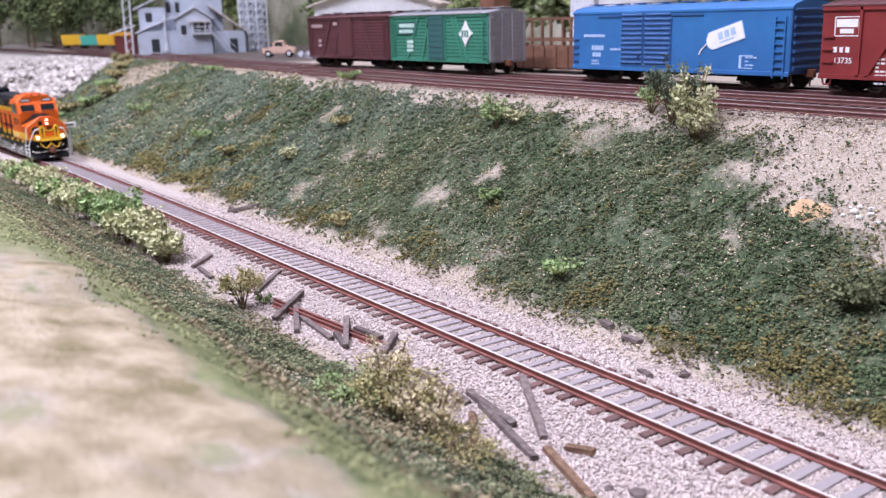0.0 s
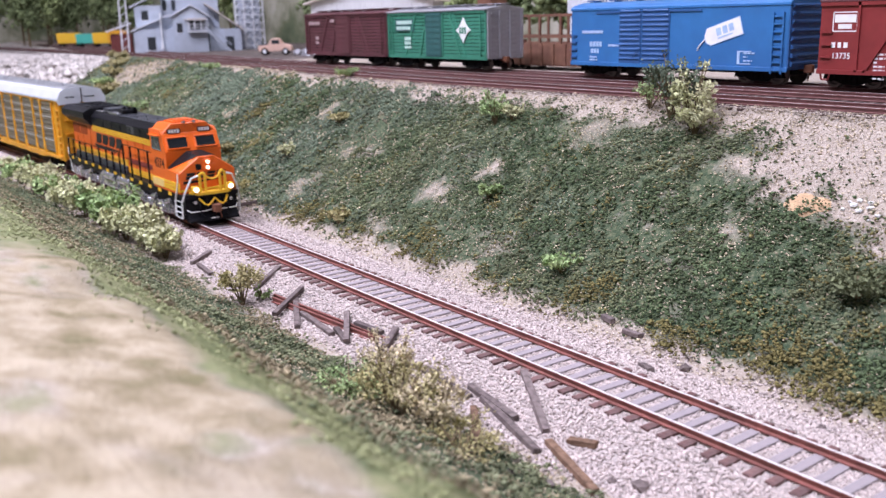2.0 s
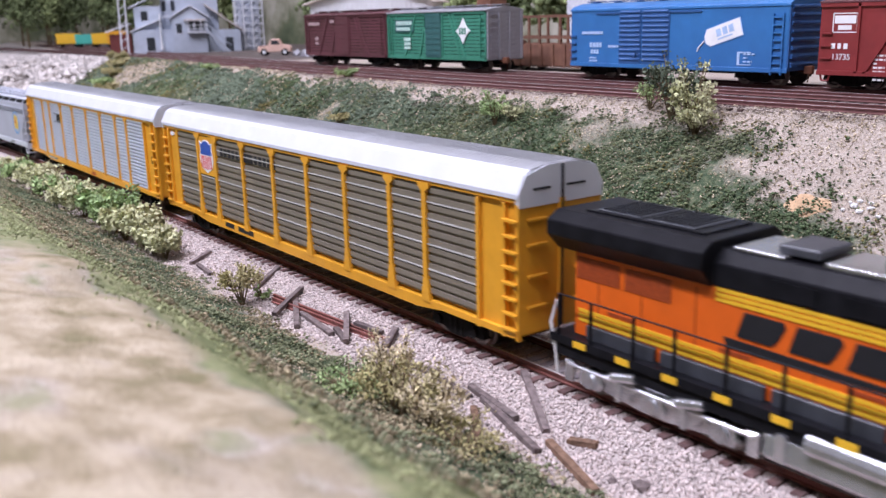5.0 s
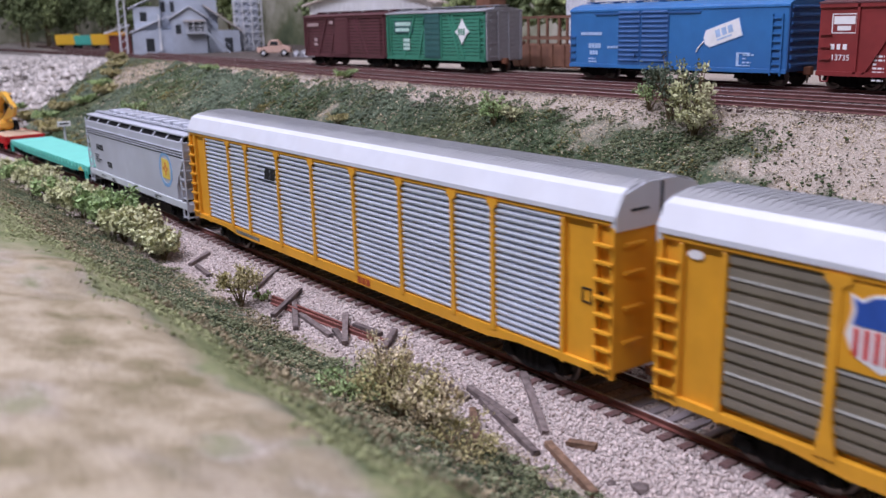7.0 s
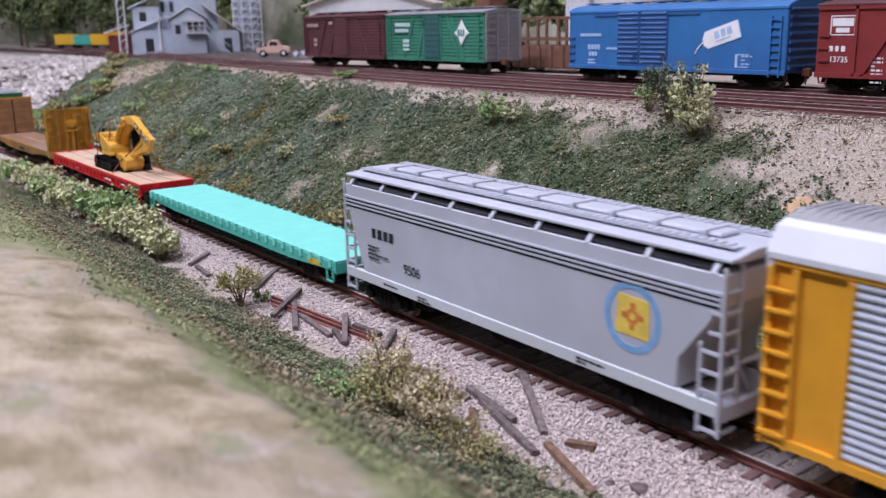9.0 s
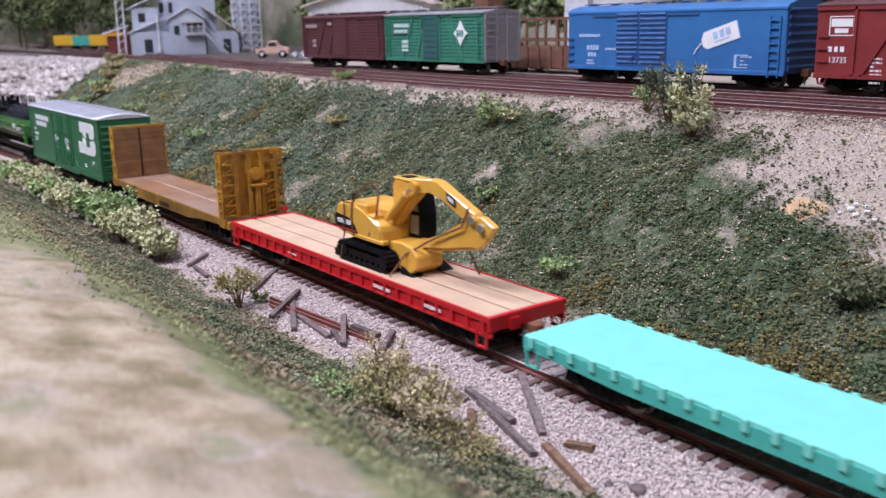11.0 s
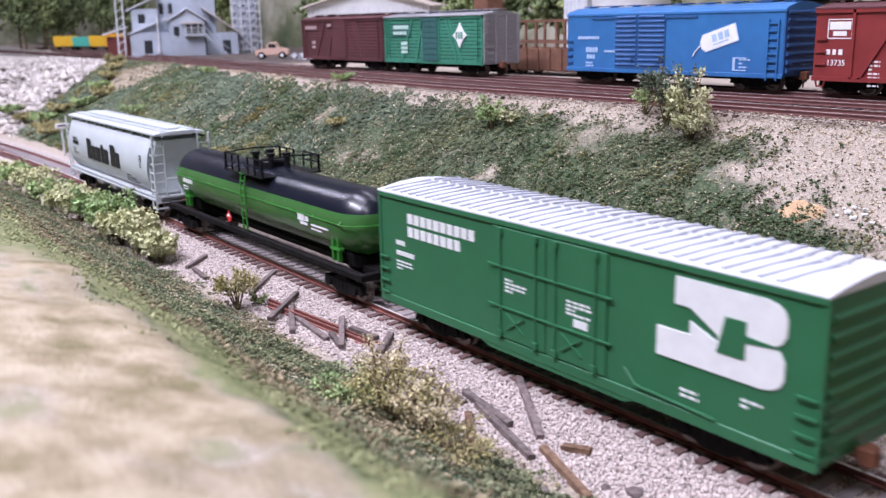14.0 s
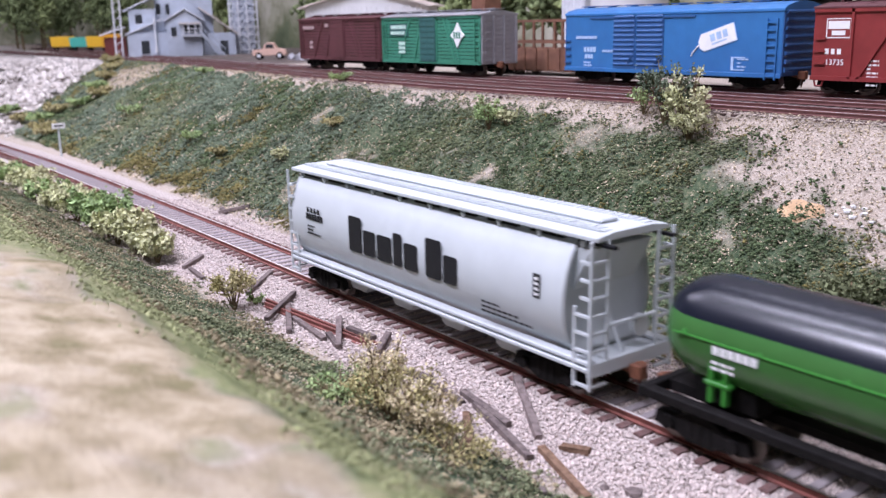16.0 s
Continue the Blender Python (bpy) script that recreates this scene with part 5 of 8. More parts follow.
def red_flatcar():
    t, h = car_thing("flatcar", "bright red flatcar with a pale plank deck", "flatcar", -1100, -900, "flat cars of the train")
    for k, (y0, y1) in enumerate(((-16, -5.95), (-4.85, 4.85), (5.95, 16))):
        part("deck_plank", box(B(), -h + 2, h - 2, y0, y1, 13.6, 15.2, bev=0.12), M_DECKW, t)
    bm = box(B(), -h + 1, h - 1, -16.2, 16.2, 11.5, 14.0)
    part("underframe", bm, M_RED, t)
    for s in (-1, 1):
        bm = box(B(), -h, h, min(s * 16.1, s * 17.2), max(s * 16.1, s * 17.2), 13.2, 15.4, bev=0.2)
        box(bm, -h, h, min(s * 15.8, s * 16.4), max(s * 15.8, s * 16.4), 8.8, 13.4)
        box(bm, -h, h, min(s * 15.8, s * 17.0), max(s * 15.8, s * 17.0), 8.2, 9.2, bev=0.15)
        for k in range(24):
            x = -h + 4 + k * (2 * h - 8) / 23
            box(bm, x - 0.8, x + 0.8, min(s * 16.2, s * 17.3), max(s * 16.2, s * 17.3), 9, 13.4)
        part("side_sill", bm, M_RED, t)
    for e in (-1, 1):
        bm = box(B(), min(e * h, e * (h - 2)), max(e * h, e * (h - 2)), -17, 17, 10.4, 15.5, bev=0.25)
        for s in (-1, 1):
            bars(bm, [(e * (h - 2), s * 17, 10), (e * (h - 2), s * 17, 4.6), (e * (h - 7), s * 17, 4.6), (e * (h - 7), s * 17, 10)], 0.55)
        box(bm, min(e * h, e * (h + 1.2)), max(e * h, e * (h + 1.2)), -9, -5, 10, 14)
        part("end_sill", bm, M_RED, t)
        coupler_part(t, e * (h - 2), e)
        truck_part(t, e * (h - 28))
    part("centre_sill", box(B(), -h + 8, h - 8, -5, 5, 5.6, 11.4), M_DARK, t)
    bm = bars(B(), [(-h + 1, 12, 15), (-h + 1, 12, 18)], 0.35)
    lathe(bm, [(-0.3, 1.5), (0.3, 1.5)], "x", 12, (-h + 1, 12, 18))
    part("brake_wheel", bm, M_RED, t)
    marks(t, "sill_lettering", word(30, 10.6, 1.3, [0.8] * 8, 0.3) + word(62, 10.6, 1.3, [0.8] * 8, 0.3) + small_print(-40, 10.6, 20, 1), -17.05, M_WHITE)
    return t


# Digger glass: the pale base colour paints a reflection on the panes.
M_SILV_GLASS = mat("painted_sheen_glass", (0.30, 0.33, 0.36), 0.12, 0, 0.2, 60, 0, coat=0.5)


def excavator(car_u):
    """The digger chained on the red flat car; it moves with the train as a thing of its own."""
    u = -985.0
    t = thing("excavator", "yellow tracked excavator chained down on a flatcar", "excavator", u, 0, 15.2)
    CARS.append((t, u, 15.2))
    for s in (-1, 1):
        y0, y1 = (5.5, 15) if s > 0 else (-15, -5.5)
        loop = [(-15.5 + 4.4 * math.cos(a), 4.7 + 4.3 * math.sin(a)) for a in [math.radians(90 + 22.5 * k) for k in range(9)]]
        loop += [(16.5 + 4.4 * math.cos(a), 4.7 + 4.3 * math.sin(a)) for a in [math.radians(-90 + 22.5 * k) for k in range(9)]]
        mid = [(0.5 + (px - 0.5) * 0.93, 4.7 + (pz - 4.7) * 0.72) for px, pz in loop]
        bm = B()
        for k in range(len(loop)):
            j = (k + 1) % len(loop)
            prism(bm, [loop[k], loop[j], mid[j], mid[k]], y0, y1, "y")
        bmesh.ops.remove_doubles(bm, verts=bm.verts, dist=0.001)
        tr = part("crawler_track", bm, M_DARK, t, "black rubber crawler belt")
        part("track_frame", box(B(), -14, 15, y0 + 1.2, y1 - 1.2, 2.6, 6.4, bev=0.5), M_BLACK, tr)
        shoe = part("track_shoe", box(B(), -0.35, 0.35, y0 - 0.4, y1 + 0.4, 0, 0.7), M_BLACK, tr, at=(-15.5, 0, 8.6))
        for k in range(1, 17):
            repeat(shoe, tr, -15.5 + 2.0 * k, 0, 8.6)
        for k in range(17):
            repeat(shoe, tr, -15.5 + 2.0 * k, 0, 0)
        for cx, a0 in ((-15.5, 90), (16.5, -90)):
            for k in range(1, 7):
                a = math.radians(a0 + k * 180 / 7)
                repeat(shoe, tr, cx + 4.2 * math.cos(a), 0, 4.7 + 4.1 * math.sin(a), 0, 90 - math.degrees(a), 0)
        for x in (-15.3, 16.3):
            part("sprocket", rod(B(), (x, y0 + 0.5, 4.7), (x, y1 - 0.5, 4.7), 2.7, 12), M_BLACK, tr)
        for k in range(6):
            part("roller", rod(B(), (-11 + 4.6 * k, y0 + 0.4, 2.6), (-11 + 4.6 * k, y1 - 0.4, 2.6), 1.0, 8), M_BLACK, tr)
    part("turntable", lathe(B(), [(8, 8), (11.4, 8)], "z", 20), M_BLACK, t)
    o = [(-24, 12.2), (-25.2, 15), (-25.4, 19), (-24.8, 22.6), (-23, 25), (-20, 26.2), (-6, 26.2), (-2, 24.4), (3, 22.6), (11, 20.4), (13, 18), (13, 11.8), (-8, 11.4)]
    part("body", prism(B(), o, -12.5, 12.5, "y", bev=1.1), M_CAT, t)
    part("body_skirt", box(B(), -6, 15, -12.9, -9, 11.2, 13.4, bev=0.5), M_CAT, t)
    b2 = prism(B(), [(-24.3, 14), (-24.6, 20.6), (-13, 19.8), (-7.5, 16.5), (-5.5, 13.4)], -12.75, -12.5, "y")
    part("side_mark", b2, M_BLACK, t)
    part("side_mark", box(B(), -24, -6, -12.95, -12.75, 14.0, 14.5), M_REDINK, t)
    marks(t, "side_lettering", word(-22.5, 16.4, 2.2, [0.6] * 4, 0.2) + word(-14.5, 16.4, 2.2, [0.7, 0.7], 0.2), -12.75, M_WHITE)
    rod_b = rod(B(), (-17, -7, 26.4), (-17, -7, 29), 0.8, 8)
    rod(rod_b, (-17, -7, 29), (-14.5, -7, 29), 0.8, 8)
    part("exhaust_pipe", rod_b, M_BLACK, t)
    b2 = box(B(), -7, 1, -11.6, -5, 22, 27.4, bev=0.7)
    box(b2, 2, 7, -11.8, -6.5, 18, 23.6, bev=0.6)
    prism(b2, [(2, 20), (13, 20), (11, 25.5), (4, 25.5)], -6.2, -4.6, "y", bev=0.3)
    part("engine_cover", b2, M_CAT, t)
    # cab on the far side, yellow behind and glazed in front
    part("cab", prism(B(), [(0.5, 12), (13, 12), (13, 37.5), (3.5, 38.2), (1.5, 35.5)], 2.4, 12, "y", bev=0.7), M_CAT, t)
    part("cab_front", prism(B(), [(13, 12.5), (20.5, 12.5), (22, 16), (22, 24), (19.5, 36), (13, 37.2)], 2.8, 11.8, "y", bev=0.4), M_BLACK, t, "black cab frame")
    for o in ([(14.4, 25.2), (20.4, 25.2), (18.4, 34.8), (14.4, 35.4)], [(14.4, 15), (20.2, 15), (20.7, 23.4), (14.4, 23.4)]):
        part("cab_glass", prism(B(), o, 2.55, 2.8, "y"), M_SILV_GLASS, t, "cab window with a pale reflection painted into its colour")
        part("cab_glass", prism(B(), o, 11.8, 12.05, "y"), M_SILV_GLASS, t)
    part("cab_roof", box(B(), 2.5, 20, 2.2, 12.2, 37.4, 38.9, bev=0.5), M_CAT, t)
    part("roof_hatch", box(B(), 6, 12, 4, 9, 38.9, 39.2), M_BLACK, t)
    # boom, stick and their rams
    o = [(8, 19.5), (7, 23.5), (13, 30.5), (21, 38), (27, 41.4), (40, 42.6), (44, 41.6), (67, 32.6), (69, 29.6), (66.4, 27.4), (62, 28.6), (46, 36), (38, 37.4), (30, 36.2), (23, 31.6), (16, 24.5), (12, 18.6)]
    part("boom", prism(B(), o, -3.6, 1.2, "y", bev=0.6), M_CAT, t)
    part("boom_mark", prism(B(), [(50, 38.6), (56, 36.4), (56, 32.8), (50, 35.2)], -3.85, -3.6, "y"), M_BLACK, t)
    part("boom_mark", prism(B(), [(51, 37.4), (54.5, 36.0), (54.5, 34.4), (51, 35.8)], -3.95, -3.85, "y"), M_WHITE, t)
    o = [(78.5, 28.2), (71, 31.4), (65, 31.0), (58, 27.2), (44, 20), (30, 15.0), (30, 11.8), (44, 14.2), (65, 19), (68, 17.8), (72.5, 21.6)]
    part("stick", prism(B(), o, -2.8, 0.6, "y", bev=0.4), M_CAT, t)
    for y in (-5.6, 2.9):
        ram = part("hydraulic_ram", rod(B(), (9, y, 21.5), (24, y, 34.6), 1.7, 10), M_CAT, t)
        part("ram_rod", rod(B(), (24, y, 34.6), (30, y, 39.0), 0.9, 10), M_SILVER, ram, "bright steel ram rod")
        part("ram_end", rod(B(), (30, y - 1.2, 38.8), (30, y + 1.2, 38.8), 1.9, 12), M_CAT, ram)
    part("hydraulic_ram", rod(B(), (68, -1.1, 18.6), (34, -1.1, 11.6), 1.1, 8), M_CAT, t)
    for x, z in ((66, 29.6), (71.5, 27.2)):
        part("pivot_pin", rod(B(), (x, -4.4, z), (x, 2.2, z), 1.7, 12), M_SILVER, t)
    o = [(-3.5, 10.5), (0, 13), (8, 13.6), (16, 12.6), (20, 9), (19.6, 4.2), (15, 0.6), (8, 0.5), (4, 3), (1.5, 7)]
    bk2 = part("bucket", prism(B(), [(x + 14, z) for x, z in o], -8, 6, "y", bev=0.6), M_CAT, t)
    b2 = B()
    for k in range(5):
        prism(b2, [(14, 12.6), (9.5, 11.6), (13.5, 8.6)], -7.6 + 3 * k, -5.8 + 3 * k, "y")
    part("bucket_tooth", b2, M_CAT, bk2)
    b2 = B()
    bars(b2, [(-9, -12.6, 12), (-10, -12.8, 20), (-9, -12.7, 27), (-6, -12, 31), (-2, -9, 36), (2, -7.5, 37.5), (6, -8, 33), (7, -10, 24), (4, -12.6, 14)], 0.5)
    bars(b2, [(-16, -16, 0.3), (-16.5, -13, 12), (-16, -12.8, 26.6), (-10, -12, 26.8)], 0.35)
    bars(b2, [(65, -4.4, 34.6), (60, -4.2, 26), (40, -4, 17.5), (26, -8.5, 9), (24, -16.5, -1)], 0.45)
    bars(b2, [(65, 2.2, 34.6), (52, 4, 18), (46, 16, 0)], 0.45)
    part("tie_down_chain", b2, M_RUST, t)
    for x, y in ((27, -6), (27, 10), (-22, -10)):
        part("wheel_chock", prism(B(), [(x - 4, 0), (x + 5, 0), (x - 4, 3.5)], y - 3, y + 3, "y"), M_DARK, t)
    done = set()
    for ob in t.children_recursive:
        if ob.data.name not in done:
            done.add(ob.data.name)
            ob.data.transform(Matrix.Scale(0.89, 4))
        ob.matrix_basis.translation *= 0.89


def bulkhead_flatcar():
    t, h = car_thing("bulkhead_flatcar", "weathered ochre bulkhead flatcar with an empty brown deck", "flatcar", -1287, -1105, "flat cars of the train")
    part("deck", box(B(), -h + 4, h - 4, -16.4, 16.4, 13, 14.4), M_BULKD, t, "worn brown deck plates with pale sheen painted in")
    part("deck_seam", box(B(), -h + 10, h - 10, -0.5, 0.5, 14.4, 14.55), mat("pale_scuffed_seam", (0.48, 0.42, 0.38), 0.6, dirt=(0.28, 0.16, 0.1), dirt_amount=0.9, dscale=40), t)
    for s in (-1, 1):
        bm = prism(B(), [(-h + 2, 14.6), (-h + 2, 11.6), (-h + 34, 10.4), (-h + 52, 8.4), (h - 52, 8.4), (h - 34, 10.4), (h - 2, 11.6), (h - 2, 14.6)], min(s * 16.2, s * 17.4), max(s * 16.2, s * 17.4), "y")
        part("side_sill", bm, M_BULKS, t)
        bm = B()
        for k in range(14):
            x = -h + 14 + k * (2 * h - 28) / 13
            rod(bm, (x, s * 15.4, 14.2), (x, s * 15.4, 14.6), 0.45, 6)
        part("stake_socket", bm, M_BULKD, t)
    for e in (-1, 1):
        xi, xo = e * (h - 10), e * (h - 4)
        for k in range(20):
            z = 14.6 + 1.6 * k
            part("bulkhead_board", box(B(), min(xi, xi + 1.0 * e), max(xi, xi + 1.0 * e), -16.2, 16.2, z, z + 1.42), M_BULKW, t, "brown horizontal plank")
        for y in (-9, -1.6, 5.6, 13):
            bm = box(B(), min(xi + e, xo), max(xi + e, xo), y - 0.5, y + 0.5, 10, 47, bev=0.1)
            box(bm, min(xo, xo - 0.8 * e), max(xo, xo - 0.8 * e), y - 1.1, y + 1.1, 10, 47)
            part("bulkhead_post", bm, M_BULK, t)
        bm = box(B(), min(xi, xo), max(xi, xo), -17.2, 17.2, 10, 12.4, bev=0.2)
        for y0, y1 in ((-17.2, -16.4), (16.4, 17.2)):
            for xa in (xi, xo - 1.3 * e):
                box(bm, min(xa, xa + 1.3 * e), max(xa, xa + 1.3 * e), y0, y1, 12, 47.4)
            for k in range(7):
                z = 13 + 5.0 * k
                box(bm, min(xi, xo), max(xi, xo), y0, y1, z, z + 1.0)
                if k % 2 == 0:
                    prism(bm, [(xi, z), (xi + 0.9 * e, z), (xo, z + 5.0), (xo - 0.9 * e, z + 5.0)], y0 + 0.1, y1 - 0.1, "y")
        for a, b in ((xi, xi + e), (xo - e, xo)):
            box(bm, min(a, b), max(a, b), -17.2, 17.2, 46.6, 47.8)
        box(bm, min(xi + e, xi + 2 * e), max(xi + e, xi + 2 * e), -16.6, 16.6, 14, 46.8)
        for y in (-11, -4, 3, 10):
            box(bm, min(xi, xo), max(xi, xo), y - 0.5, y + 0.5, 46.8, 47.6)
        part("bulkhead_frame", bm, M_BULK, t)
        for k in range(6):
            z = 16 + 5.2 * k
            for y in (-13, 9.4):
                bm = prism(B(), [(y - 3, z), (y - 2.4, z), (y + 3, z + 3.4), (y + 2.4, z + 3.4)], min(xo - 0.6 * e, xo), max(xo - 0.6 * e, xo))
                box(bm, min(xo, xo + 0.8 * e), max(xo, xo + 0.8 * e), y - 2.6, y + 2.6, z - 0.4, z + 0.4)
                part("bulkhead_brace", bm, M_BULK, t)
        bm = lathe(B(), [(xo, 3.4), (xo + 1.0 * e, 3.4)], "x", 14, (0, 1.8, 36))
        box(bm, min(xo, xo + 4 * e), max(xo, xo + 4 * e), -2, 6, 30, 30.8)
        box(bm, min(xo, xo + 2 * e), max(xo, xo + 2 * e), 0.6, 3, 15, 30)
        part("brake_wheel", bm, M_BULK, t)
        bm = box(B(), min(e * (h - 3), e * h), max(e * (h - 3), e * h), -16.6, 16.6, 9.8, 13.6, bev=0.2)
        part("end_sill", bm, M_BULK, t)
        coupler_part(t, e * (h - 2), e)
        truck_part(t, e * (h - 26))
    part("bulkhead_seam", box(B(), -h + 10.2, -h + 10.5, -0.4, 0.4, 14.5, 46.5), M_DARK, t)
    part("centre_sill", box(B(), -h + 8, h - 8, -5, 5, 6, 12.9), M_DARK, t)
    marks(t, "sill_lettering", word(-4, 9.4, 2.4, [0.8] * 6, 0.3), -17.45, M_INK)


# -- box car and tank car --
def two_tone(m, upper, height):
    """Paints all that lies above a height, in the thing's own space, in a second colour."""
    nt = m.node_tree
    n, l = nt.nodes, nt.links
    b = n["Principled BSDF"]
    was = b.inputs["Base Color"].links[0].from_socket
    tc = n.new("ShaderNodeTexCoord")
    sep = n.new("ShaderNodeSeparateXYZ")
    l.new(tc.outputs["Object"], sep.inputs[0])
    gt = n.new("ShaderNodeMath")
    gt.operation = "GREATER_THAN"
    l.new(sep.outputs["Z"], gt.inputs[0])
    gt.inputs[1].default_value = height * MM
    mix = n.new("ShaderNodeMix")
    mix.data_type = "RGBA"
    l.new(gt.outputs[0], mix.inputs["Factor"])
    l.new(was, mix.inputs["A"])
    mix.inputs["B"].default_value = (*upper, 1)
    l.new(mix.outputs["Result"], b.inputs["Base Color"])
    return m


M_TANK = two_tone(mat("two_tone_tank_paint", (0.045, 0.145, 0.036), 0.27, 0, 0.06, 120, 0.02), (0.006, 0.008, 0.016), 35.3)
M_TANK.node_tree.nodes["Principled BSDF"].inputs["Specular IOR Level"].default_value = 0.6
def green_boxcar():
    t, h = car_thing("boxcar", "green plug-door boxcar with a white roof and white emblem", "boxcar", -1484, -1306)
    W = 18.0
    part("body", box(B(), -h + 0.8, h - 0.8, -W + 0.4, W - 0.4, 10, 50, bev=0.3), M_GREEN, t)
    for s in (-1, 1):
        bm = box(B(), -h, h, min(s * (W - 0.5), s * (W + 0.2)), max(s * (W - 0.5), s * (W + 0.2)), 9, 12.2, bev=0.2)
        prism(bm, [(-30, 9.2), (-26, 7.6), (32, 7.6), (36, 9.2)], min(s * (W - 1), s * W), max(s * (W - 1), s * W), "y")
        part("side_sill", bm, M_GREEN, t)
        part("eave", box(B(), -h, h, min(s * (W - 0.6), s * (W + 0.3)), max(s * (W - 0.6), s * (W + 0.3)), 48.6, 50.4, bev=0.2), M_GREEN, t)
        for x0, x1 in ((-20, 4.0), (4.4, 28.4)):
            bm = box(B(), x0, x1, min(s * (W - 0.5), s * (W + 0.25)), max(s * (W - 0.5), s * (W + 0.25)), 12.6, 48.2, bev=0.25)
            for z in (22.5, 35.5):
                box(bm, x0 - 2, x1 + 2, min(s * W, s * (W + 0.8)), max(s * W, s * (W + 0.8)), z, z + 0.55)
            for x in (x0 + 4, x1 - 4):
                rod(bm, (x, s * (W + 0.5), 12), (x, s * (W + 0.5), 48), 0.4, 6)
                box(bm, x - 1, x + 1, min(s * W, s * (W + 1.2)), max(s * W, s * (W + 1.2)), 13, 15)
                box(bm, x - 1, x + 1, min(s * W, s * (W + 1.2)), max(s * W, s * (W + 1.2)), 46, 48)
            rod(bm, (x0 + 7, s * (W + 0.6), 16), (x0 + 15, s * (W + 0.6), 21), 0.35, 5)
            rod(bm, (x0 + 7, s * (W + 0.6), 21), (x0 + 15, s * (W + 0.6), 16), 0.35, 5)
            part("plug_door", bm, M_GREEN, t)
        bm = B()
        for z in (12.5, 17, 21.5, 26):
            box(bm, -h + 0.5, -h + 6, min(s * W, s * (W + 0.7)), max(s * W, s * (W + 0.7)), z, z + 0.6)
            box(bm, h - 6, h - 0.5, min(s * W, s * (W + 0.7)), max(s * W, s * (W + 0.7)), z, z + 0.6)
        rod(bm, (32, s * (W + 0.4), 18), (36, s * (W + 0.4), 14), 0.4, 5)
        rod(bm, (36, s * (W + 0.4), 14), (62, s * (W + 0.4), 13), 0.4, 5)
        part("grab_iron", bm, M_GREEN, t)
    for e in (-1, 1):
        bm = box(B(), min(e * (h - 1), e * (h - 0.2)), max(e * (h - 1), e * (h - 0.2)), -W + 0.6, W - 0.6, 9.6, 50, bev=0.1)
        box(bm, min(e * (h - 1), e * (h + 0.3)), max(e * (h - 1), e * (h + 0.3)), -W, -W + 1.2, 9.4, 50)
        box(bm, min(e * (h - 1), e * (h + 0.3)), max(e * (h - 1), e * (h + 0.3)), W - 1.2, W, 9.4, 50)
        wall = part("end_wall", bm, M_GREEN, t, "ribbed green steel end")
        rib = part("rib", prism(B(), [(e * (h - 0.4), 0), (e * (h + 0.7), 0.9), (e * (h + 0.7), 1.7), (e * (h - 0.4), 2.6)], -W + 2.4, W - 2.4, "y"), M_GREEN, wall, at=(0, 0, 13))
        for k in range(1, 8):
            repeat(rib, wall, 0, 0, 13 + 4.4 * k)
        bm = B()
        for k in range(4):
            z = 12 + 4.5 * k
            box(bm, min(e * (h + 0.3), e * (h + 0.9)), max(e * (h + 0.3), e * (h + 0.9)), -W + 0.5, -W + 6, z, z + 0.6)
        part("end_ladder", bm, M_GREEN, t)
        coupler_part(t, e * (h - 3), e)
        truck_part(t, e * (h - 30))
    part("underframe", box(B(), -h + 6, h - 6, -6, 6, 5.6, 10), M_DARK, t)
    bm = prism(B(), [(-18.3, 50.2), (-18.3, 50.9), (-9, 52.4), (0, 53.1), (9, 52.4), (18.3, 50.9), (18.3, 50.2)], -h - 0.3, h + 0.3, bev=0.15)
    part("roof", bm, M_ROOFW, t, "pale grey-white roof with raised diagonal ribs")
    # Ribs are coloured grey to paint their shadows on the white roof.
    n = 34
    for s in (-1, 1):
        rr = random.Random(9)
        for k in range(n):
            x = -h + 9 + k * (2 * h - 17) / (n - 1)
            q = [(x - 0.45, s * 0.8, 53.9), (x + 0.55, s * 0.8, 53.9), (x - 4.6 + rr.uniform(-0.4, 0.4), s * 17.2, 51.75), (x - 5.8, s * 17.2, 51.75)]
            bm = B()
            lo = [bm.verts.new((a, b, c - 1.2)) for a, b, c in q]
            hi = [bm.verts.new(p) for p in q]
            bm.faces.new(hi)
            bm.faces.new(lo[::-1])
            for i in range(4):
                bm.faces.new((lo[i], lo[(i + 1) % 4], hi[(i + 1) % 4], hi[i]))
            part("roof_rib", bm, M_GREY, t)
    y = -W - 0.02
    marks(t, "side_lettering", word(-67.5, 40.8, 3.6, [0.85] * 10, 0.22) + word(-67.5, 36.0, 3.6, [0.85] * 8, 0.22), y + 0.42, M_WHITE, depth=0.2, label="two rows of white lettering blocks")
    marks(t, "small_lettering", word(-75, 32, 1.7, [0.9] * 3, 0.2) + word(-75, 28.2, 1.7, [0.9] * 6, 0.2) + small_print(-75, 25.6, 12, 3, 1.3, 0.6) + small_print(54, 17, 12, 2, 1.5) + small_print(72, 20, 8, 2, 1.5), y + 0.42, M_WHITE, depth=0.2)
    marks(t, "small_lettering", small_print(-14, 31.6, 12, 4, 1.2, 0.7) + small_print(13, 31.0, 12, 4, 1.2, 0.7) + [(16, 22 - 0.5, 24.2, 26.6)], -W - 0.25, M_WHITE)
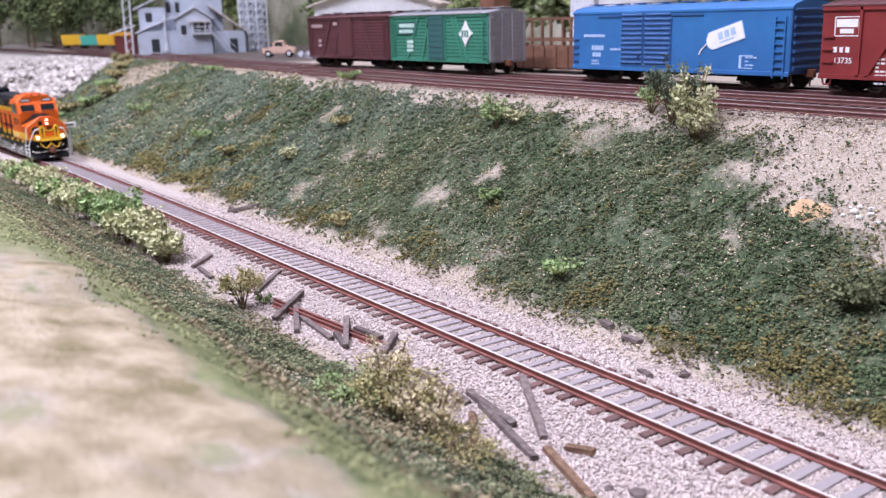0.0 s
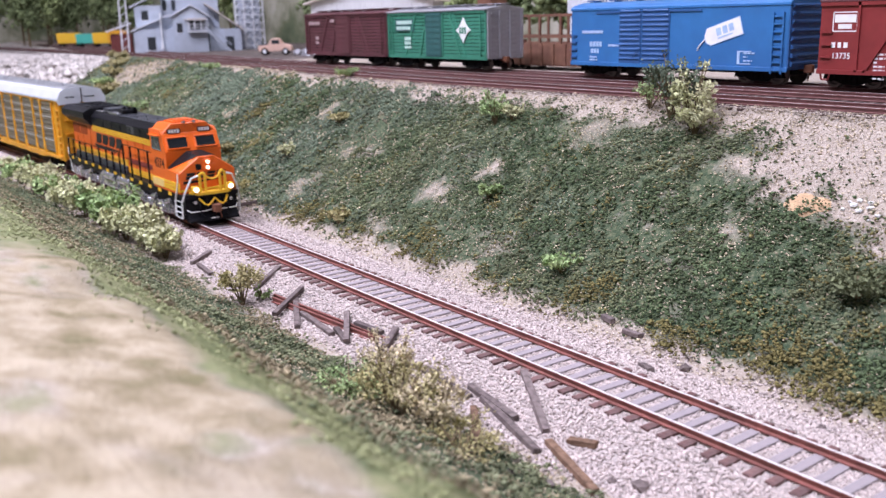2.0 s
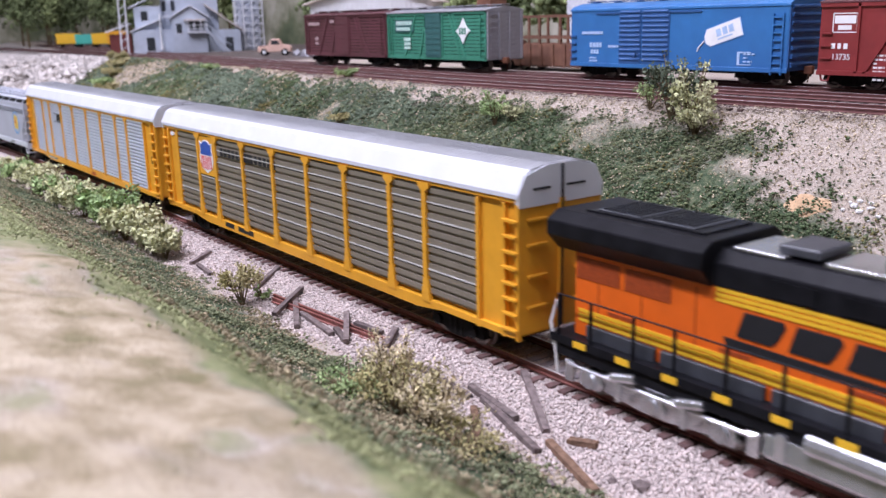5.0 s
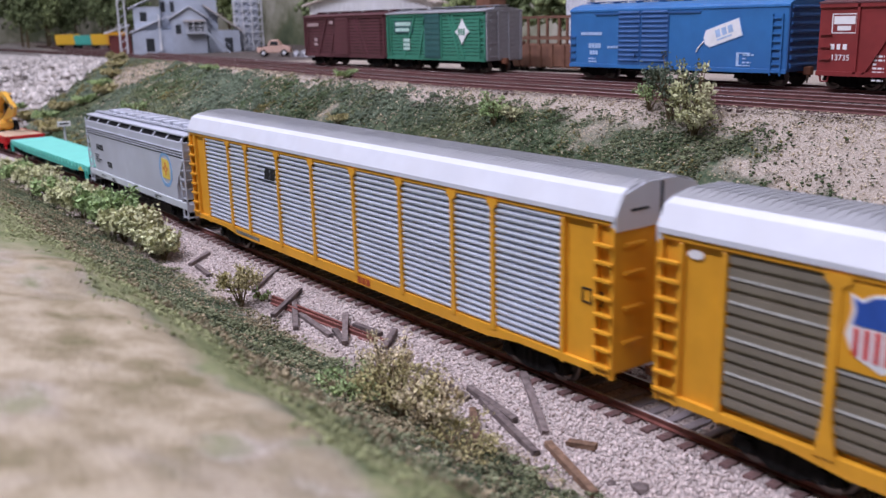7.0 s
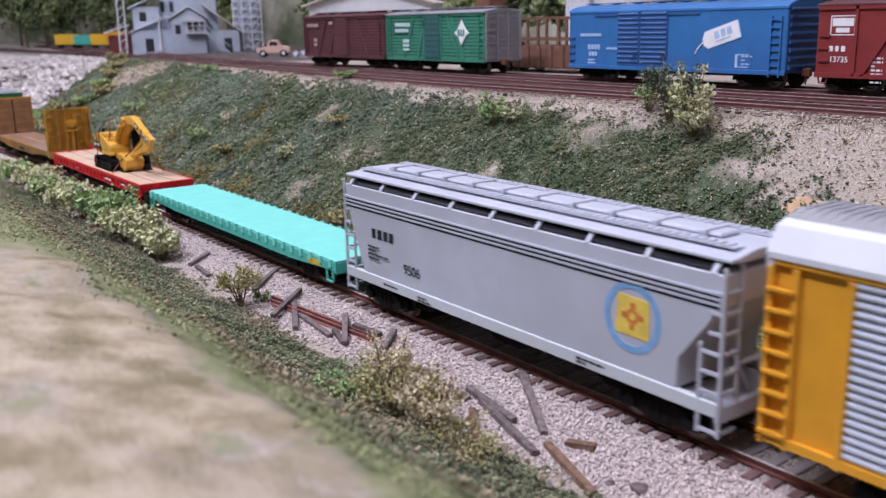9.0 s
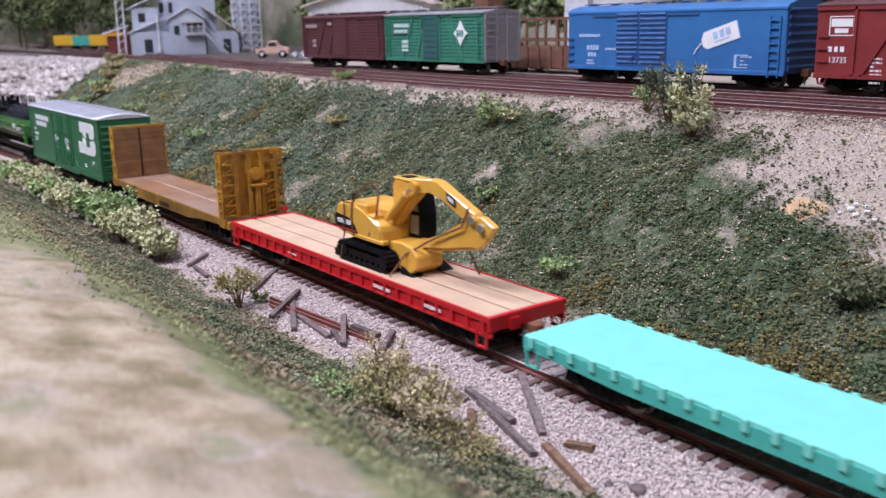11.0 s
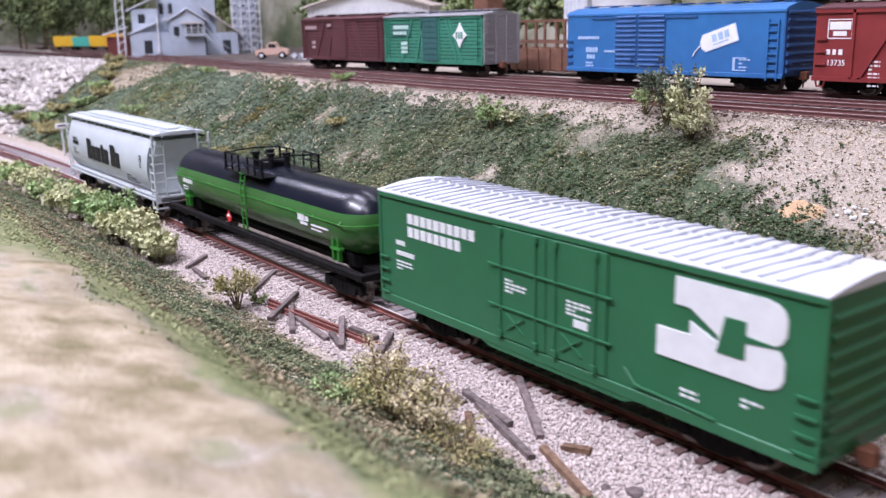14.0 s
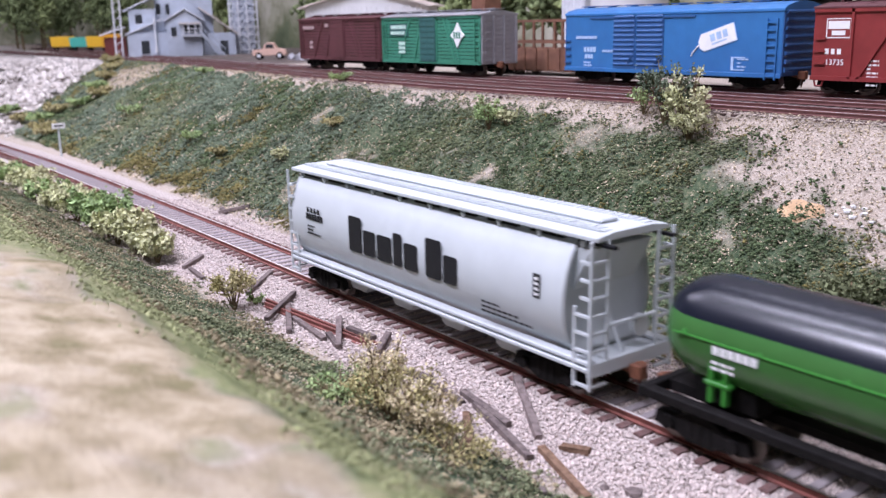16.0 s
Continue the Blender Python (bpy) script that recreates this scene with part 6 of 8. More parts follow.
    o = [(46.8, 23.6), (73.4, 23.6), (75.6, 24.2), (77.2, 25.4), (78, 27.2), (78, 31.4), (77, 33.4), (75.4, 34.6), (77, 35.8), (78, 37.8), (78, 41.8), (77.2, 43.8), (75.6, 45.0), (73.4, 45.6), (51.4, 45.6), (51.4, 38.4), (55.5, 38.4), (62.5, 33.4), (62.5, 31.6), (55.5, 35.0), (55.5, 31.4), (46.8, 31.4)]
    part("emblem", prism(B(), [(45.9 + 1.19 * (a - 46.8), b + 1.2) for a, b in o], -W + 0.0, -W + 0.5, "y"), M_WHITE, t, "large white angular emblem")
    o = [(62.4, 29.2), (69.2, 29.2), (69.2, 33.6), (76, 34.3), (76, 34.9), (69.2, 35.4), (69.2, 38.8), (64.2, 38.8)]
    part("emblem_cutout", prism(B(), [(45.9 + 1.19 * (a - 46.8), b + 1.2) for a, b in o], -W - 0.15, -W + 0.2, "y"), M_GREEN, t)
    slide(t, ("plug_door", "side_lettering", "small_lettering", "emblem", "emblem_cutout"), -3.5)


def tank_car():
    t, h = car_thing("tank_car", "green tank car with a black top and walkway platform", "tank car", -1709, -1502)
    prof = [(-101, 3), (-100, 8), (-97.5, 12), (-94, 14.6), (-90, 16.2), (-85, 16.9), (-20, 17.0), (30, 17.0), (91, 16.9), (96, 16.2), (100, 14.6), (103.5, 12), (106, 8), (107, 3)]
    prof = [(0.955 * (x - 3), 0.87 * r) for x, r in prof]
    seg = 40
    bm = B()
    rings = []
    for x, r in prof:
        rings.append([bm.verts.new((x, r * math.cos(2 * math.pi * (i + 0.5) / seg), 29.6 + r * math.sin(2 * math.pi * (i + 0.5) / seg))) for i in range(seg)])
    for a, b in zip(rings, rings[1:]):
        for i in range(seg):
            bm.faces.new((a[i], a[(i + 1) % seg], b[(i + 1) % seg], b[i]))
    bm.faces.new(rings[0][::-1])
    bm.faces.new(rings[-1])
    part("tank", bm, M_TANK, t, "green tank shell with a black upper half", smooth=True)
    bm = B()
    for s in (-1, 1):
        box(bm, -h, h, min(s * 12.5, s * 16), max(s * 12.5, s * 16), 10.6, 13.2, bev=0.25)
    for e in (-1, 1):
        box(bm, min(e * h, e * (h - 3)), max(e * h, e * (h - 3)), -16, 16, 10.4, 13.4, bev=0.25)
        box(bm, min(e * h, e * (h - 26)), max(e * h, e * (h - 26)), -6, 6, 10, 13)
    box(bm, -h + 20, h - 20, -4, 4, 10.4, 12.8)
    part("running_board", bm, M_DARK, t)
    for e in (-1, 1):
        x = e * 80
        for y in (-12.8, 12.8):
            for dx in (-2.6, 1.6):
                part("saddle", prism(B(), [(x + dx - 0.2, 14.5), (x + dx + 1.2, 14.5), (x + dx + 1.2, 25), (x + dx - 0.2, 25)], y - 1.0, y + 1.0, "y", bev=0.2), M_TGREEN, t, "green tank anchor bracket")
            part("saddle", box(B(), x - 3.6, x + 3.8, y - 1.3, y + 1.3, 19.2, 20.4, bev=0.2), M_TGREEN, t)
        part("saddle_base", prism(B(), [(-9.5, 12.8), (-10.5, 19), (-7, 17.2), (0, 15.8), (7, 17.2), (10.5, 19), (9.5, 12.8)], x - 9, x + 9), M_DARK, t)
        coupler_part(t, e * (h - 3), e)
        truck_part(t, e * (h - 19))
        part("hose_bundle", bars(B(), [(e * (h - 1), 8, 13), (e * (h - 1), 8, 19), (e * (h - 1), 8, 22.5)], 0.9, 6), M_REDINK, t, "red brake stand at the car end")
        part("brake_wheel", lathe(B(), [(e * (h - 0.4), 3.0), (e * (h + 0.4), 3.0)], "x", 14, (0, 8, 22.5)), M_DARK, t)
    bm = B()
    for s in (-1, 1):
        bars(bm, [(-90, s * 14.9, 31), (91, s * 14.9, 31)], 0.3)
        for k in range(9):
            x = -87 + 22 * k
            rod(bm, (x, s * 13.6, 32), (x, s * 15.2, 31), 0.5, 5)
    bars(bm, [(91, -14.9, 31), (96, -12.4, 31), (99.3, -7.5, 31), (100.6, 0, 31), (99.3, 7.5, 31), (96, 12.4, 31), (91, 14.9, 31)], 0.3)
    part("handrail", bm, M_TGREEN, t)
    # platform with railing round the dome
    part("platform", box(B(), -20, 22, -15.6, 15.6, 41.4, 42), M_BLACK, t, "black walkway platform")
    bm = B()
    for s in (-1, 1):
        for z in (46.3, 49.8):
            bars(bm, [(-19, s * 14.8, z), (-4, s * 14.8, z)], 0.42)
            bars(bm, [(6, s * 14.8, z), (21, s * 14.8, z)], 0.42)
        for x in (-19, -11.5, -4, 6, 13.5, 21):
            rod(bm, (x, s * 14.8, 41.8), (x, s * 14.8, 50.2), 0.75 if x in (-19, 21) else 0.5, 6)
        bars(bm, [(-19, s * 14.8, 49.8), (-19, s * 6, 50.4), (-19, 0, 50.6)], 0.4)
        bars(bm, [(21, s * 14.8, 49.8), (21, s * 6, 50.4), (21, 0, 50.6)], 0.4)
    part("platform_railing", bm, M_BLACK, t)
    bm = lathe(B(), [(41.8, 6.5), (46.3, 6.5), (47.3, 5.8), (47.8, 2)], "z", 20, (2, 0, 0))
    for x, y in ((-6, 3), (9, -4), (12, 3), (-3, -6)):
        lathe(bm, [(41.8, 1.5), (49.3, 1.5), (49.4, 2.1), (51, 2.1)], "z", 10, (x, y, 0))
    part("dome", bm, M_BLACK, t)
    for s in (-1, 1):
        bm = B()
        for x in (-1.8, 2.6):
            bars(bm, [(x, s * 14.8, 41.8), (x, s * 15.8, 36), (x, s * 15.8, 27), (x, s * 15.4, 14)], 0.42)
        for k in range(8):
            rod(bm, (-1.8, s * 15.8, 16.5 + 3.6 * k), (2.6, s * 15.8, 16.5 + 3.6 * k), 0.32, 5)
        part("ladder", bm, M_TGREEN, t, "green side ladder")
    bm = prism(B(), [(-20, 18), (-17, 21), (-14, 18), (-17, 15)], -16.4, -16.0, "y")
    part("placard", bm, M_REDINK, t)
    part("placard", prism(B(), [(-18.6, 18.2), (-17, 19.8), (-15.4, 18.2)], -16.6, -16.4, "y"), M_WHITE, t)
    bm = rod(B(), (-17, -15.6, 13), (-17, -15.6, 15.4), 0.3, 5)
    part("placard_post", bm, M_DARK, t)
    marks(t, "side_lettering", [(54, 60, 27.9, 31.2), (56, 62.5, 26.4, 27.6), (60.6, 63.4, 28.2, 30.4), (66, 80, 27.0, 27.8)] + small_print(66, 25.4, 14, 1) + word(-78, 28, 2.2, [0.8] * 6, 0.2) + small_print(-78, 25.6, 14, 2), -14.95, M_WHITE)
    slide(t, ("tank", "handrail", "platform", "platform_railing", "dome", "ladder", "placard", "placard_post", "side_lettering"), -3.0)


mint_flatcar()
RED = red_flatcar()
excavator(RED)
bulkhead_flatcar()
green_boxcar()
tank_car()
round_hopper()


# ---- the yard: parked cars ----
M_BROWN = mat("oxide_brown_paint", (0.115, 0.038, 0.045), 0.6, 0, 0.12, 200, 0.1, dirt=(0.07, 0.03, 0.028), dirt_amount=0.5, dscale=50)
M_STOCKG = mat("stock_car_green", (0.05, 0.235, 0.155), 0.5, 0, 0.1, 200, 0.08, dirt=(0.04, 0.17, 0.1), dirt_amount=0.4, dscale=50)
M_DOORG = mat("dark_teal_door", (0.035, 0.115, 0.11), 0.55, 0, 0.1)
M_SILV2 = mat("dull_silver_paint", (0.40, 0.40, 0.43), 0.45, 0.35, 0.1, 200, 0.1, dirt=(0.28, 0.28, 0.3), dirt_amount=0.5, dscale=60)
M_BLUE = mat("blue_paint", (0.036, 0.165, 0.41), 0.42, 0, 0.06, 150, 0.05, dirt=(0.03, 0.11, 0.31), dirt_amount=0.5, dscale=40)
M_BLUED = mat("dark_blue_paint", (0.03, 0.10, 0.27), 0.5, 0, 0.1)
M_CSRED = mat("freight_red_paint", (0.23, 0.03, 0.03), 0.5, 0, 0.1, 150, 0.08, dirt=(0.18, 0.025, 0.024), dirt_amount=0.5, dscale=50)
M_GOND = mat("rusty_gondola", (0.20, 0.095, 0.06), 0.8, 0, 0.25, 150, 0.2, dirt=(0.12, 0.05, 0.035), dirt_amount=0.6, dscale=60)
M_PALEBLUE = mat("pale_blue_decal", (0.40, 0.55, 0.78), 0.5)
# Near-black colour for the shade seen between stock car slats.
M_SLOT = mat("slat_gap_shade", (0.02, 0.022, 0.022), 0.9)
YARD_Z = 70.5


def yard_car(name, label, x0, x1, category="boxcar"):
    return thing(name, label, category, (x0 + x1) / 2, 252, YARD_Z, group="cars parked in the yard"), (x1 - x0) / 2


def running_gear(t, h, inset=20):
    for e in (-1, 1):
        coupler_part(t, e * (h - 4), e, 8.0)
        truck_part(t, e * (h - inset))
    part("underframe", box(B(), -h + 5, h - 5, -5, 5, 5, 7), M_DARK, t)


def gable_roof(t, h, z, m, rise=3.0, walk=None):
    bm = prism(B(), [(-18.6, z - 0.4), (-18.6, z + 0.5), (0, z + rise), (18.6, z + 0.5), (18.6, z - 0.4)], -h - 0.6, h + 0.6, bev=0.15)
    top = part("roof", bm, m, t)
    n = 12
    rib = part("roof_rib", prism(B(), [(-18.7, z + 0.4), (0, z + rise), (18.7, z + 0.4), (0, z + rise + 0.5)], -0.4, 0.4), m, top, at=(-h, 0, 0))
    for k in range(1, n + 1):
        repeat(rib, top, -h + k * 2 * h / n, 0, 0)
    bm = B()
    for y in (-3, 0, 3):
        box(bm, -h - 1.5, h + 1.5, y - 1.3, y + 1.3, z + rise + 0.8, z + rise + 1.3)
    for k in range(7):
        box(bm, -h + 6 + k * (2 * h - 12) / 6 - 0.6, -h + 6 + k * (2 * h - 12) / 6 + 0.6, -4, 4, z + rise - 0.6, z + rise + 0.9)
    part("roof_walk", bm, walk or m, t)


def side_ladder(t, x, s, W, z0, z1, m, n=7):
    bm = ladder(B(), x, s * (W + 0.5), z0, z1, 6, n)
    for e in (-3, 3):
        box(bm, x + e - 0.4, x + e + 0.4, min(s * W, s * (W + 0.9)), max(s * W, s * (W + 0.9)), z0, z1)
    part("ladder", bm, m, t)


def stock_car(label, x0, x1, paint, door, end_paint, marks_at):
    t, h = yard_car("stock_car", label, x0, x1)
    W, zb, zt = 17.0, 9.2, 43.5
    # Added near-black core, so the slat gaps show painted shade.
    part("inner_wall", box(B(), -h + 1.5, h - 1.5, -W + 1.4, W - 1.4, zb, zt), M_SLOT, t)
    n = 13
    for s in (-1, 1):
        for k in range(n):
            z = zb + 0.6 + k * (zt - zb) / n
            part("slat", box(B(), -h + 0.5, h - 0.5, min(s * (W - 1), s * W), max(s * (W - 1), s * W), z, z + 2.15), paint, t)
        bm = B()
        y0, y1 = (W - 0.2, W + 0.8) if s > 0 else (-W - 0.8, -W + 0.2)
        for xa, za, xb, zb2 in ((-h * 0.62, zb, -h * 0.36, zt), (-h * 0.3, zb, -h * 0.14, zt), (h * 0.62, zb, h * 0.36, zt), (h * 0.3, zt, h * 0.52, zb)):
            prism(bm, [(xa - 0.9, za), (xa + 0.9, za), (xb + 0.9, zb2), (xb - 0.9, zb2)], y0, y1, "y")
        for x in (-h + 1, -h * 0.17, h * 0.17, h - 1):
            box(bm, x - 0.9, x + 0.9, y0, y1, zb, zt)
        box(bm, -h, h, y0, y1, zt - 1.6, zt + 0.4)
        box(bm, -h, h, y0, y1, zb - 1, zb + 1.2)
        part("brace", bm, paint, t)
        bm = box(B(), -h * 0.15, h * 0.16, min(s * W, s * (W + 1.3)), max(s * W, s * (W + 1.3)), zb + 0.4, zt - 1.2, bev=0.2)
        leaf = part("sliding_door", bm, door, t)
        board = part("board", box(B(), -h * 0.15, h * 0.16, min(s * (W + 1.3), s * (W + 1.6)), max(s * (W + 1.3), s * (W + 1.6)), 0, 2.4), door, leaf, at=(0, 0, zb + 2))
        for k in range(1, 8):
            repeat(board, leaf, 0, 0, zb + 2 + k * 4.2)
        for e in (-1, 1):
            side_ladder(t, e * (h - 4), s, W, zb + 1, zt - 3, paint)
    for e in (-1, 1):
        bm = box(B(), min(e * (h - 0.8), e * h), max(e * (h - 0.8), e * h), -W, W, zb - 0.6, zt + 0.8)
        prism(bm, [(-W, zt + 0.7), (0, zt + 3.0), (W, zt + 0.7)], min(e * (h - 0.8), e * h), max(e * (h - 0.8), e * h))
        for y in (-W + 0.8, -5, 5, W - 0.8):
            box(bm, min(e * h, e * (h + 1.1)), max(e * h, e * (h + 1.1)), y - 0.8, y + 0.8, zb, zt)
        wall = part("end_wall", bm, end_paint, t)
        board = part("board", box(B(), min(e * h, e * (h + 0.5)), max(e * h, e * (h + 0.5)), -W + 1, W - 1, 0, 1.6), end_paint, wall, at=(0, 0, zb + 1))
        for k in range(1, 11):
            repeat(board, wall, 0, 0, zb + 1 + 3.3 * k)
        part("end_ladder", ladder(B(), e * (h + 1.2), -W + 6, zb, zt, 6, 7, "y"), end_paint, t)
    gable_roof(t, h, zt + 0.6, M_SILV2 if end_paint is M_SILV2 else paint)
    marks_at(t, h, -W - 0.85)
    running_gear(t, h)
    return t


def brown_marks(t, h, y):
    marks(t, "side_lettering", word(-h + 8, 35.4, 3.0, [0.75] * 8, 0.15) + [(-h + 20, -h + 26, 22, 25), (-h + 20, -h + 26, 18, 20.6), (-h * 0.3, -h * 0.2, 37.5, 40)], y, mat("dusty_lettering", (0.42, 0.30, 0.30), 0.7))


def green_marks(t, h, y):
    marks(t, "side_lettering", word(-h + 14, 34.6, 3.0, [0.8] * 8, 0.12) + word(-h + 14, 30.2, 2.6, [0.8] * 8, 0.15) + [(-h + 25, -h + 34, 22, 24.6), (-h + 25, -h + 34, 18.6, 21), (-h + 25, -h + 34, 15.6, 17.6)], y, mat("mint_lettering", (0.50, 0.70, 0.62), 0.6))
    part("herald_panel", box(B(), -h + 12, -h + 38, y + 0.2, y + 0.85, 29, 38.6), M_DOORG, t)
    c, z, r = h * 0.58, 29.5, 8.5
    o = [(c - r, z), (c - r * 0.55, z + r * 0.3), (c - r * 0.3, z + r * 0.62), (c, z + r * 1.1), (c + r * 0.3, z + r * 0.62), (c + r * 0.55, z + r * 0.3), (c + r, z), (c + r * 0.55, z - r * 0.3), (c + r * 0.3, z - r * 0.62), (c, z - r * 1.1), (c - r * 0.3, z - r * 0.62), (c - r * 0.55, z - r * 0.3)]
    part("herald", prism(B(), o, y - 0.15, y + 0.85, "y"), M_WHITE, t, "white diamond herald")
    bm = B()
    for k in range(3):
        box(bm, c - 4.2 + 3 * k, c - 2.2 + 3 * k, y - 0.3, y - 0.1, z - 2.4, z + 2.4)
    part("herald_mark", bm, M_STOCKG, t)


stock_car("oxide brown slatted stock car on the yard track", -800, -660, M_BROWN, M_BROWN, M_BROWN, brown_marks)
stock_car("green slatted stock car with silver roof and dark door", -656, -526, M_STOCKG, M_DOORG, M_SILV2, green_marks)


def blue_boxcar():
    t, h = yard_car("boxcar", "blue double-door boxcar with a white luggage tag emblem", -439, -280)
    W, zb, zt = 17.6, 8.0, 41.5
    part("body", box(B(), -h + 0.6, h - 0.6, -W + 0.2, W - 0.2, zb, zt, bev=0.3), M_BLUE, t)
    for s in (-1, 1):
        ya, yb = (W - 0.3, W + 0.5) if s > 0 else (-W - 0.5, -W + 0.3)
        part("side_sill", box(B(), -h, h, ya, yb, zb - 1, zb + 1.4, bev=0.2), M_BLUE, t)
        for x0, x1 in ((-h * 0.47, -h * 0.25), (-h * 0.24, h * 0.02)):
            bm = box(B(), x0, x1, ya, yb, zb + 1.2, zt - 2.6, bev=0.2)
            rib = prism(B(), [(s * (W + 0.4), 0), (s * (W + 1.1), 0.7), (s * (W + 1.1), 1.2), (s * (W + 0.4), 2.0)], x0 + 0.8, x1 - 0.8)
            rod(bm, (x1 - 5, s * (W + 1.3), zb + 5), (x1 - 2, s * (W + 1.3), zb + 9), 0.4, 5)
            door = part("door", bm, M_BLUED, t, "ribbed dark blue sliding door")
            rib = part("rib", rib, M_BLUED, door, at=(0, 0, zb + 3))
            for k in range(1, 11):
                repeat(rib, door, 0, 0, zb + 3 + 2.8 * k)
        part("door_track", box(B(), -h * 0.72, h * 0.3, ya, yb + (0.4 if s > 0 else 0), zt - 2.4, zt - 1.4), M_BLUED, t)
        side_ladder(t, h - 6.5, s, W, zb - 2, zt - 4, M_BLUE, 8)
        bm = ladder(B(), -h + 3, s * (W + 0.4), zb + 2, zb + 20, 5, 4)
        part("grab_iron", bm, M_BLUED, t)
    for e in (-1, 1):
        bm = box(B(), min(e * (h - 0.7), e * (h - 0.1)), max(e * (h - 0.7), e * (h - 0.1)), -W + 0.5, W - 0.5, zb, zt + 1)
        wall = part("end_wall", bm, M_BLUED, t, "ribbed dark blue steel end")
        rib = part("rib", prism(B(), [(e * (h - 0.2), 0), (e * (h + 1.0), 1.0), (e * (h + 1.0), 1.6), (e * (h - 0.2), 2.8)], -W + 2, W - 2, "y"), M_BLUED, wall, at=(0, 0, zb + 2))
        for k in range(1, 8):
            repeat(rib, wall, 0, 0, zb + 2 + 4.2 * k)
        part("end_ladder", ladder(B(), e * (h + 1.0), -W + 4, zb, zt - 2, 5, 7, "y"), M_BLUED, t)
    o = [(-W - 0.3, zt - 0.5), (-W - 0.2, zt + 1.0), (-15, zt + 2.6), (-8, zt + 4.2), (0, zt + 4.8), (8, zt + 4.2), (15, zt + 2.6), (W + 0.2, zt + 1.0), (W + 0.3, zt - 0.5)]
    part("roof", prism(B(), o, -h - 0.2, h + 0.2, bev=0.2), M_BLUE, t)
    bm = B()
    for k in range(9):
        x = -h + 6 + k * (2 * h - 12) / 8
        box(bm, x - 6, x + 6, -3, 3, zt + 5.2, zt + 5.8)
        box(bm, x - 0.7, x + 0.7, -3, 3, zt + 4.2, zt + 5.3)
    part("roof_walk", bm, M_BLUED, t)
    y = -W - 0.12
    c, z = h * 0.5, 27.5
    a = math.radians(17)

    def turn(px, pz):
        return (c + px * math.cos(a) - pz * math.sin(a), z + px * math.sin(a) + pz * math.cos(a))
    part("tag_emblem", prism(B(), [turn(*p) for p in ((-11, -4.5), (-13.5, -2), (-13.5, 2), (-11, 5.5), (11.5, 5.5), (11.5, -4.5))], y, y + 0.6, "y"), M_PALEBLUE, t, "white luggage tag emblem")
    part("tag_emblem", prism(B(), [turn(*p) for p in ((-10.6, -4.1), (-13.1, -1.8), (-13.1, 1.8), (-10.6, 5.1), (11.1, 5.1), (11.1, -4.1))], y - 0.1, y, "y"), M_WHITE, t)
    bm = B()
    for k in range(3):
        prism(bm, [turn(-5 + 4.2 * k + px, pz) for px, pz in ((0, -0.6), (3, -0.6), (3, 3.4), (0, 3.4))], y - 0.2, y - 0.1, "y")
    prism(bm, [turn(px, pz) for px, pz in ((-5, -2.4), (5, -2.4), (5, -1.6), (-5, -1.6))], y - 0.2, y - 0.1, "y")
    part("tag_mark", bm, M_PALEBLUE, t)
    part("tag_string", bars(B(), [(c - 13, y, z - 4), (c - 17, y, z - 8), (c - 18, y, z - 10)], 0.4), M_WHITE, t)
    marks(t, "side_lettering", word(-h + 10, 27, 1.8, [0.7] * 12, 0.15) + word(-h + 17, 19, 3.0, [0.7] * 4, 0.2) + word(-h + 18, 15, 2.6, [0.7] * 3, 0.25) + small_print(-h + 17, 12, 8, 3, 1.8, 1.0) + word(-h + 33, 19, 1.4, [0.7] * 14, 0.3)
          + [(h * 0.61, h * 0.72, 17, 17.6), (h * 0.61, h * 0.72, 10.5, 11), (h * 0.61, h * 0.63, 11, 17)] + small_print(h * 0.66, 16, 8, 3, 2.0, 0.8), y + 0.3, M_PALEBLUE, depth=0.3)
    running_gear(t, h)


blue_boxcar()


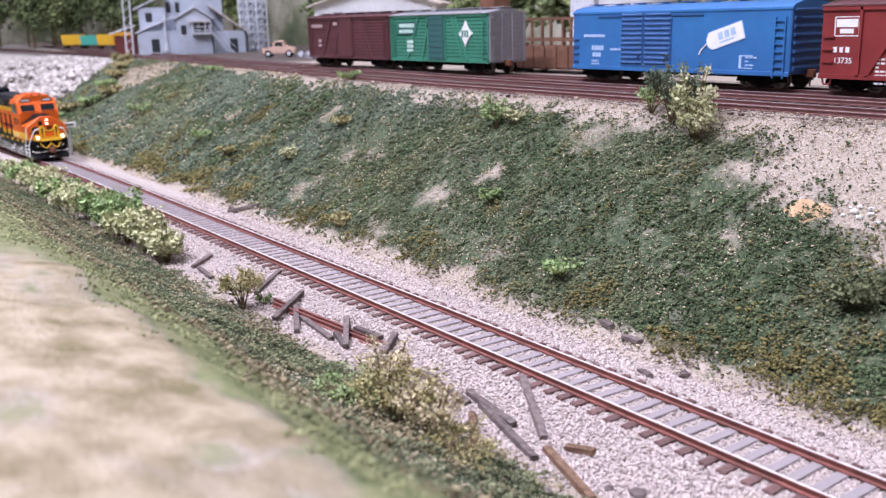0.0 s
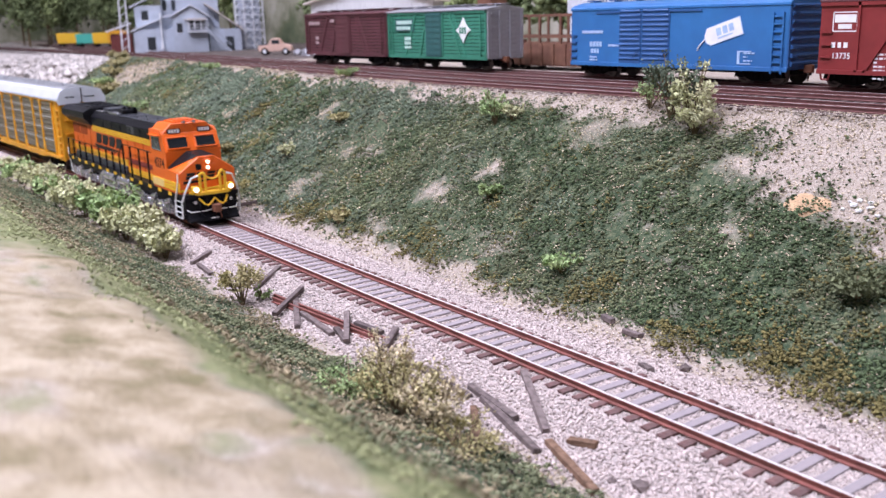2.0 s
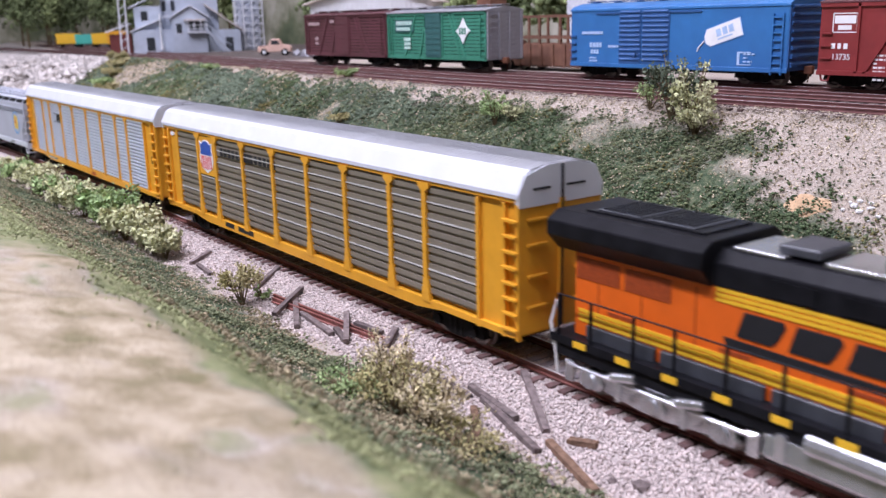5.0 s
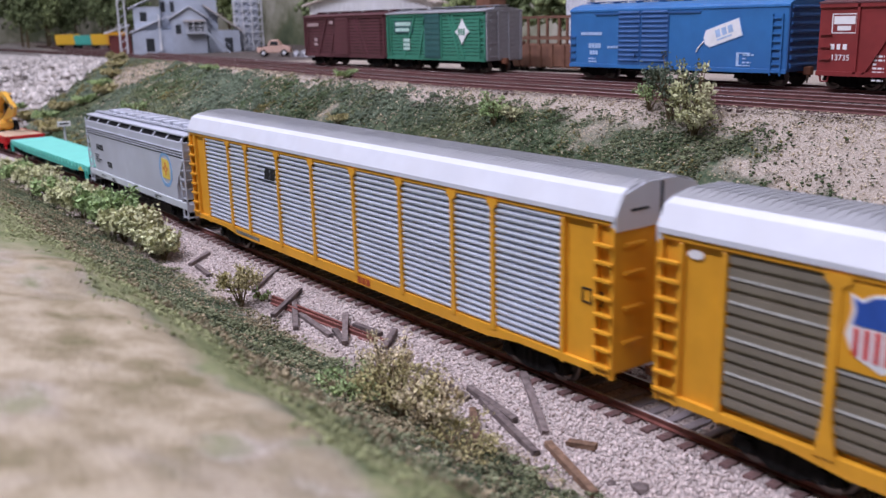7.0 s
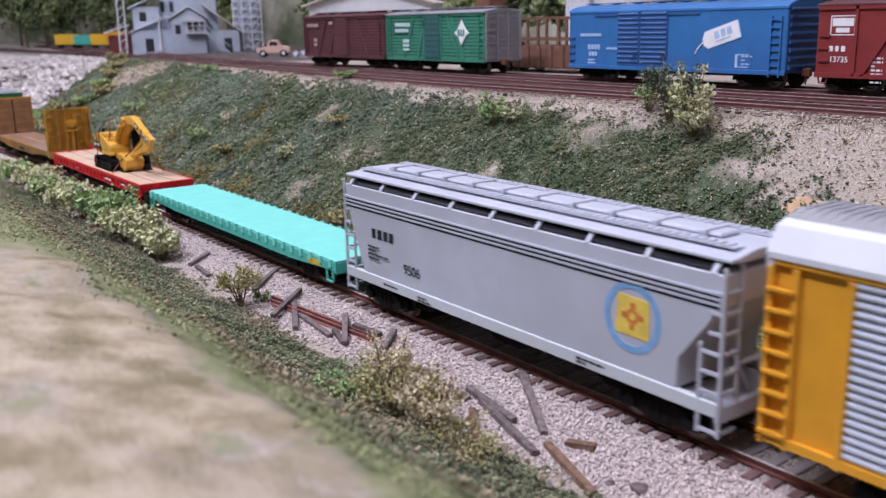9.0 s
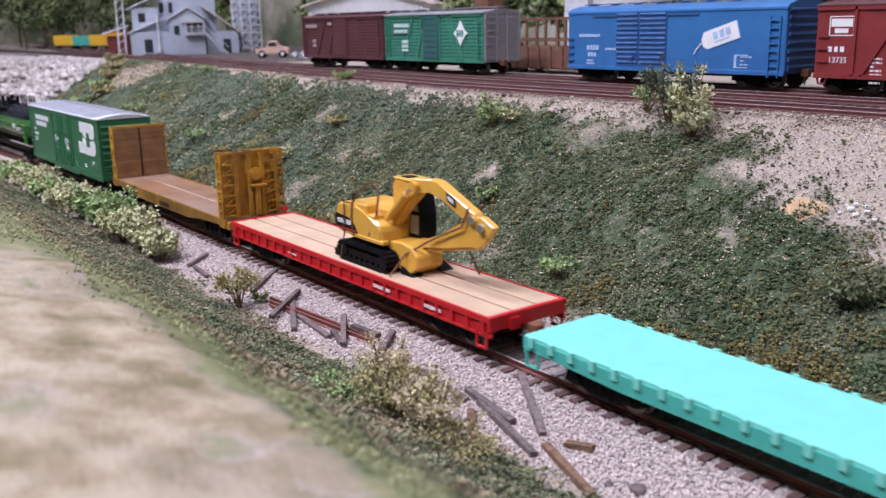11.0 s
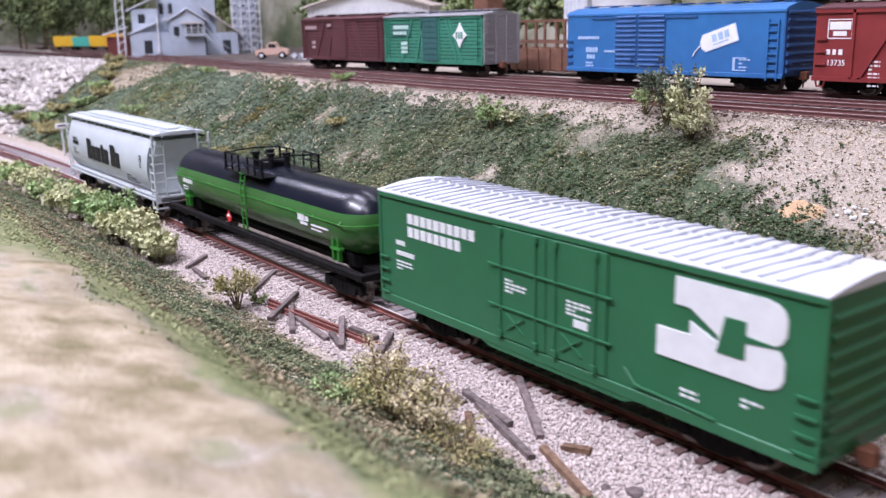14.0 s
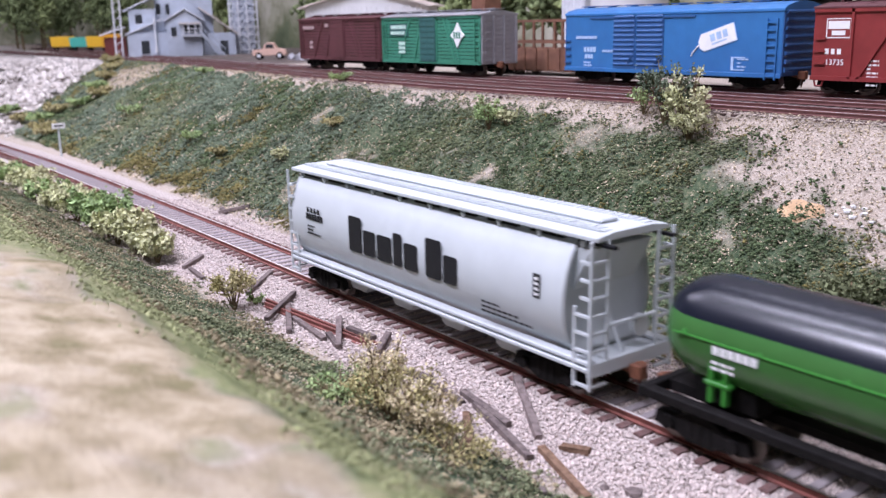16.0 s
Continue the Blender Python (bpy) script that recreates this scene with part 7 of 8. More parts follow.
def red_boxcar():
    t, h = yard_car("boxcar", "freight red wood-sheathed boxcar with white lettering", -263, -118)
    W, zb, zt = 17.4, 8.2, 41.5
    part("body", box(B(), -h + 0.6, h - 0.6, -W + 0.6, W - 0.6, zb, zt), M_CSRED, t)
    for s in (-1, 1):
        n = 14
        for k in range(n):
            z = zb + k * (zt - zb) / n
            part("board", box(B(), -h + 0.6, h - 0.6, min(s * (W - 0.7), s * W), max(s * (W - 0.7), s * W), z, z + 2.38), M_CSRED, t)
        bm = B()
        y0, y1 = (W - 0.1, W + 1.0) if s > 0 else (-W - 1.0, -W + 0.1)
        for xa, xb in ((-h * 0.72, -h * 0.72), (-h * 0.66, -h * 0.38), (-h * 0.36, -h * 0.36), (-h * 0.34, -h * 0.18), (h * 0.34, h * 0.18), (h * 0.36, h * 0.36), (h * 0.66, h * 0.38), (h * 0.72, h * 0.72)):
            prism(bm, [(xa - 0.7, zb), (xa + 0.7, zb), (xb + 0.7, zt), (xb - 0.7, zt)], y0, y1, "y")
        box(bm, -h, h, y0, y1, zt - 1.6, zt + 0.5)
        box(bm, -h, h, y0, y1, zb - 1.2, zb + 1)
        part("brace", bm, M_CSRED, t)
        part("door", box(B(), -h * 0.17, h * 0.17, y0, y1, zb + 1, zt - 1.6, bev=0.2), M_CSRED, t)
        bm = ladder(B(), -h + 4, s * (W + 0.6), zb + 4, zb + 22, 6, 3)
        bars(bm, [(-h + 1.5, s * W, zb), (-h + 2.5, s * W, zb - 4), (-h + 6, s * W, zb - 4), (-h + 7, s * W, zb)], 0.5)
        part("grab_iron", bm, M_CSRED, t)
    for e in (-1, 1):
        bm = box(B(), min(e * (h - 0.6), e * h), max(e * (h - 0.6), e * h), -W, W, zb - 0.5, zt + 1)
        for y in (-10, 0, 10):
            box(bm, min(e * h, e * (h + 1)), max(e * h, e * (h + 1)), y - 1, y + 1, zb, zt)
        part("end_wall", bm, M_CSRED, t)
    gable_roof(t, h, zt + 0.6, M_BROWN, 3.2)
    y = -W - 0.02
    bm = B()
    x0, z0 = -h + 6.5, 27.5
    for a, b, c, d in ((0, 13, 0, 0.5), (0, 13, 9, 9.5), (0, 0.5, 0, 9.5), (12.5, 13, 0, 9.5), (1, 12, 4.4, 8.2), (3, 10, 1.4, 3.6)):
        box(bm, x0 + a, x0 + b, y - 0.12, y + 0.1, z0 + c, z0 + d)
    part("herald", bm, M_WHITE, t, "white boxed herald")
    marks(t, "side_lettering", word(-h + 6.5, 19.8, 2.6, [0.8, 0.7, 0.8], 0.5), y, M_WHITE)
    digits(t, "13735", -h + 12, 14.6, 4.0, y - 0.15, M_WHITE)
    marks(t, "small_lettering", small_print(-h + 29, 16.4, 7, 7, 1.9, 0.9), y, M_WHITE)
    running_gear(t, h, 16)


red_boxcar()


def rusty_gondola():
    t = thing("gondola", "rusty gondola with stake sides behind the yard track", "gondola", -520, 318, 68.4, group="cars parked in the yard")
    h = 75
    for s in (-1, 1):
        part("side_wall", box(B(), -h, h, s * 16 - 0.8, s * 16 + 0.8, 4, 20, bev=0.2), M_GOND, t)
        for k in range(12):
            x = -h + 3 + k * (2 * h - 6) / 11
            part("side_post", box(B(), x - 1.2, x + 1.2, min(s * 16.8, s * 18), max(s * 16.8, s * 18), 3, 20), M_GOND, t)
        for k in range(7):
            x = -h + 5 + k * (2 * h - 10) / 6
            part("stake", box(B(), x - 1, x + 1, s * 15.5 - 0.8, s * 15.5 + 0.8, 20, 42), M_GOND, t)
        part("stake_rail", box(B(), -h, h, s * 15.5 - 0.7, s * 15.5 + 0.7, 40, 42), M_GOND, t)
        part("stake_rail", box(B(), -h, h, s * 15.5 - 0.7, s * 15.5 + 0.7, 24, 26), M_GOND, t)
    part("floor_plate", box(B(), -h, h, -16, 16, 3, 5), M_GOND, t)
    for e in (-1, 1):
        part("end_wall", box(B(), e * h - 0.8, e * h + 0.8, -16, 16, 4, 22), M_GOND, t)
        truck_part(t, e * (h - 18), zoff=-0.9)


rusty_gondola()


# ---- buildings, trees and road things behind the yard ----
M_CORR = mat("grey_corrugated_iron", (0.50, 0.55, 0.63), 0.55, 0.25, 0.12, 60, 0.1, dirt=(0.30, 0.32, 0.35), dirt_amount=0.6, dscale=14)
M_CORRL = mat("pale_corrugated_roof", (0.70, 0.72, 0.77), 0.5, 0.2, 0.1, 60, 0.1, dirt=(0.38, 0.37, 0.36), dirt_amount=0.6, dscale=14)
M_CORRT = mat("tan_roof", (0.58, 0.51, 0.46), 0.7, 0, 0.1, 60, 0.1)
M_SILO = mat("white_corrugated_steel", (0.72, 0.73, 0.75), 0.45, 0.1, 0.05, 60, 0.05)
M_HOLE = mat("dark_window_and_dock_shade", (0.03, 0.035, 0.04), 0.3)


def walls(bm, x0, x1, y0, y1, z0, z1, pitch=2.2):
    """A block whose front is one folded corrugated sheet."""
    n = max(2, int((x1 - x0) / pitch))
    d = (x1 - x0) / n
    front = []
    for k in range(n):
        x = x0 + k * d
        front += [(x, y0), (x + 0.25 * d, y0), (x + 0.32 * d, y0 - 0.5), (x + 0.68 * d, y0 - 0.5), (x + 0.75 * d, y0)]
    return prism(bm, front + [(x1, y0), (x1, y1), (x0, y1)], z0, z1, "z")


def slab_roof(bm, p, q, y0, y1, th=1.4):
    """A sloping sheet from (x, z) to (x, z)."""
    prism(bm, [p, q, (q[0], q[1] - th), (p[0], p[1] - th)], y0, y1, "y")
    n = max(2, int((y1 - y0) / 4))
    for k in range(n):
        y = y0 + (k + 0.5) * (y1 - y0) / n
        prism(bm, [(p[0], p[1] + 0.5), (q[0], q[1] + 0.5), (q[0], q[1] - 0.2), (p[0], p[1] - 0.2)], y - 0.5, y + 0.5, "y")
    return bm


def mill():
    t = thing("grain_mill", "grey corrugated iron feed mill with stepped roofs and stair", "building", -1424, 360, 67.7, 69)
    part("wall", walls(B(), -80, -10, 0, 60, 0, 36), M_CORR, t)
    part("wall", walls(B(), -76, -36, 8, 60, 36, 72), M_CORR, t)
    part("wall", walls(B(), -36, 52, 30, 90, 0, 96), M_CORR, t)
    part("wall", walls(B(), -20, 32, -14, 30, 0, 52), M_CORR, t)
    part("wall", walls(B(), 30, 84, 6, 50, 0, 34), M_CORR, t)
    part("wall", walls(B(), -116, -84, 20, 50, 0, 30), mat("red_shed_wall", (0.16, 0.04, 0.035), 0.8), t)
    part("roof", slab_roof(B(), (-84, 34), (-24, 58), -3, 8), M_CORRL, t)
    part("roof", slab_roof(B(), (-84, 70), (-34, 92), 4, 62), M_CORRL, t)
    part("roof", slab_roof(B(), (30, 74), (88, 33), 2, 52), M_CORRT, t)
    bm = slab_roof(B(), (-24, 54), (8, 72), -18, 34)
    slab_roof(bm, (36, 54), (8, 72), -18, 34)
    part("roof", bm, M_CORRL, t)
    bm = slab_roof(B(), (-42, 94), (8, 128), 26, 94)
    slab_roof(bm, (60, 94), (8, 128), 26, 94)
    part("roof", bm, M_CORRL, t)
    part("roof", slab_roof(B(), (-122, 34), (-84, 46), 12, 56), M_SILO, t)
    part("gable", prism(B(), [(-20, 52), (32, 52), (8, 69)], -13, 29, "y"), M_CORR, t)
    # Dark sheet on the wall paints the shade inside the loading dock.
    part("dock_shade", box(B(), 12, 34, -13.8, -13.2, 0, 30), M_HOLE, t)
    part("porch_roof", slab_roof(B(), (-2, 50), (30, 50), -26, -12), M_CORRT, t)
    bm = box(B(), 2, 32, -26, -14, 30, 32)
    for x in (2, 12, 22, 31):
        box(bm, x, x + 1.2, -26, -24.8, 32, 50)
    for z in (36, 41):
        box(bm, 2, 32, -25.8, -25, z, z + 1)
    part("porch", bm, M_CORRL, t)
    part("porch_window", box(B(), 6, 28, -14.9, -14.4, 34, 47), M_HOLE, t)
    bm = B()
    for k in range(11):
        box(bm, 32 + 3.0 * k, 36 + 3.0 * k, -26, -16, 27.5 - 2.9 * k, 29 - 2.9 * k)
    prism(bm, [(30, 32), (64, -1), (66, 1), (32, 35)], -27, -26, "y")
    prism(bm, [(32, 42), (66, 9), (66.8, 10), (32.8, 43)], -27, -26.4, "y")
    part("stair", bm, M_CORR, t, "grey wooden outside stair")
    for x0, x1, y, z0, z1 in ((-66, -56, 7.2, 50, 64), (-14, -6, -14.9, 30, 44), (60, 72, 5.2, 0, 22), (-34, -28, 29, 64, 80), (-20, -14, 29, 64, 80), (-60, -48, -0.8, 4, 24)):
        w = part("window", box(B(), x0, x1, y - 0.4, y + 0.6, z0, z1), M_HOLE, t)
        part("frame", box(B(), x0 - 1, x1 + 1, y - 0.1, y + 0.8, z0 - 1, z0), M_CORRL, w)
    bm = rod(B(), (-38, -6, 10), (-38, -6, 60), 1.2, 6)
    lathe(bm, [(6, 2.5), (14, 2.0), (18, 1.2)], "z", 8, (-38, -6, 0))
    part("spout", bm, M_SILO, t)
    # lattice bins to the right
    part("bin", walls(B(), 82, 118, 30, 66, 0, 110), M_CORR, t)
    bm = B()
    for x in (78, 92, 106, 122):
        rod(bm, (x, 24, 0), (x, 24, 108), 1.5, 5)
    for k in range(9):
        z = 6 + 12 * k
        box(bm, 76, 124, 23, 25, z, z + 1.6)
        for x in (78, 92, 106):
            rod(bm, (x, 24, z), (x + 14, 24, z + 12), 0.8, 4)
    part("scaffold", bm, M_CORRL, t)
    bm = B()
    for x in (-98, -88):
        rod(bm, (x, -8, 0), (x + 2, -8, 130), 1.4, 5)
    for k in range(10):
        rod(bm, (-98, -8, 6 + 12 * k), (-87, -8, 14 + 12 * k), 0.7, 4)
    part("mast", bm, M_CORRL, t)


mill()


def silo():
    t = thing("silo", "white corrugated steel grain silo behind the yard", "silo", -556, 425, 67.7)
    bm = B()
    prof = []
    for k in range(34):
        z = 3.0 * k
        prof += [(z, 33.0), (z + 1.5, 33.7)]
    lathe(bm, prof, "z", 40)
    part("shell", bm, M_SILO, t, smooth=True)
    part("cone_roof", lathe(B(), [(102, 35), (120, 5), (122, 5)], "z", 40), M_SILO, t)
    part("base", lathe(B(), [(-1, 36), (3, 36)], "z", 40), M_CORR, t)
    s = thing("shed", "pale grey panelled shed beside the silo", "building", -618, 440, 67.7)
    part("wall", walls(B(), -18, 12, -18, 18, 0, 90, 5), mat("pale_shed_wall", (0.58, 0.60, 0.65), 0.6), s)
    part("roof", slab_roof(B(), (-20, 90), (14, 96), -20, 20), M_CORRL, s)
    w = thing("warehouse", "dark maroon warehouse behind the parked cars", "building", -330, 430, 67.7)
    part("wall", walls(B(), -130, 250, 0, 90, 0, 46, 6), mat("maroon_siding", (0.07, 0.03, 0.032), 0.8), w)
    part("roof", slab_roof(B(), (-140, 46), (60, 78), -8, 98), mat("dark_roof", (0.05, 0.035, 0.04), 0.8), w)
    part("roof", slab_roof(B(), (260, 46), (60, 78), -8, 98), mat("dark_roof", (0.05, 0.035, 0.04), 0.8), w)
    f = thing("freight_house", "white freight house with a grey roof behind the stock cars", "building", -935, 395, 67.7, 40)
    part("wall", walls(B(), -75, 75, 0, 50, 0, 62, 6), M_SILO, f)
    bm = slab_roof(B(), (-82, 62), (0, 84), -8, 58)
    slab_roof(bm, (82, 62), (0, 84), -8, 58)
    part("roof", bm, M_CORRT, f)
    part("gable", prism(B(), [(-75, 62), (75, 62), (0, 82)], 0, 50, "y"), M_SILO, f)
    for x in (-50, -22, 6, 34):
        part("window", box(B(), x, x + 10, -1.0, 0.4, 42, 54), M_HOLE, f)
    c = thing("loading_tower", "rusty loading tower behind the yard", "tower", -770, 440, 67.7)
    part("tower_frame", walls(B(), -10, 12, -10, 12, 0, 90, 6), M_GOND, c)


silo()


def tree(x, y, height, width, seed, dark=False):
    rng = np.random.default_rng(seed)
    t = thing("tree", "model tree with a dark green foam crown" if dark else "model tree with a mid green foam crown", "tree", x, y, 67.4, group="trees behind the yard")
    bm = rod(B(), (0, 0, 0), (1, 0, height * 0.45), 3.0, 7, 2.0)
    rod(bm, (1, 0, height * 0.45), (0, 1, height * 0.9), 2.0, 6, 0.6)
    tips = []
    for k in range(9):
        a = k * 2.4
        z0 = height * (0.22 + 0.06 * k)
        r = width * 0.42 * (1.1 - 0.08 * k)
        end = (r * math.cos(a), r * math.sin(a), z0 + height * 0.18)
        rod(bm, (0.5, 0, z0), end, 1.1, 5, 0.4)
        tips += [end, (end[0] * 0.6, end[1] * 0.6, end[2] * 0.97), (end[0] * 0.3, end[1] * 0.3, end[2] + height * 0.05)]
    tips.append((0, 0, height * 0.95))
    part("trunk", bm, M_TWIG, t)
    tips = np.array(tips)
    n = 900
    p = tips[rng.integers(0, len(tips), n)] + rng.standard_normal((n, 3)) * (0.10 * width, 0.10 * width, 0.07 * height)
    p[:, 2] = np.maximum(p[:, 2], 2)
    v, f = clumps(p, 2.4 + 3.2 * rng.random(n), rng)
    crown = new("crown", arr_mesh("crown", v, f, M_TREED if dark else M_TREE))
    crown.parent = t


M_TREE = mat("tree_foam", (0.26, 0.31, 0.14), 0.95, 0, 0.3, 30, 0, island=0.45)
M_TREED = mat("dark_tree_foam", (0.17, 0.21, 0.10), 0.95, 0, 0.3, 30, 0, island=0.45)
TREES = [(-2350 - 75 * (k % 3), 150 + 62 * k, 120 + 17 * ((k * 7) % 5), 78) for k in range(10)] + [(-2650, 180 + 70 * k, 175 + 12 * (k % 3), 90) for k in range(7)]
TREES += [(-1330, 560, 120, 80), (-1250, 590, 130, 80), (-1160, 520, 105, 70), (-1180, 600, 130, 80), (-1050, 560, 120, 80), (-960, 570, 110, 80), (-880, 560, 120, 80), (-800, 570, 110, 70), (-730, 560, 115, 80), (-690, 600, 110, 70), (-1120, 440, 60, 50),
          (-1800, 600, 150, 90), (-1950, 560, 150, 90), (-2050, 480, 140, 80)]
for k, (x, y, hh, ww) in enumerate(TREES):
    tree(x, y, hh, ww, 300 + k, k % 3 != 1)


def pickup():
    t = thing("pickup_truck", "faded salmon pink old pickup truck parked by the mill", "truck", -1122, 362, 67.8, 55)
    M = mat("salmon_paint", (0.66, 0.44, 0.35), 0.5, 0, 0.08)
    o = [(-22, 6), (-22, 12), (-7, 13), (-6, 19), (-2, 21.5), (6, 21.5), (9, 14), (19, 13), (22, 10), (22, 5), (-20, 4.5)]
    part("body", prism(B(), o, -8.5, 8.5, "y", bev=0.8), M, t)
    part("bed", box(B(), -21, -8, -6.5, 6.5, 11.5, 13.2), M_DARK, t)
    part("side_window", prism(B(), [(-4.5, 14.5), (-3.5, 19.5), (5, 19.5), (7, 14.5)], -8.8, -8.5, "y"), M_HOLE, t)
    part("side_window", prism(B(), [(-4.5, 14.5), (-3.5, 19.5), (5, 19.5), (7, 14.5)], 8.5, 8.8, "y"), M_HOLE, t)
    for x in (-13.5, 13.5):
        for s in (-1, 1):
            part("wheel", lathe(B(), [(s * 6.6, 4.6), (s * 9.2, 4.6), (s * 9.3, 2.4)], "y", 16, (x, 0, 4.6)), M_DARK, t)
            part("hubcap", lathe(B(), [(s * 9.2, 2.6), (s * 9.7, 2.2)], "y", 12, (x, 0, 4.6)), M_SILO, t)


pickup()


def far_clutter():
    """Small wagons and crates in front of the far trees."""
    for k, (x, y, w, hh, m, lb) in enumerate(((-2140, 395, 46, 30, M_YEL, "yellow"), (-2070, 415, 44, 28, M_TEALD, "teal green"), (-1990, 425, 40, 30, M_YEL, "yellow"), (-1930, 435, 34, 34, M_RACK, "orange"))):
        t = thing("ore_wagon", lb + " small wagon standing before the trees", "wagon", x - 15, y - 20, 67.7, 65, "small wagons before the trees")
        part("body", prism(B(), [(-w / 2, 8), (-w / 2 - 2, hh), (w / 2 + 2, hh), (w / 2, 8)], -12, 12, "y", bev=0.5), m, t)
        for x2 in (-w / 3, w / 3):
            part("wheel", lathe(B(), [(-9, 4.5), (9, 4.5)], "y", 12, (x2, 0, 4.5)), M_DARK, t)
    for k, (x, y) in enumerate(((-1080, 372), (-1062, 380), (-1072, 388), (-1050, 372))):
        stone(x, y, 9 + 2 * (k % 2), M_SILV2, "grey rubble heap beside the pickup truck")




# ---- scenery: turf, ballast, bushes, old ties ----
M_PLASTER = mat("white_plaster", (0.70, 0.69, 0.68), 0.9, 0, 0.12, 300, 0.4)
RNG = np.random.default_rng(7)


def scatter(name, label, category, material, pts, sizes, flat=1.0, jag=0.5, leafy=False):
    v, f = leaves(pts, sizes, RNG) if leafy else clumps(pts, sizes, RNG, flat, jag)
    return tagged(new(name, arr_mesh(name, v, f, material)), label, category, kind="stuff")


def on_ground(x, y, lift):
    return np.stack([x, y, ground_z(x, y) + lift], -1)


def turf_field(n, x0, x1, y0, y1, power):
    """Points over a stretch, thinner towards the far end."""
    x = x1 - (x1 - x0) * RNG.random(n) ** power
    y = y0 + (y1 - y0) * RNG.random(n)
    return x, y


def build_turf():
    x, y = turf_field(330000, -1250, -60, 34, 205, 1.75)
    yy = y - track_y(x)
    crest = yard_y(x)
    keep = smooth(35, 47, yy + 5 * lump(x, y, 15, 24)) * smooth(crest - 17, crest - 30, y + 5 * lump(x, y, 14, 15)) * (1 - 0.97 * sandy(x, y)) * (1 - rock_zone(x, y))
    tuft = 0.6 * lump(x, y, 4.2, 23) + 0.55 * lump(x, y, 2.3, 25)
    pat = smooth(-0.55, 0.3, 0.5 * lump(x, y, 30, 21) + 0.5 * lump(x, y, 11, 22) + 0.5 * tuft + 0.32 - 0.85 * bare(x, y))
    ok = RNG.random(len(x)) < np.clip(keep * pat * smooth(-0.75, 0.1, tuft), 0.0, 1)
    x, y, pat, tuft = x[ok], y[ok], pat[ok], tuft[ok]
    wild = 0.22 * RNG.standard_normal(len(x))
    olive = (0.5 * lump(x, y, 45, 31) + 0.5 * lump(x, y, 12, 32) + 1.3 * bare(x, y, OLIVE) + 0.5 * smooth(58, 42, y - track_y(x)) + wild) > 0.62
    deep = ~olive & ((0.7 * lump(x, y, 50, 34) + 0.6 * lump(x, y, 13, 35) + 0.6 * smooth(-320, -200, x) + wild) > 0.42)
    blue = ~olive & ~deep & ((0.6 * lump(x, y, 40, 36) + 0.6 * smooth(-350, -560, x) + wild) > 0.4)
    far = 1 + np.clip((-x - 350) / 500, 0, 1.2)
    size = (0.3 + 0.55 * RNG.random(len(x)) ** 2) * far
    for sel, nm, lb, mt in ((~olive & ~deep & ~blue, "green_turf", "mid green foam turf on the bank", M_FOAM), (deep, "deep_green_turf", "deep green foam turf on the bank", M_FOAM_DARK),
                            (blue, "grey_green_turf", "grey-green foam turf on the bank", M_FOAM_BLUE), (olive, "olive_turf", "olive brown foam turf patches", M_FOAM2)):
        p = on_ground(x[sel], y[sel], 0.1)
        p[:, 2] += (RNG.random(sel.sum()) * 0.7 + 1.5 * np.clip(tuft[sel] + 0.35, 0, 1)) * pat[sel] * np.where(mt is M_FOAM2, 1.5, 1.0)
        scatter(nm, lb, "grass", mt, p, size[sel], 0.7)
    x, y = turf_field(120000, -1250, -60, 34, 215, 1.8)
    yy = y - track_y(x)
    keep = smooth(31, 40, yy) * smooth(yard_y(x) - 8, yard_y(x) - 16, y) * (1 - rock_zone(x, y)) * np.clip(0.34 - 0.45 * lump(x, y, 26, 21) - 0.25 * lump(x, y, 8, 26) + 0.8 * bare(x, y) + 0.4 * sandy(x, y) + 0.4 * smooth(yard_y(x) - 34, yard_y(x) - 22, y) + 0.4 * smooth(46, 36, yy), 0.22, 1)
    ok = RNG.random(len(x)) < keep
    x, y = x[ok], y[ok]
    p = on_ground(x, y, 0.3)
    p[:, 2] += 0.8 * RNG.random(len(x))
    scatter("dry_turf", "straw coloured flock and grit", "grass", M_STRAW, p, (0.2 + 0.42 * RNG.random(len(x)) ** 2) * (1 + np.clip((-x - 350) / 500, 0, 1)), 0.7)
    # gravel on the bare shoulder
    x = RNG.uniform(-330, -60, 26000)
    y = RNG.uniform(80, 172, 26000)
    ok = RNG.random(26000) < sandy(x, y) * smooth(yard_y(x) + 8, yard_y(x) - 8, y) * 0.8 + 0.02
    scatter("gravel", "pale tan gravel on the bank shoulder", "gravel", M_GRIT, on_ground(x[ok], y[ok], 0.1), 0.15 + 0.2 * RNG.random(ok.sum()), 0.55)
    # near slope
    x = -60 - 800 * RNG.random(110000) ** 1.6
    y = RNG.uniform(-135, -38, len(x))
    yy = y - track_y(x)
    tuft = 0.6 * lump(x, y, 5, 47) + 0.5 * lump(x, y, 2.4, 48)
    keep = smooth(-40, -50, yy + 5 * lump(x, y, 15, 41)) * smooth(-132, -100, yy + 6 * lump(x, y, 12, 46)) * smooth(-0.6, 0.3, 0.5 * lump(x, y, 24, 42) + 0.4 * lump(x, y, 8, 43) + 0.6 * tuft - 0.05)
    ok = RNG.random(len(x)) < np.clip(keep, 0, 1)
    x, y, tuft = x[ok], y[ok], tuft[ok]
    pick = 0.6 * lump(x, y, 26, 44) + 0.5 * lump(x, y, 9, 45) + 0.3 * smooth(-85, -115, y) + 0.25 * RNG.standard_normal(len(x))
    size = 0.24 + 0.55 * RNG.random(len(x)) ** 2
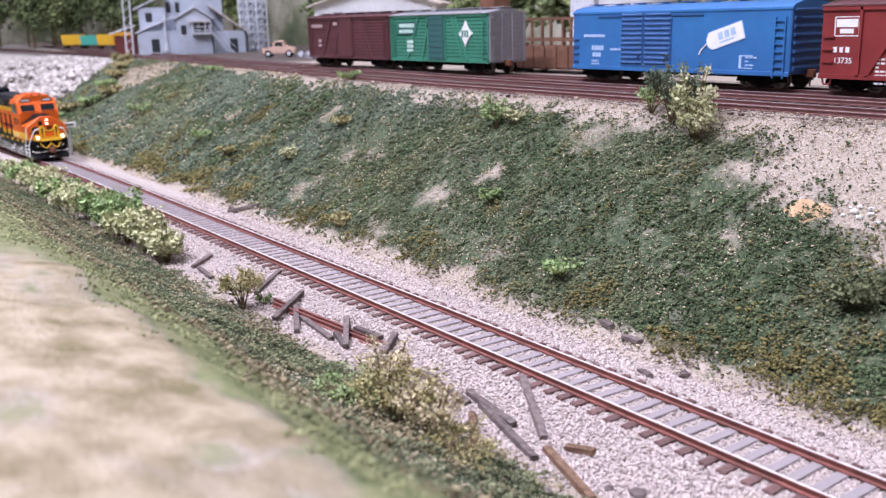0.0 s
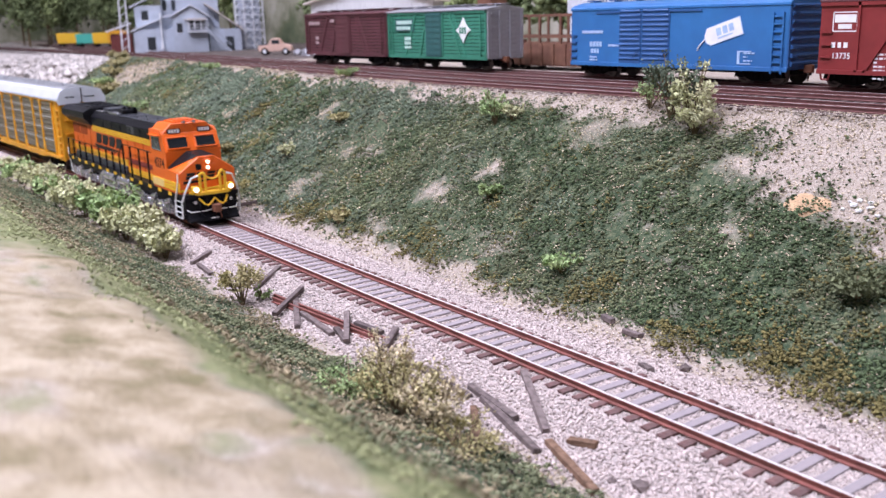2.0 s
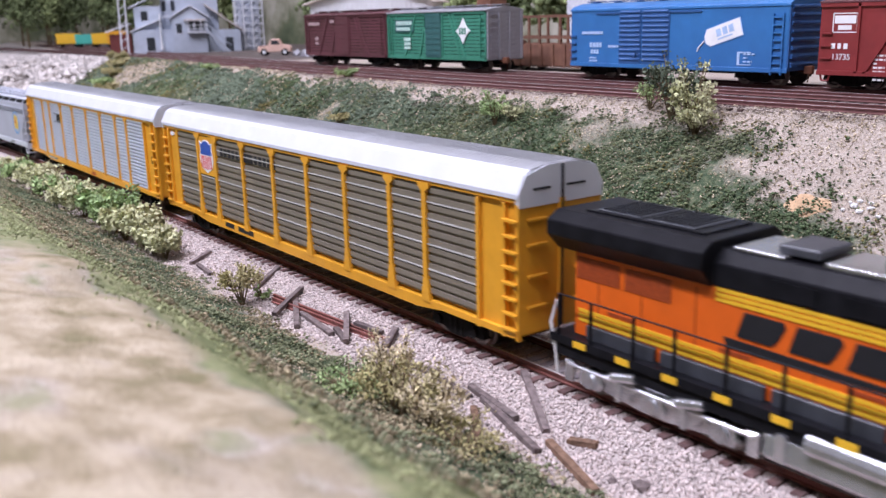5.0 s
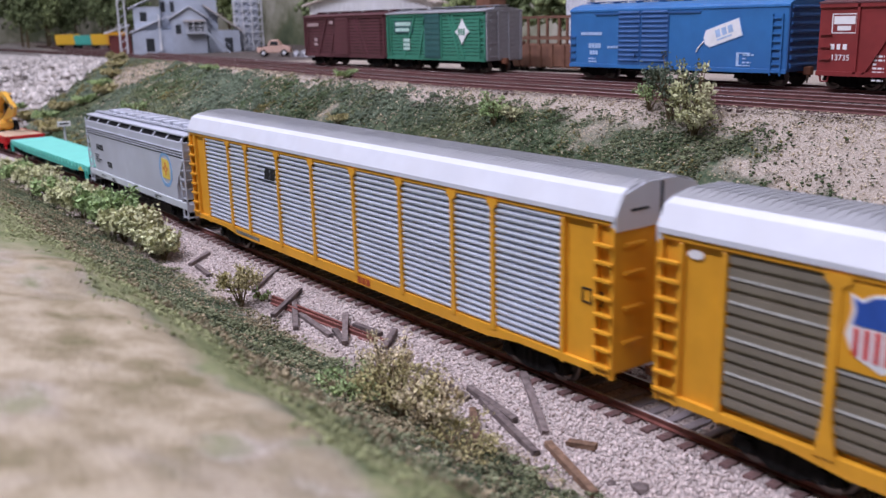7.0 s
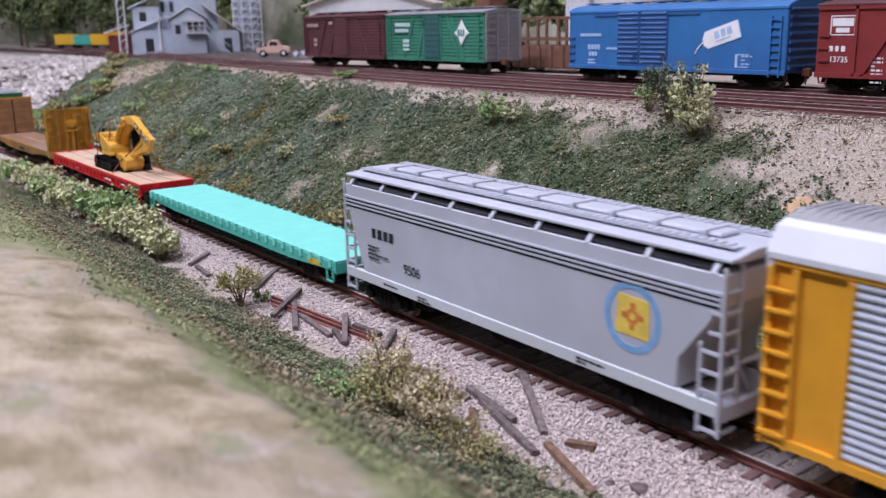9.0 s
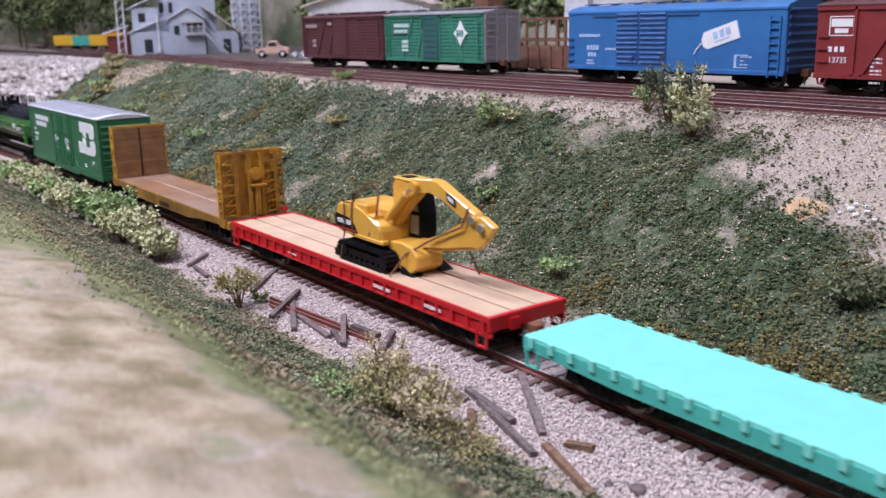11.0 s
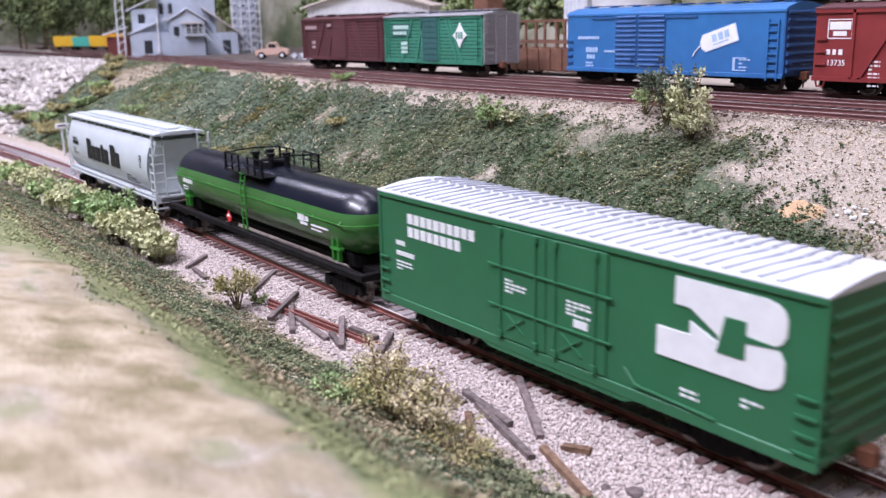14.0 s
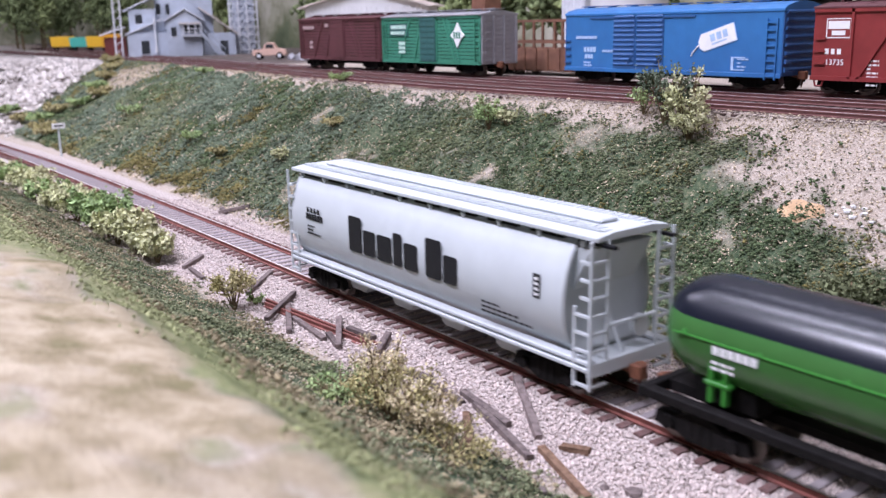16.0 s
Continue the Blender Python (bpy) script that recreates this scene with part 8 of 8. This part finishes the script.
    for sel, nm, lb, mt in ((pick < -0.26, "deep_green_turf", "deep green foam turf on the near slope", M_FOAM), ((pick >= -0.26) & (pick < 0.16), "meadow_turf", "soft grey-green turf on the near slope", M_SLOPE),
                            (pick >= 0.16, "brown_turf", "brown and straw flock on the near slope", M_SLOPE_BROWN)):
        p = on_ground(x[sel], y[sel], 0.2)
        p[:, 2] += RNG.random(sel.sum()) * 0.6 + 2.0 * np.clip(tuft[sel] + 0.3, 0, 1)
        scatter(nm, lb, "grass", mt, p, size[sel], 0.7)
    x = -60 - 500 * RNG.random(26000) ** 1.5
    y = RNG.uniform(-120, -38, 26000)
    ok = RNG.random(26000) < smooth(-36, -46, y) * np.clip(0.4 - 0.6 * lump(x, y, 24, 42), 0.1, 1)
    scatter("dry_turf", "straw coloured flock on the near slope", "grass", M_STRAW, on_ground(x[ok], y[ok], 0.5), 0.15 + 0.3 * RNG.random(ok.sum()) ** 2, 0.7)


M_SLOPE = mat("soft_slope_foam", (0.20, 0.215, 0.125), 0.95, 0, 0.3, 60, 0, island=0.4)
M_SLOPE_BROWN = mat("brown_slope_flock", (0.27, 0.225, 0.14), 0.95, 0, 0.3, 60, 0, island=0.5)
M_MEADOW = mat("meadow_foam", (0.28, 0.295, 0.15), 0.95, 0, 0.25, 60, 0, island=0.4)
M_ROCK = mat("pale_rock", (0.58, 0.535, 0.50), 0.9, 0, 0.25, 90, 0.5, 500, island=0.4, dirt=(0.42, 0.37, 0.33), dirt_amount=0.6, dscale=40)
M_GRIT = mat("tan_grit", (0.48, 0.415, 0.355), 0.95, 0, 0.1, 300, 0, island=0.2)
build_turf()


def build_meadow_and_rubble():
    n = 60000
    x, y = -50 - 420 * RNG.random(n) ** 1.4, RNG.uniform(-152, -92, n)
    d = smooth(-92, -112, y) * (1 - 1.0 * smooth(-118, -142, y + 9 * lump(x, y, 14, 83) + 4 * lump(x, y, 5, 85)) * smooth(-320, -262, x))
    ok = RNG.random(n) < d * np.clip(0.55 + 0.6 * lump(x, y, 12, 84), 0, 1)
    scatter("meadow_turf", "soft green grass tufts on the near mound", "grass", M_MEADOW, on_ground(x[ok], y[ok], 0.2), 0.18 + 0.4 * RNG.random(ok.sum()) ** 2, 0.8)
    n = 15000
    x, y = RNG.uniform(-1700, -1040, n), RNG.uniform(20, 240, n)
    ok = RNG.random(n) < rock_zone(x, y) * 0.8 * smooth(yard_y(x) - 22, yard_y(x) - 40, y)
    scatter("rock_rubble", "broken pale rock of the cut face", "rock", M_ROCK, on_ground(x[ok], y[ok], 0.5), 1.6 + 5.0 * RNG.random(ok.sum()) ** 3, 0.75, 0.45)


build_meadow_and_rubble()


def build_ballast():
    n = 78000
    x = -50 - 560 * RNG.random(n) ** 1.7
    y = RNG.uniform(-46, 40, n)
    yy = y - track_y(x)
    ok = RNG.random(n) < smooth(-46, -38, yy + 4 * lump(x, y, 12, 61)) * smooth(41, 31, yy + 4 * lump(x, y, 12, 62))
    x, y, yy = x[ok], y[ok], yy[ok]
    inner = np.abs(yy) < 15.5
    size = np.where(inner, 0.34 + 0.24 * RNG.random(len(x)), 0.42 + 0.36 * RNG.random(len(x)))
    lift = np.where(inner, -0.05 + 0.3 * RNG.random(len(x)), 0.1 + 0.25 * RNG.random(len(x)))
    tone = RNG.random(len(x))
    for sel, nm, mt in ((tone < 0.88, "ballast", M_STONE), (tone >= 0.88, "dark_ballast", M_STONE_DARK)):
        scatter(nm, "crushed pale limestone track ballast" if mt is M_STONE else "darker chips among the ballast", "gravel", mt, on_ground(x[sel], y[sel], 0) + np.stack([0 * lift[sel], 0 * lift[sel], lift[sel]], -1), size[sel], 0.85, 0.25)

    # fine ballast in the yard track beside the crest
    x = -60 - 700 * RNG.random(40000) ** 1.6
    y = yard_y(x) + RNG.uniform(-19, 19, len(x))
    tone = RNG.random(len(x)) < 0.7
    p = np.stack([x, y, 67.75 + 0.35 * RNG.random(len(x))], -1)
    for sel, mt in ((tone, M_GRIT), (~tone, M_STONE_DARK)):
        scatter("yard_ballast", "fine tan ballast between the yard ties", "gravel", mt, p[sel], 0.25 + 0.22 * RNG.random(sel.sum()), 0.7)


M_STONE_DARK = mat("grey_ballast", (0.33, 0.27, 0.245), 0.9, 0, 0.1, 600, 0.2, 3000, island=0.5)
build_ballast()


def bush(label, spots, height, width, leaf, count, seed, stems=6, size=1.0, up=1.0):
    """A wiry shrub: forked stems with small leaf flakes round the twigs."""
    rng = np.random.default_rng(seed)
    x, y = spots
    t = thing("bush", label, "bush", x, y, float(ground_z(x, y)) - 0.3)
    bm = B()
    tips = []
    for k in range(stems):
        a = 2 * math.pi * (k + rng.random()) / stems
        r = width * (0.15 + 0.3 * rng.random())
        mid = (0.5 * r * math.cos(a), 0.5 * r * math.sin(a), height * (0.35 + 0.15 * rng.random()))
        top = (r * math.cos(a) * 1.3, r * math.sin(a) * 1.3, height * (0.6 + 0.35 * rng.random()) * up)
        rod(bm, (0.06 * r * math.cos(a), 0.06 * r * math.sin(a), 0), mid, 0.42, 5, 0.3)
        rod(bm, mid, top, 0.3, 5, 0.15)
        tips += [top, ((mid[0] + top[0]) / 2, (mid[1] + top[1]) / 2, (mid[2] + top[2]) / 2), mid]
        for j in range(3):
            b = a + rng.uniform(-1.3, 1.3)
            end = (mid[0] + 0.28 * width * math.cos(b), mid[1] + 0.28 * width * math.sin(b), mid[2] + height * rng.uniform(0.05, 0.35))
            rod(bm, mid, end, 0.22, 4, 0.12)
            tips += [end, end]
    part("stem", bm, M_TWIG, t)
    tips = np.array(tips)
    c = tips[rng.integers(0, len(tips), count)]
    p = c + rng.standard_normal((count, 3)) * (0.062 * width, 0.062 * width, 0.058 * height)
    p[:, 2] = np.maximum(p[:, 2], 0.4)
    v, f = leaves(p, size * (0.5 + 0.55 * rng.random(count)), rng)
    v2, f2 = clumps(p[::4] * 0.98, size * (0.35 + 0.4 * rng.random(len(p[::4]))), rng)
    crown = new("foliage", arr_mesh("foliage", np.concatenate([v, v2]), np.concatenate([f, f2 + len(v)]), leaf))
    crown.parent = t
    return t


PALE = "pale yellow-green leafy shrub beside the track"
for k, (bx, by, bh, bw, lf, n) in enumerate((
        (-810, -40, 12, 22, M_LEAF, 420), (-765, -42, 14, 24, M_LEAF_GREEN, 420), (-725, -40, 15, 26, M_LEAF, 520), (-690, -42, 15, 24, M_LEAF, 520), (-655, -41, 14, 24, M_LEAF_GREEN, 480),
        (-625, -41, 15, 24, M_LEAF, 520), (-590, -42, 17, 24, M_LEAF, 560), (-560, -42, 19, 22, M_LEAF_GREEN, 600), (-530, -41, 20, 24, M_LEAF_GREEN, 700),
        (-508, -43, 15, 20, M_LEAF, 520), (-485, -40, 17, 20, M_LEAF, 620), (-466, -42, 13, 18, M_LEAF, 480), (-452, -41, 11, 14, M_LEAF, 380))):
    bush(PALE if lf is M_LEAF else "light green leafy shrub beside the track", (bx, by), bh * 1.4, bw * 1.15, lf, int(n * 2.6), 100 + k, 8, size=1.35)
bush("thin ochre twiggy shrub among old ties", (-352, -44), 19, 18, M_LEAF_OCHRE, 1500, 131, 7, 0.6)
bush("small bright green weed beside an old tie", (-352, -34), 6, 8, M_LEAF_GREEN, 110, 132, 4, 0.8)
bush("dense ochre shrub at the foot of the near slope", (-196, -68), 17, 26, M_LEAF_OCHRE, 1200, 133, 10, 0.6)
bush("pale straw-coloured plume shrub at the foot of the near slope", (-213, -60), 25, 16, M_LEAF_STRAW, 1300, 134, 8, 0.55, 1.1)
bush("pale and ochre shrub at the foot of the near slope", (-184, -64), 19, 18, M_LEAF_STRAW, 1100, 135, 8, 0.55)
bush("low olive shrub at the foot of the near slope", (-168, -68), 8, 24, M_LEAF_OCHRE, 1200, 136, 9, 0.5)
bush("low olive shrub beside the ditch", (-208, -76), 8, 20, M_LEAF_GREEN, 900, 160, 8, 0.5)
bush("light green weed on the bank top", (-383, 123), 16, 15, M_LEAF_GREEN, 500, 137, 6, 0.9, 1.15)
bush("pale green weed on the bank top", (-372, 126), 10, 12, M_LEAF, 260, 138, 5, 0.9)
bush("tall straggling pale weed on the bank crest", (-262, 136), 26, 20, M_LEAF, 800, 139, 8, 0.95, 1.15)
bush("straggling green weed on the bank crest", (-276, 139), 28, 24, M_FOAM_BLUE, 900, 140, 8, 0.9, 1.15)
bush("low grey-green weed on the bank crest", (-292, 143), 15, 16, M_LEAF_GREEN, 300, 141, 6, 0.8)
bush("pale weed on the bank crest", (-257, 132), 15, 18, M_LEAF, 800, 142, 8, 0.8)
bush("dark green shrub on the bank", (-147, 77), 10, 17, M_FOAM, 1500, 143, 8, 0.8)
for k, (bx, by, bh, bw, lf) in enumerate(((-528, 110, 8, 14, M_LEAF_OCHRE), (-336, 80, 8, 10, M_LEAF_GREEN), (-545, 78, 11, 12, M_LEAF), (-262, 57, 8, 15, M_LEAF_GREEN), (-900, 98, 16, 24, M_LEAF_GREEN),
                                          (-705, 82, 10, 16, M_LEAF_GREEN), (-425, 47, 9, 14, M_LEAF_OCHRE), (-640, 75, 9, 14, M_LEAF_OCHRE), (-600, 160, 8, 16, M_LEAF_GREEN), (-880, 170, 9, 20, M_LEAF_GREEN))):
    bush("small weed clump on the grassy bank", (bx, by), bh, bw, lf, 420, 150 + k, 6, 0.95)
for k, (bx, by) in enumerate(((-1073, 98), (-1100, 80), (-1130, 50), (-1090, 60), (-1050, 50), (-1060, 118), (-1100, 128), (-1130, 148), (-1180, 172), (-1160, 40), (-1230, 190), (-1010, 45))):
    bush("ochre brush at the edge of the rock cut", (bx, by), 14, 26, M_LEAF_OCHRE if k % 3 else M_LEAF_GREEN, 700, 170 + k, 6, 1.6)


# old ties and rails thrown beside the track
def old_tie(p, q, width, tall, material, lift=0.0):
    (x0, y0), (x1, y1) = p, q
    ln = math.hypot(x1 - x0, y1 - y0)
    z0, z1 = float(ground_z(x0, y0)) + lift, float(ground_z(x1, y1)) + lift
    bm = box(B(), -ln / 2, ln / 2, -width / 2, width / 2, 0, tall, bev=0.2)
    rr = random.Random(int(ln * 37 + x0))
    for v in bm.verts:
        v.co += Vector((rr.uniform(-0.3, 0.3), rr.uniform(-0.15, 0.15), rr.uniform(-0.12, 0.12)))
    ob = part("old_tie", bm, material)
    ob.matrix_basis = pose((x0 + x1) / 2 * MM, (y0 + y1) / 2 * MM, ((z0 + z1) / 2) * MM, 0, -math.degrees(math.atan2(z1 - z0, ln)), math.degrees(math.atan2(y1 - y0, x1 - x0)))
    return tagged(ob, "weathered loose wooden tie lying beside the track", "railroad tie", "discarded ties")


M_OLD = mat("grey_brown_wood", (0.145, 0.115, 0.11), 0.9, 0, 0.35, 500, 0.6, 2200, obj=0.3, dirt=(0.22, 0.18, 0.165), dirt_amount=0.5, dscale=250)
M_OLDB = mat("brown_wood", (0.20, 0.125, 0.085), 0.9, 0, 0.35, 500, 0.6, 2200, obj=0.2)
for p, q, m, lift in (((-326, -42), (-341, -21), M_OLD, 1.0), ((-336, -27), (-308, -41), M_OLD, 0.2), ((-321, -32), (-291, -35), M_OLD, 0), ((-300, -23), (-279, -36), M_OLD, 1.0), ((-295, -31), (-281, -35), M_OLD, 0),
                      ((-290, -25), (-273, -24), M_OLD, 0.4), ((-269, -20), (-261, -31), M_OLD, 1.2), ((-260, -29), (-252, -40), M_OLD, 0), ((-246, -31), (-232, -29), M_OLD, 0), ((-236, -30), (-210, -32), M_OLD, 0),
                      ((-215, -28), (-188, -32), M_OLD, 0.4), ((-206, -30), (-170, -40), M_OLD, 0.2), ((-206, -13), (-176, -31), M_OLD, 0.2), ((-203, -36), (-181, -52), M_OLDB, 0.4), ((-172, -34), (-144, -44), M_OLDB, 0.1),
                      ((-430, -36), (-436, -23), M_OLD, 0.4), ((-426, -34), (-405, -36), M_OLD, 0), ((-365, -32), (-376, -14), M_OLD, 0.6), ((-542, 32), (-522, 44), M_OLD, 0.4), ((-535, 34), (-548, 36), M_OLD, 0.2),
                      ((-212, 40), (-204, 40), M_OLD, 0.4), ((-192, 27), (-184, 23), M_OLD, 0), ((-225, 43), (-219, 42), M_OLD, 0.5), ((-168, -30), (-160, -27), M_OLDB, 0)):
    old_tie(p, q, 2.3, 1.9, m, lift)
for k, (p, q) in enumerate((((-348, -31), (-268, -24.5)), ((-344, -33.5), (-271, -27)))):
    ln = math.hypot(q[0] - p[0], q[1] - p[1])
    bm = prism(B(), [(-1.0, 0), (1.0, 0), (1.0, 0.35), (0.3, 0.6), (0.3, 1.4), (0.5, 1.55), (0.5, 2.1), (-0.5, 2.1), (-0.5, 1.55), (-0.3, 1.4), (-0.3, 0.6), (-1.0, 0.35)], -ln / 2, ln / 2)
    ob = part("loose_rail", bm, M_RAIL)
    ob.matrix_basis = pose((p[0] + q[0]) / 2 * MM, (p[1] + q[1]) / 2 * MM, -7.0 * MM, 0, 0, math.degrees(math.atan2(q[1] - p[1], q[0] - p[0])))
    tagged(ob, "length of rusty rail lying in the ditch", "rail", "discarded rails")


def stone(x, y, r, material, label):
    rr = random.Random(int(x * 13 + y))
    bm = B()
    bmesh.ops.create_icosphere(bm, subdivisions=1, radius=r)
    for v in bm.verts:
        v.co *= rr.uniform(0.7, 1.2)
        v.co.z *= 0.7
    ob = part("stone", bm, material)
    ob.matrix_basis = pose(x * MM, y * MM, (float(ground_z(x, y)) + 0.3 * r) * MM)
    return tagged(ob, label, "stone", "loose stones")


for x, y, r in ((-180, 35, 2.2), (-205, 41, 2.0), (-222, 44, 1.6), (-146, -36, 1.6), (-139, -33, 2.4), (-152, -52, 1.8), (-160, -58, 1.5), (-128, 30, 1.5), (-124, -36, 2.0)):
    stone(x, y, r, M_OLD, "small dark stone beside the track")
for x, y, r in ((-168, 109, 1.7), (-165, 107.5, 1.4), (-162, 109, 1.6), (-171, 107, 1.1), (-158, 107, 1.2), (-167, 111, 1.2), (-163, 111, 1.3), (-170, 110, 0.9), (-160, 105, 0.8), (-505, 165, 2.0)):
    stone(x, y, r, M_PLASTER, "lump of white plaster on the bank")


def ochre_dirt():
    """A bare patch of orange clay set into the bank."""
    xs, ys = np.meshgrid(np.linspace(-205, -168, 26), np.linspace(100, 113, 14), indexing="ij")
    z = ground_z(xs, ys) + 0.7 - 1.6 * (((xs + 186) / 17) ** 2 + ((ys - 106.5) / 5.5) ** 2 + 0.35 * lump(xs, ys, 5, 71))
    i = np.arange(xs.size).reshape(xs.shape)
    f = np.stack([i[:-1, :-1], i[1:, :-1], i[1:, 1:], i[:-1, 1:]], -1).reshape(-1, 4)
    ob = new("clay_patch", arr_mesh("clay_patch", np.stack([xs, ys, z], -1).reshape(-1, 3), f, M_CLAY, True))
    tagged(ob, "bare orange clay patch on the bank", "dirt", kind="structure")


M_CLAY = mat("orange_clay", (0.52, 0.35, 0.21), 0.95, 0, 0.2, 200, 0.5, 900)
ochre_dirt()


def mile_sign():
    t = thing("track_sign", "small white trackside sign on a post", "sign", -900, 30, -6.5)
    part("post", rod(B(), (0, 0, 0), (0, 0, 31), 1.0, 8), M_PALE, t)
    bm = box(B(), 1.0, 1.8, -6, 6, 27, 32, bev=0.2)
    part("board", bm, M_WHITE, t)
    part("board_mark", box(B(), 1.8, 1.95, -4, 4, 29, 30.4), M_INK, t)


mile_sign()


layout_bench()


far_clutter()


# ---- the train moves along the main track ----
TRAVEL = [(0.0, -1236.0), (0.5, -1147.4), (1.0, -1058.9), (1.5, -970.2), (2.0, -880.5), (2.5, -791.5), (3.0, -703.2), (3.5, -615.6), (4.0, -527.8),
          (5.25, -307.7), (6.5, -87.9), (7.0, 0.2), (7.5, 88.8), (8.0, 176.6), (8.5, 263.0), (9.0, 347.6), (10.25, 557.5), (11.5, 770.3), (12.0, 856.0),
          (12.5, 942.8), (13.0, 1030.4), (13.5, 1118.6), (14.0, 1206.2), (14.5, 1294.0), (15.0, 1381.8), (15.5, 1468.9), (16.0, 1555.4)]


def motions():
    for car, u, lift in CARS:
        rows = []
        for t, s in TRAVEL:
            x = u + s
            a, b = float(track_y(x - 60)), float(track_y(x + 60))
            rows.append((t, pose(x * MM, (a + b) / 2 * MM, lift * MM, 0, 0, math.degrees(math.atan2(b - a, 120)))))
        walk(car, rows)


motions()
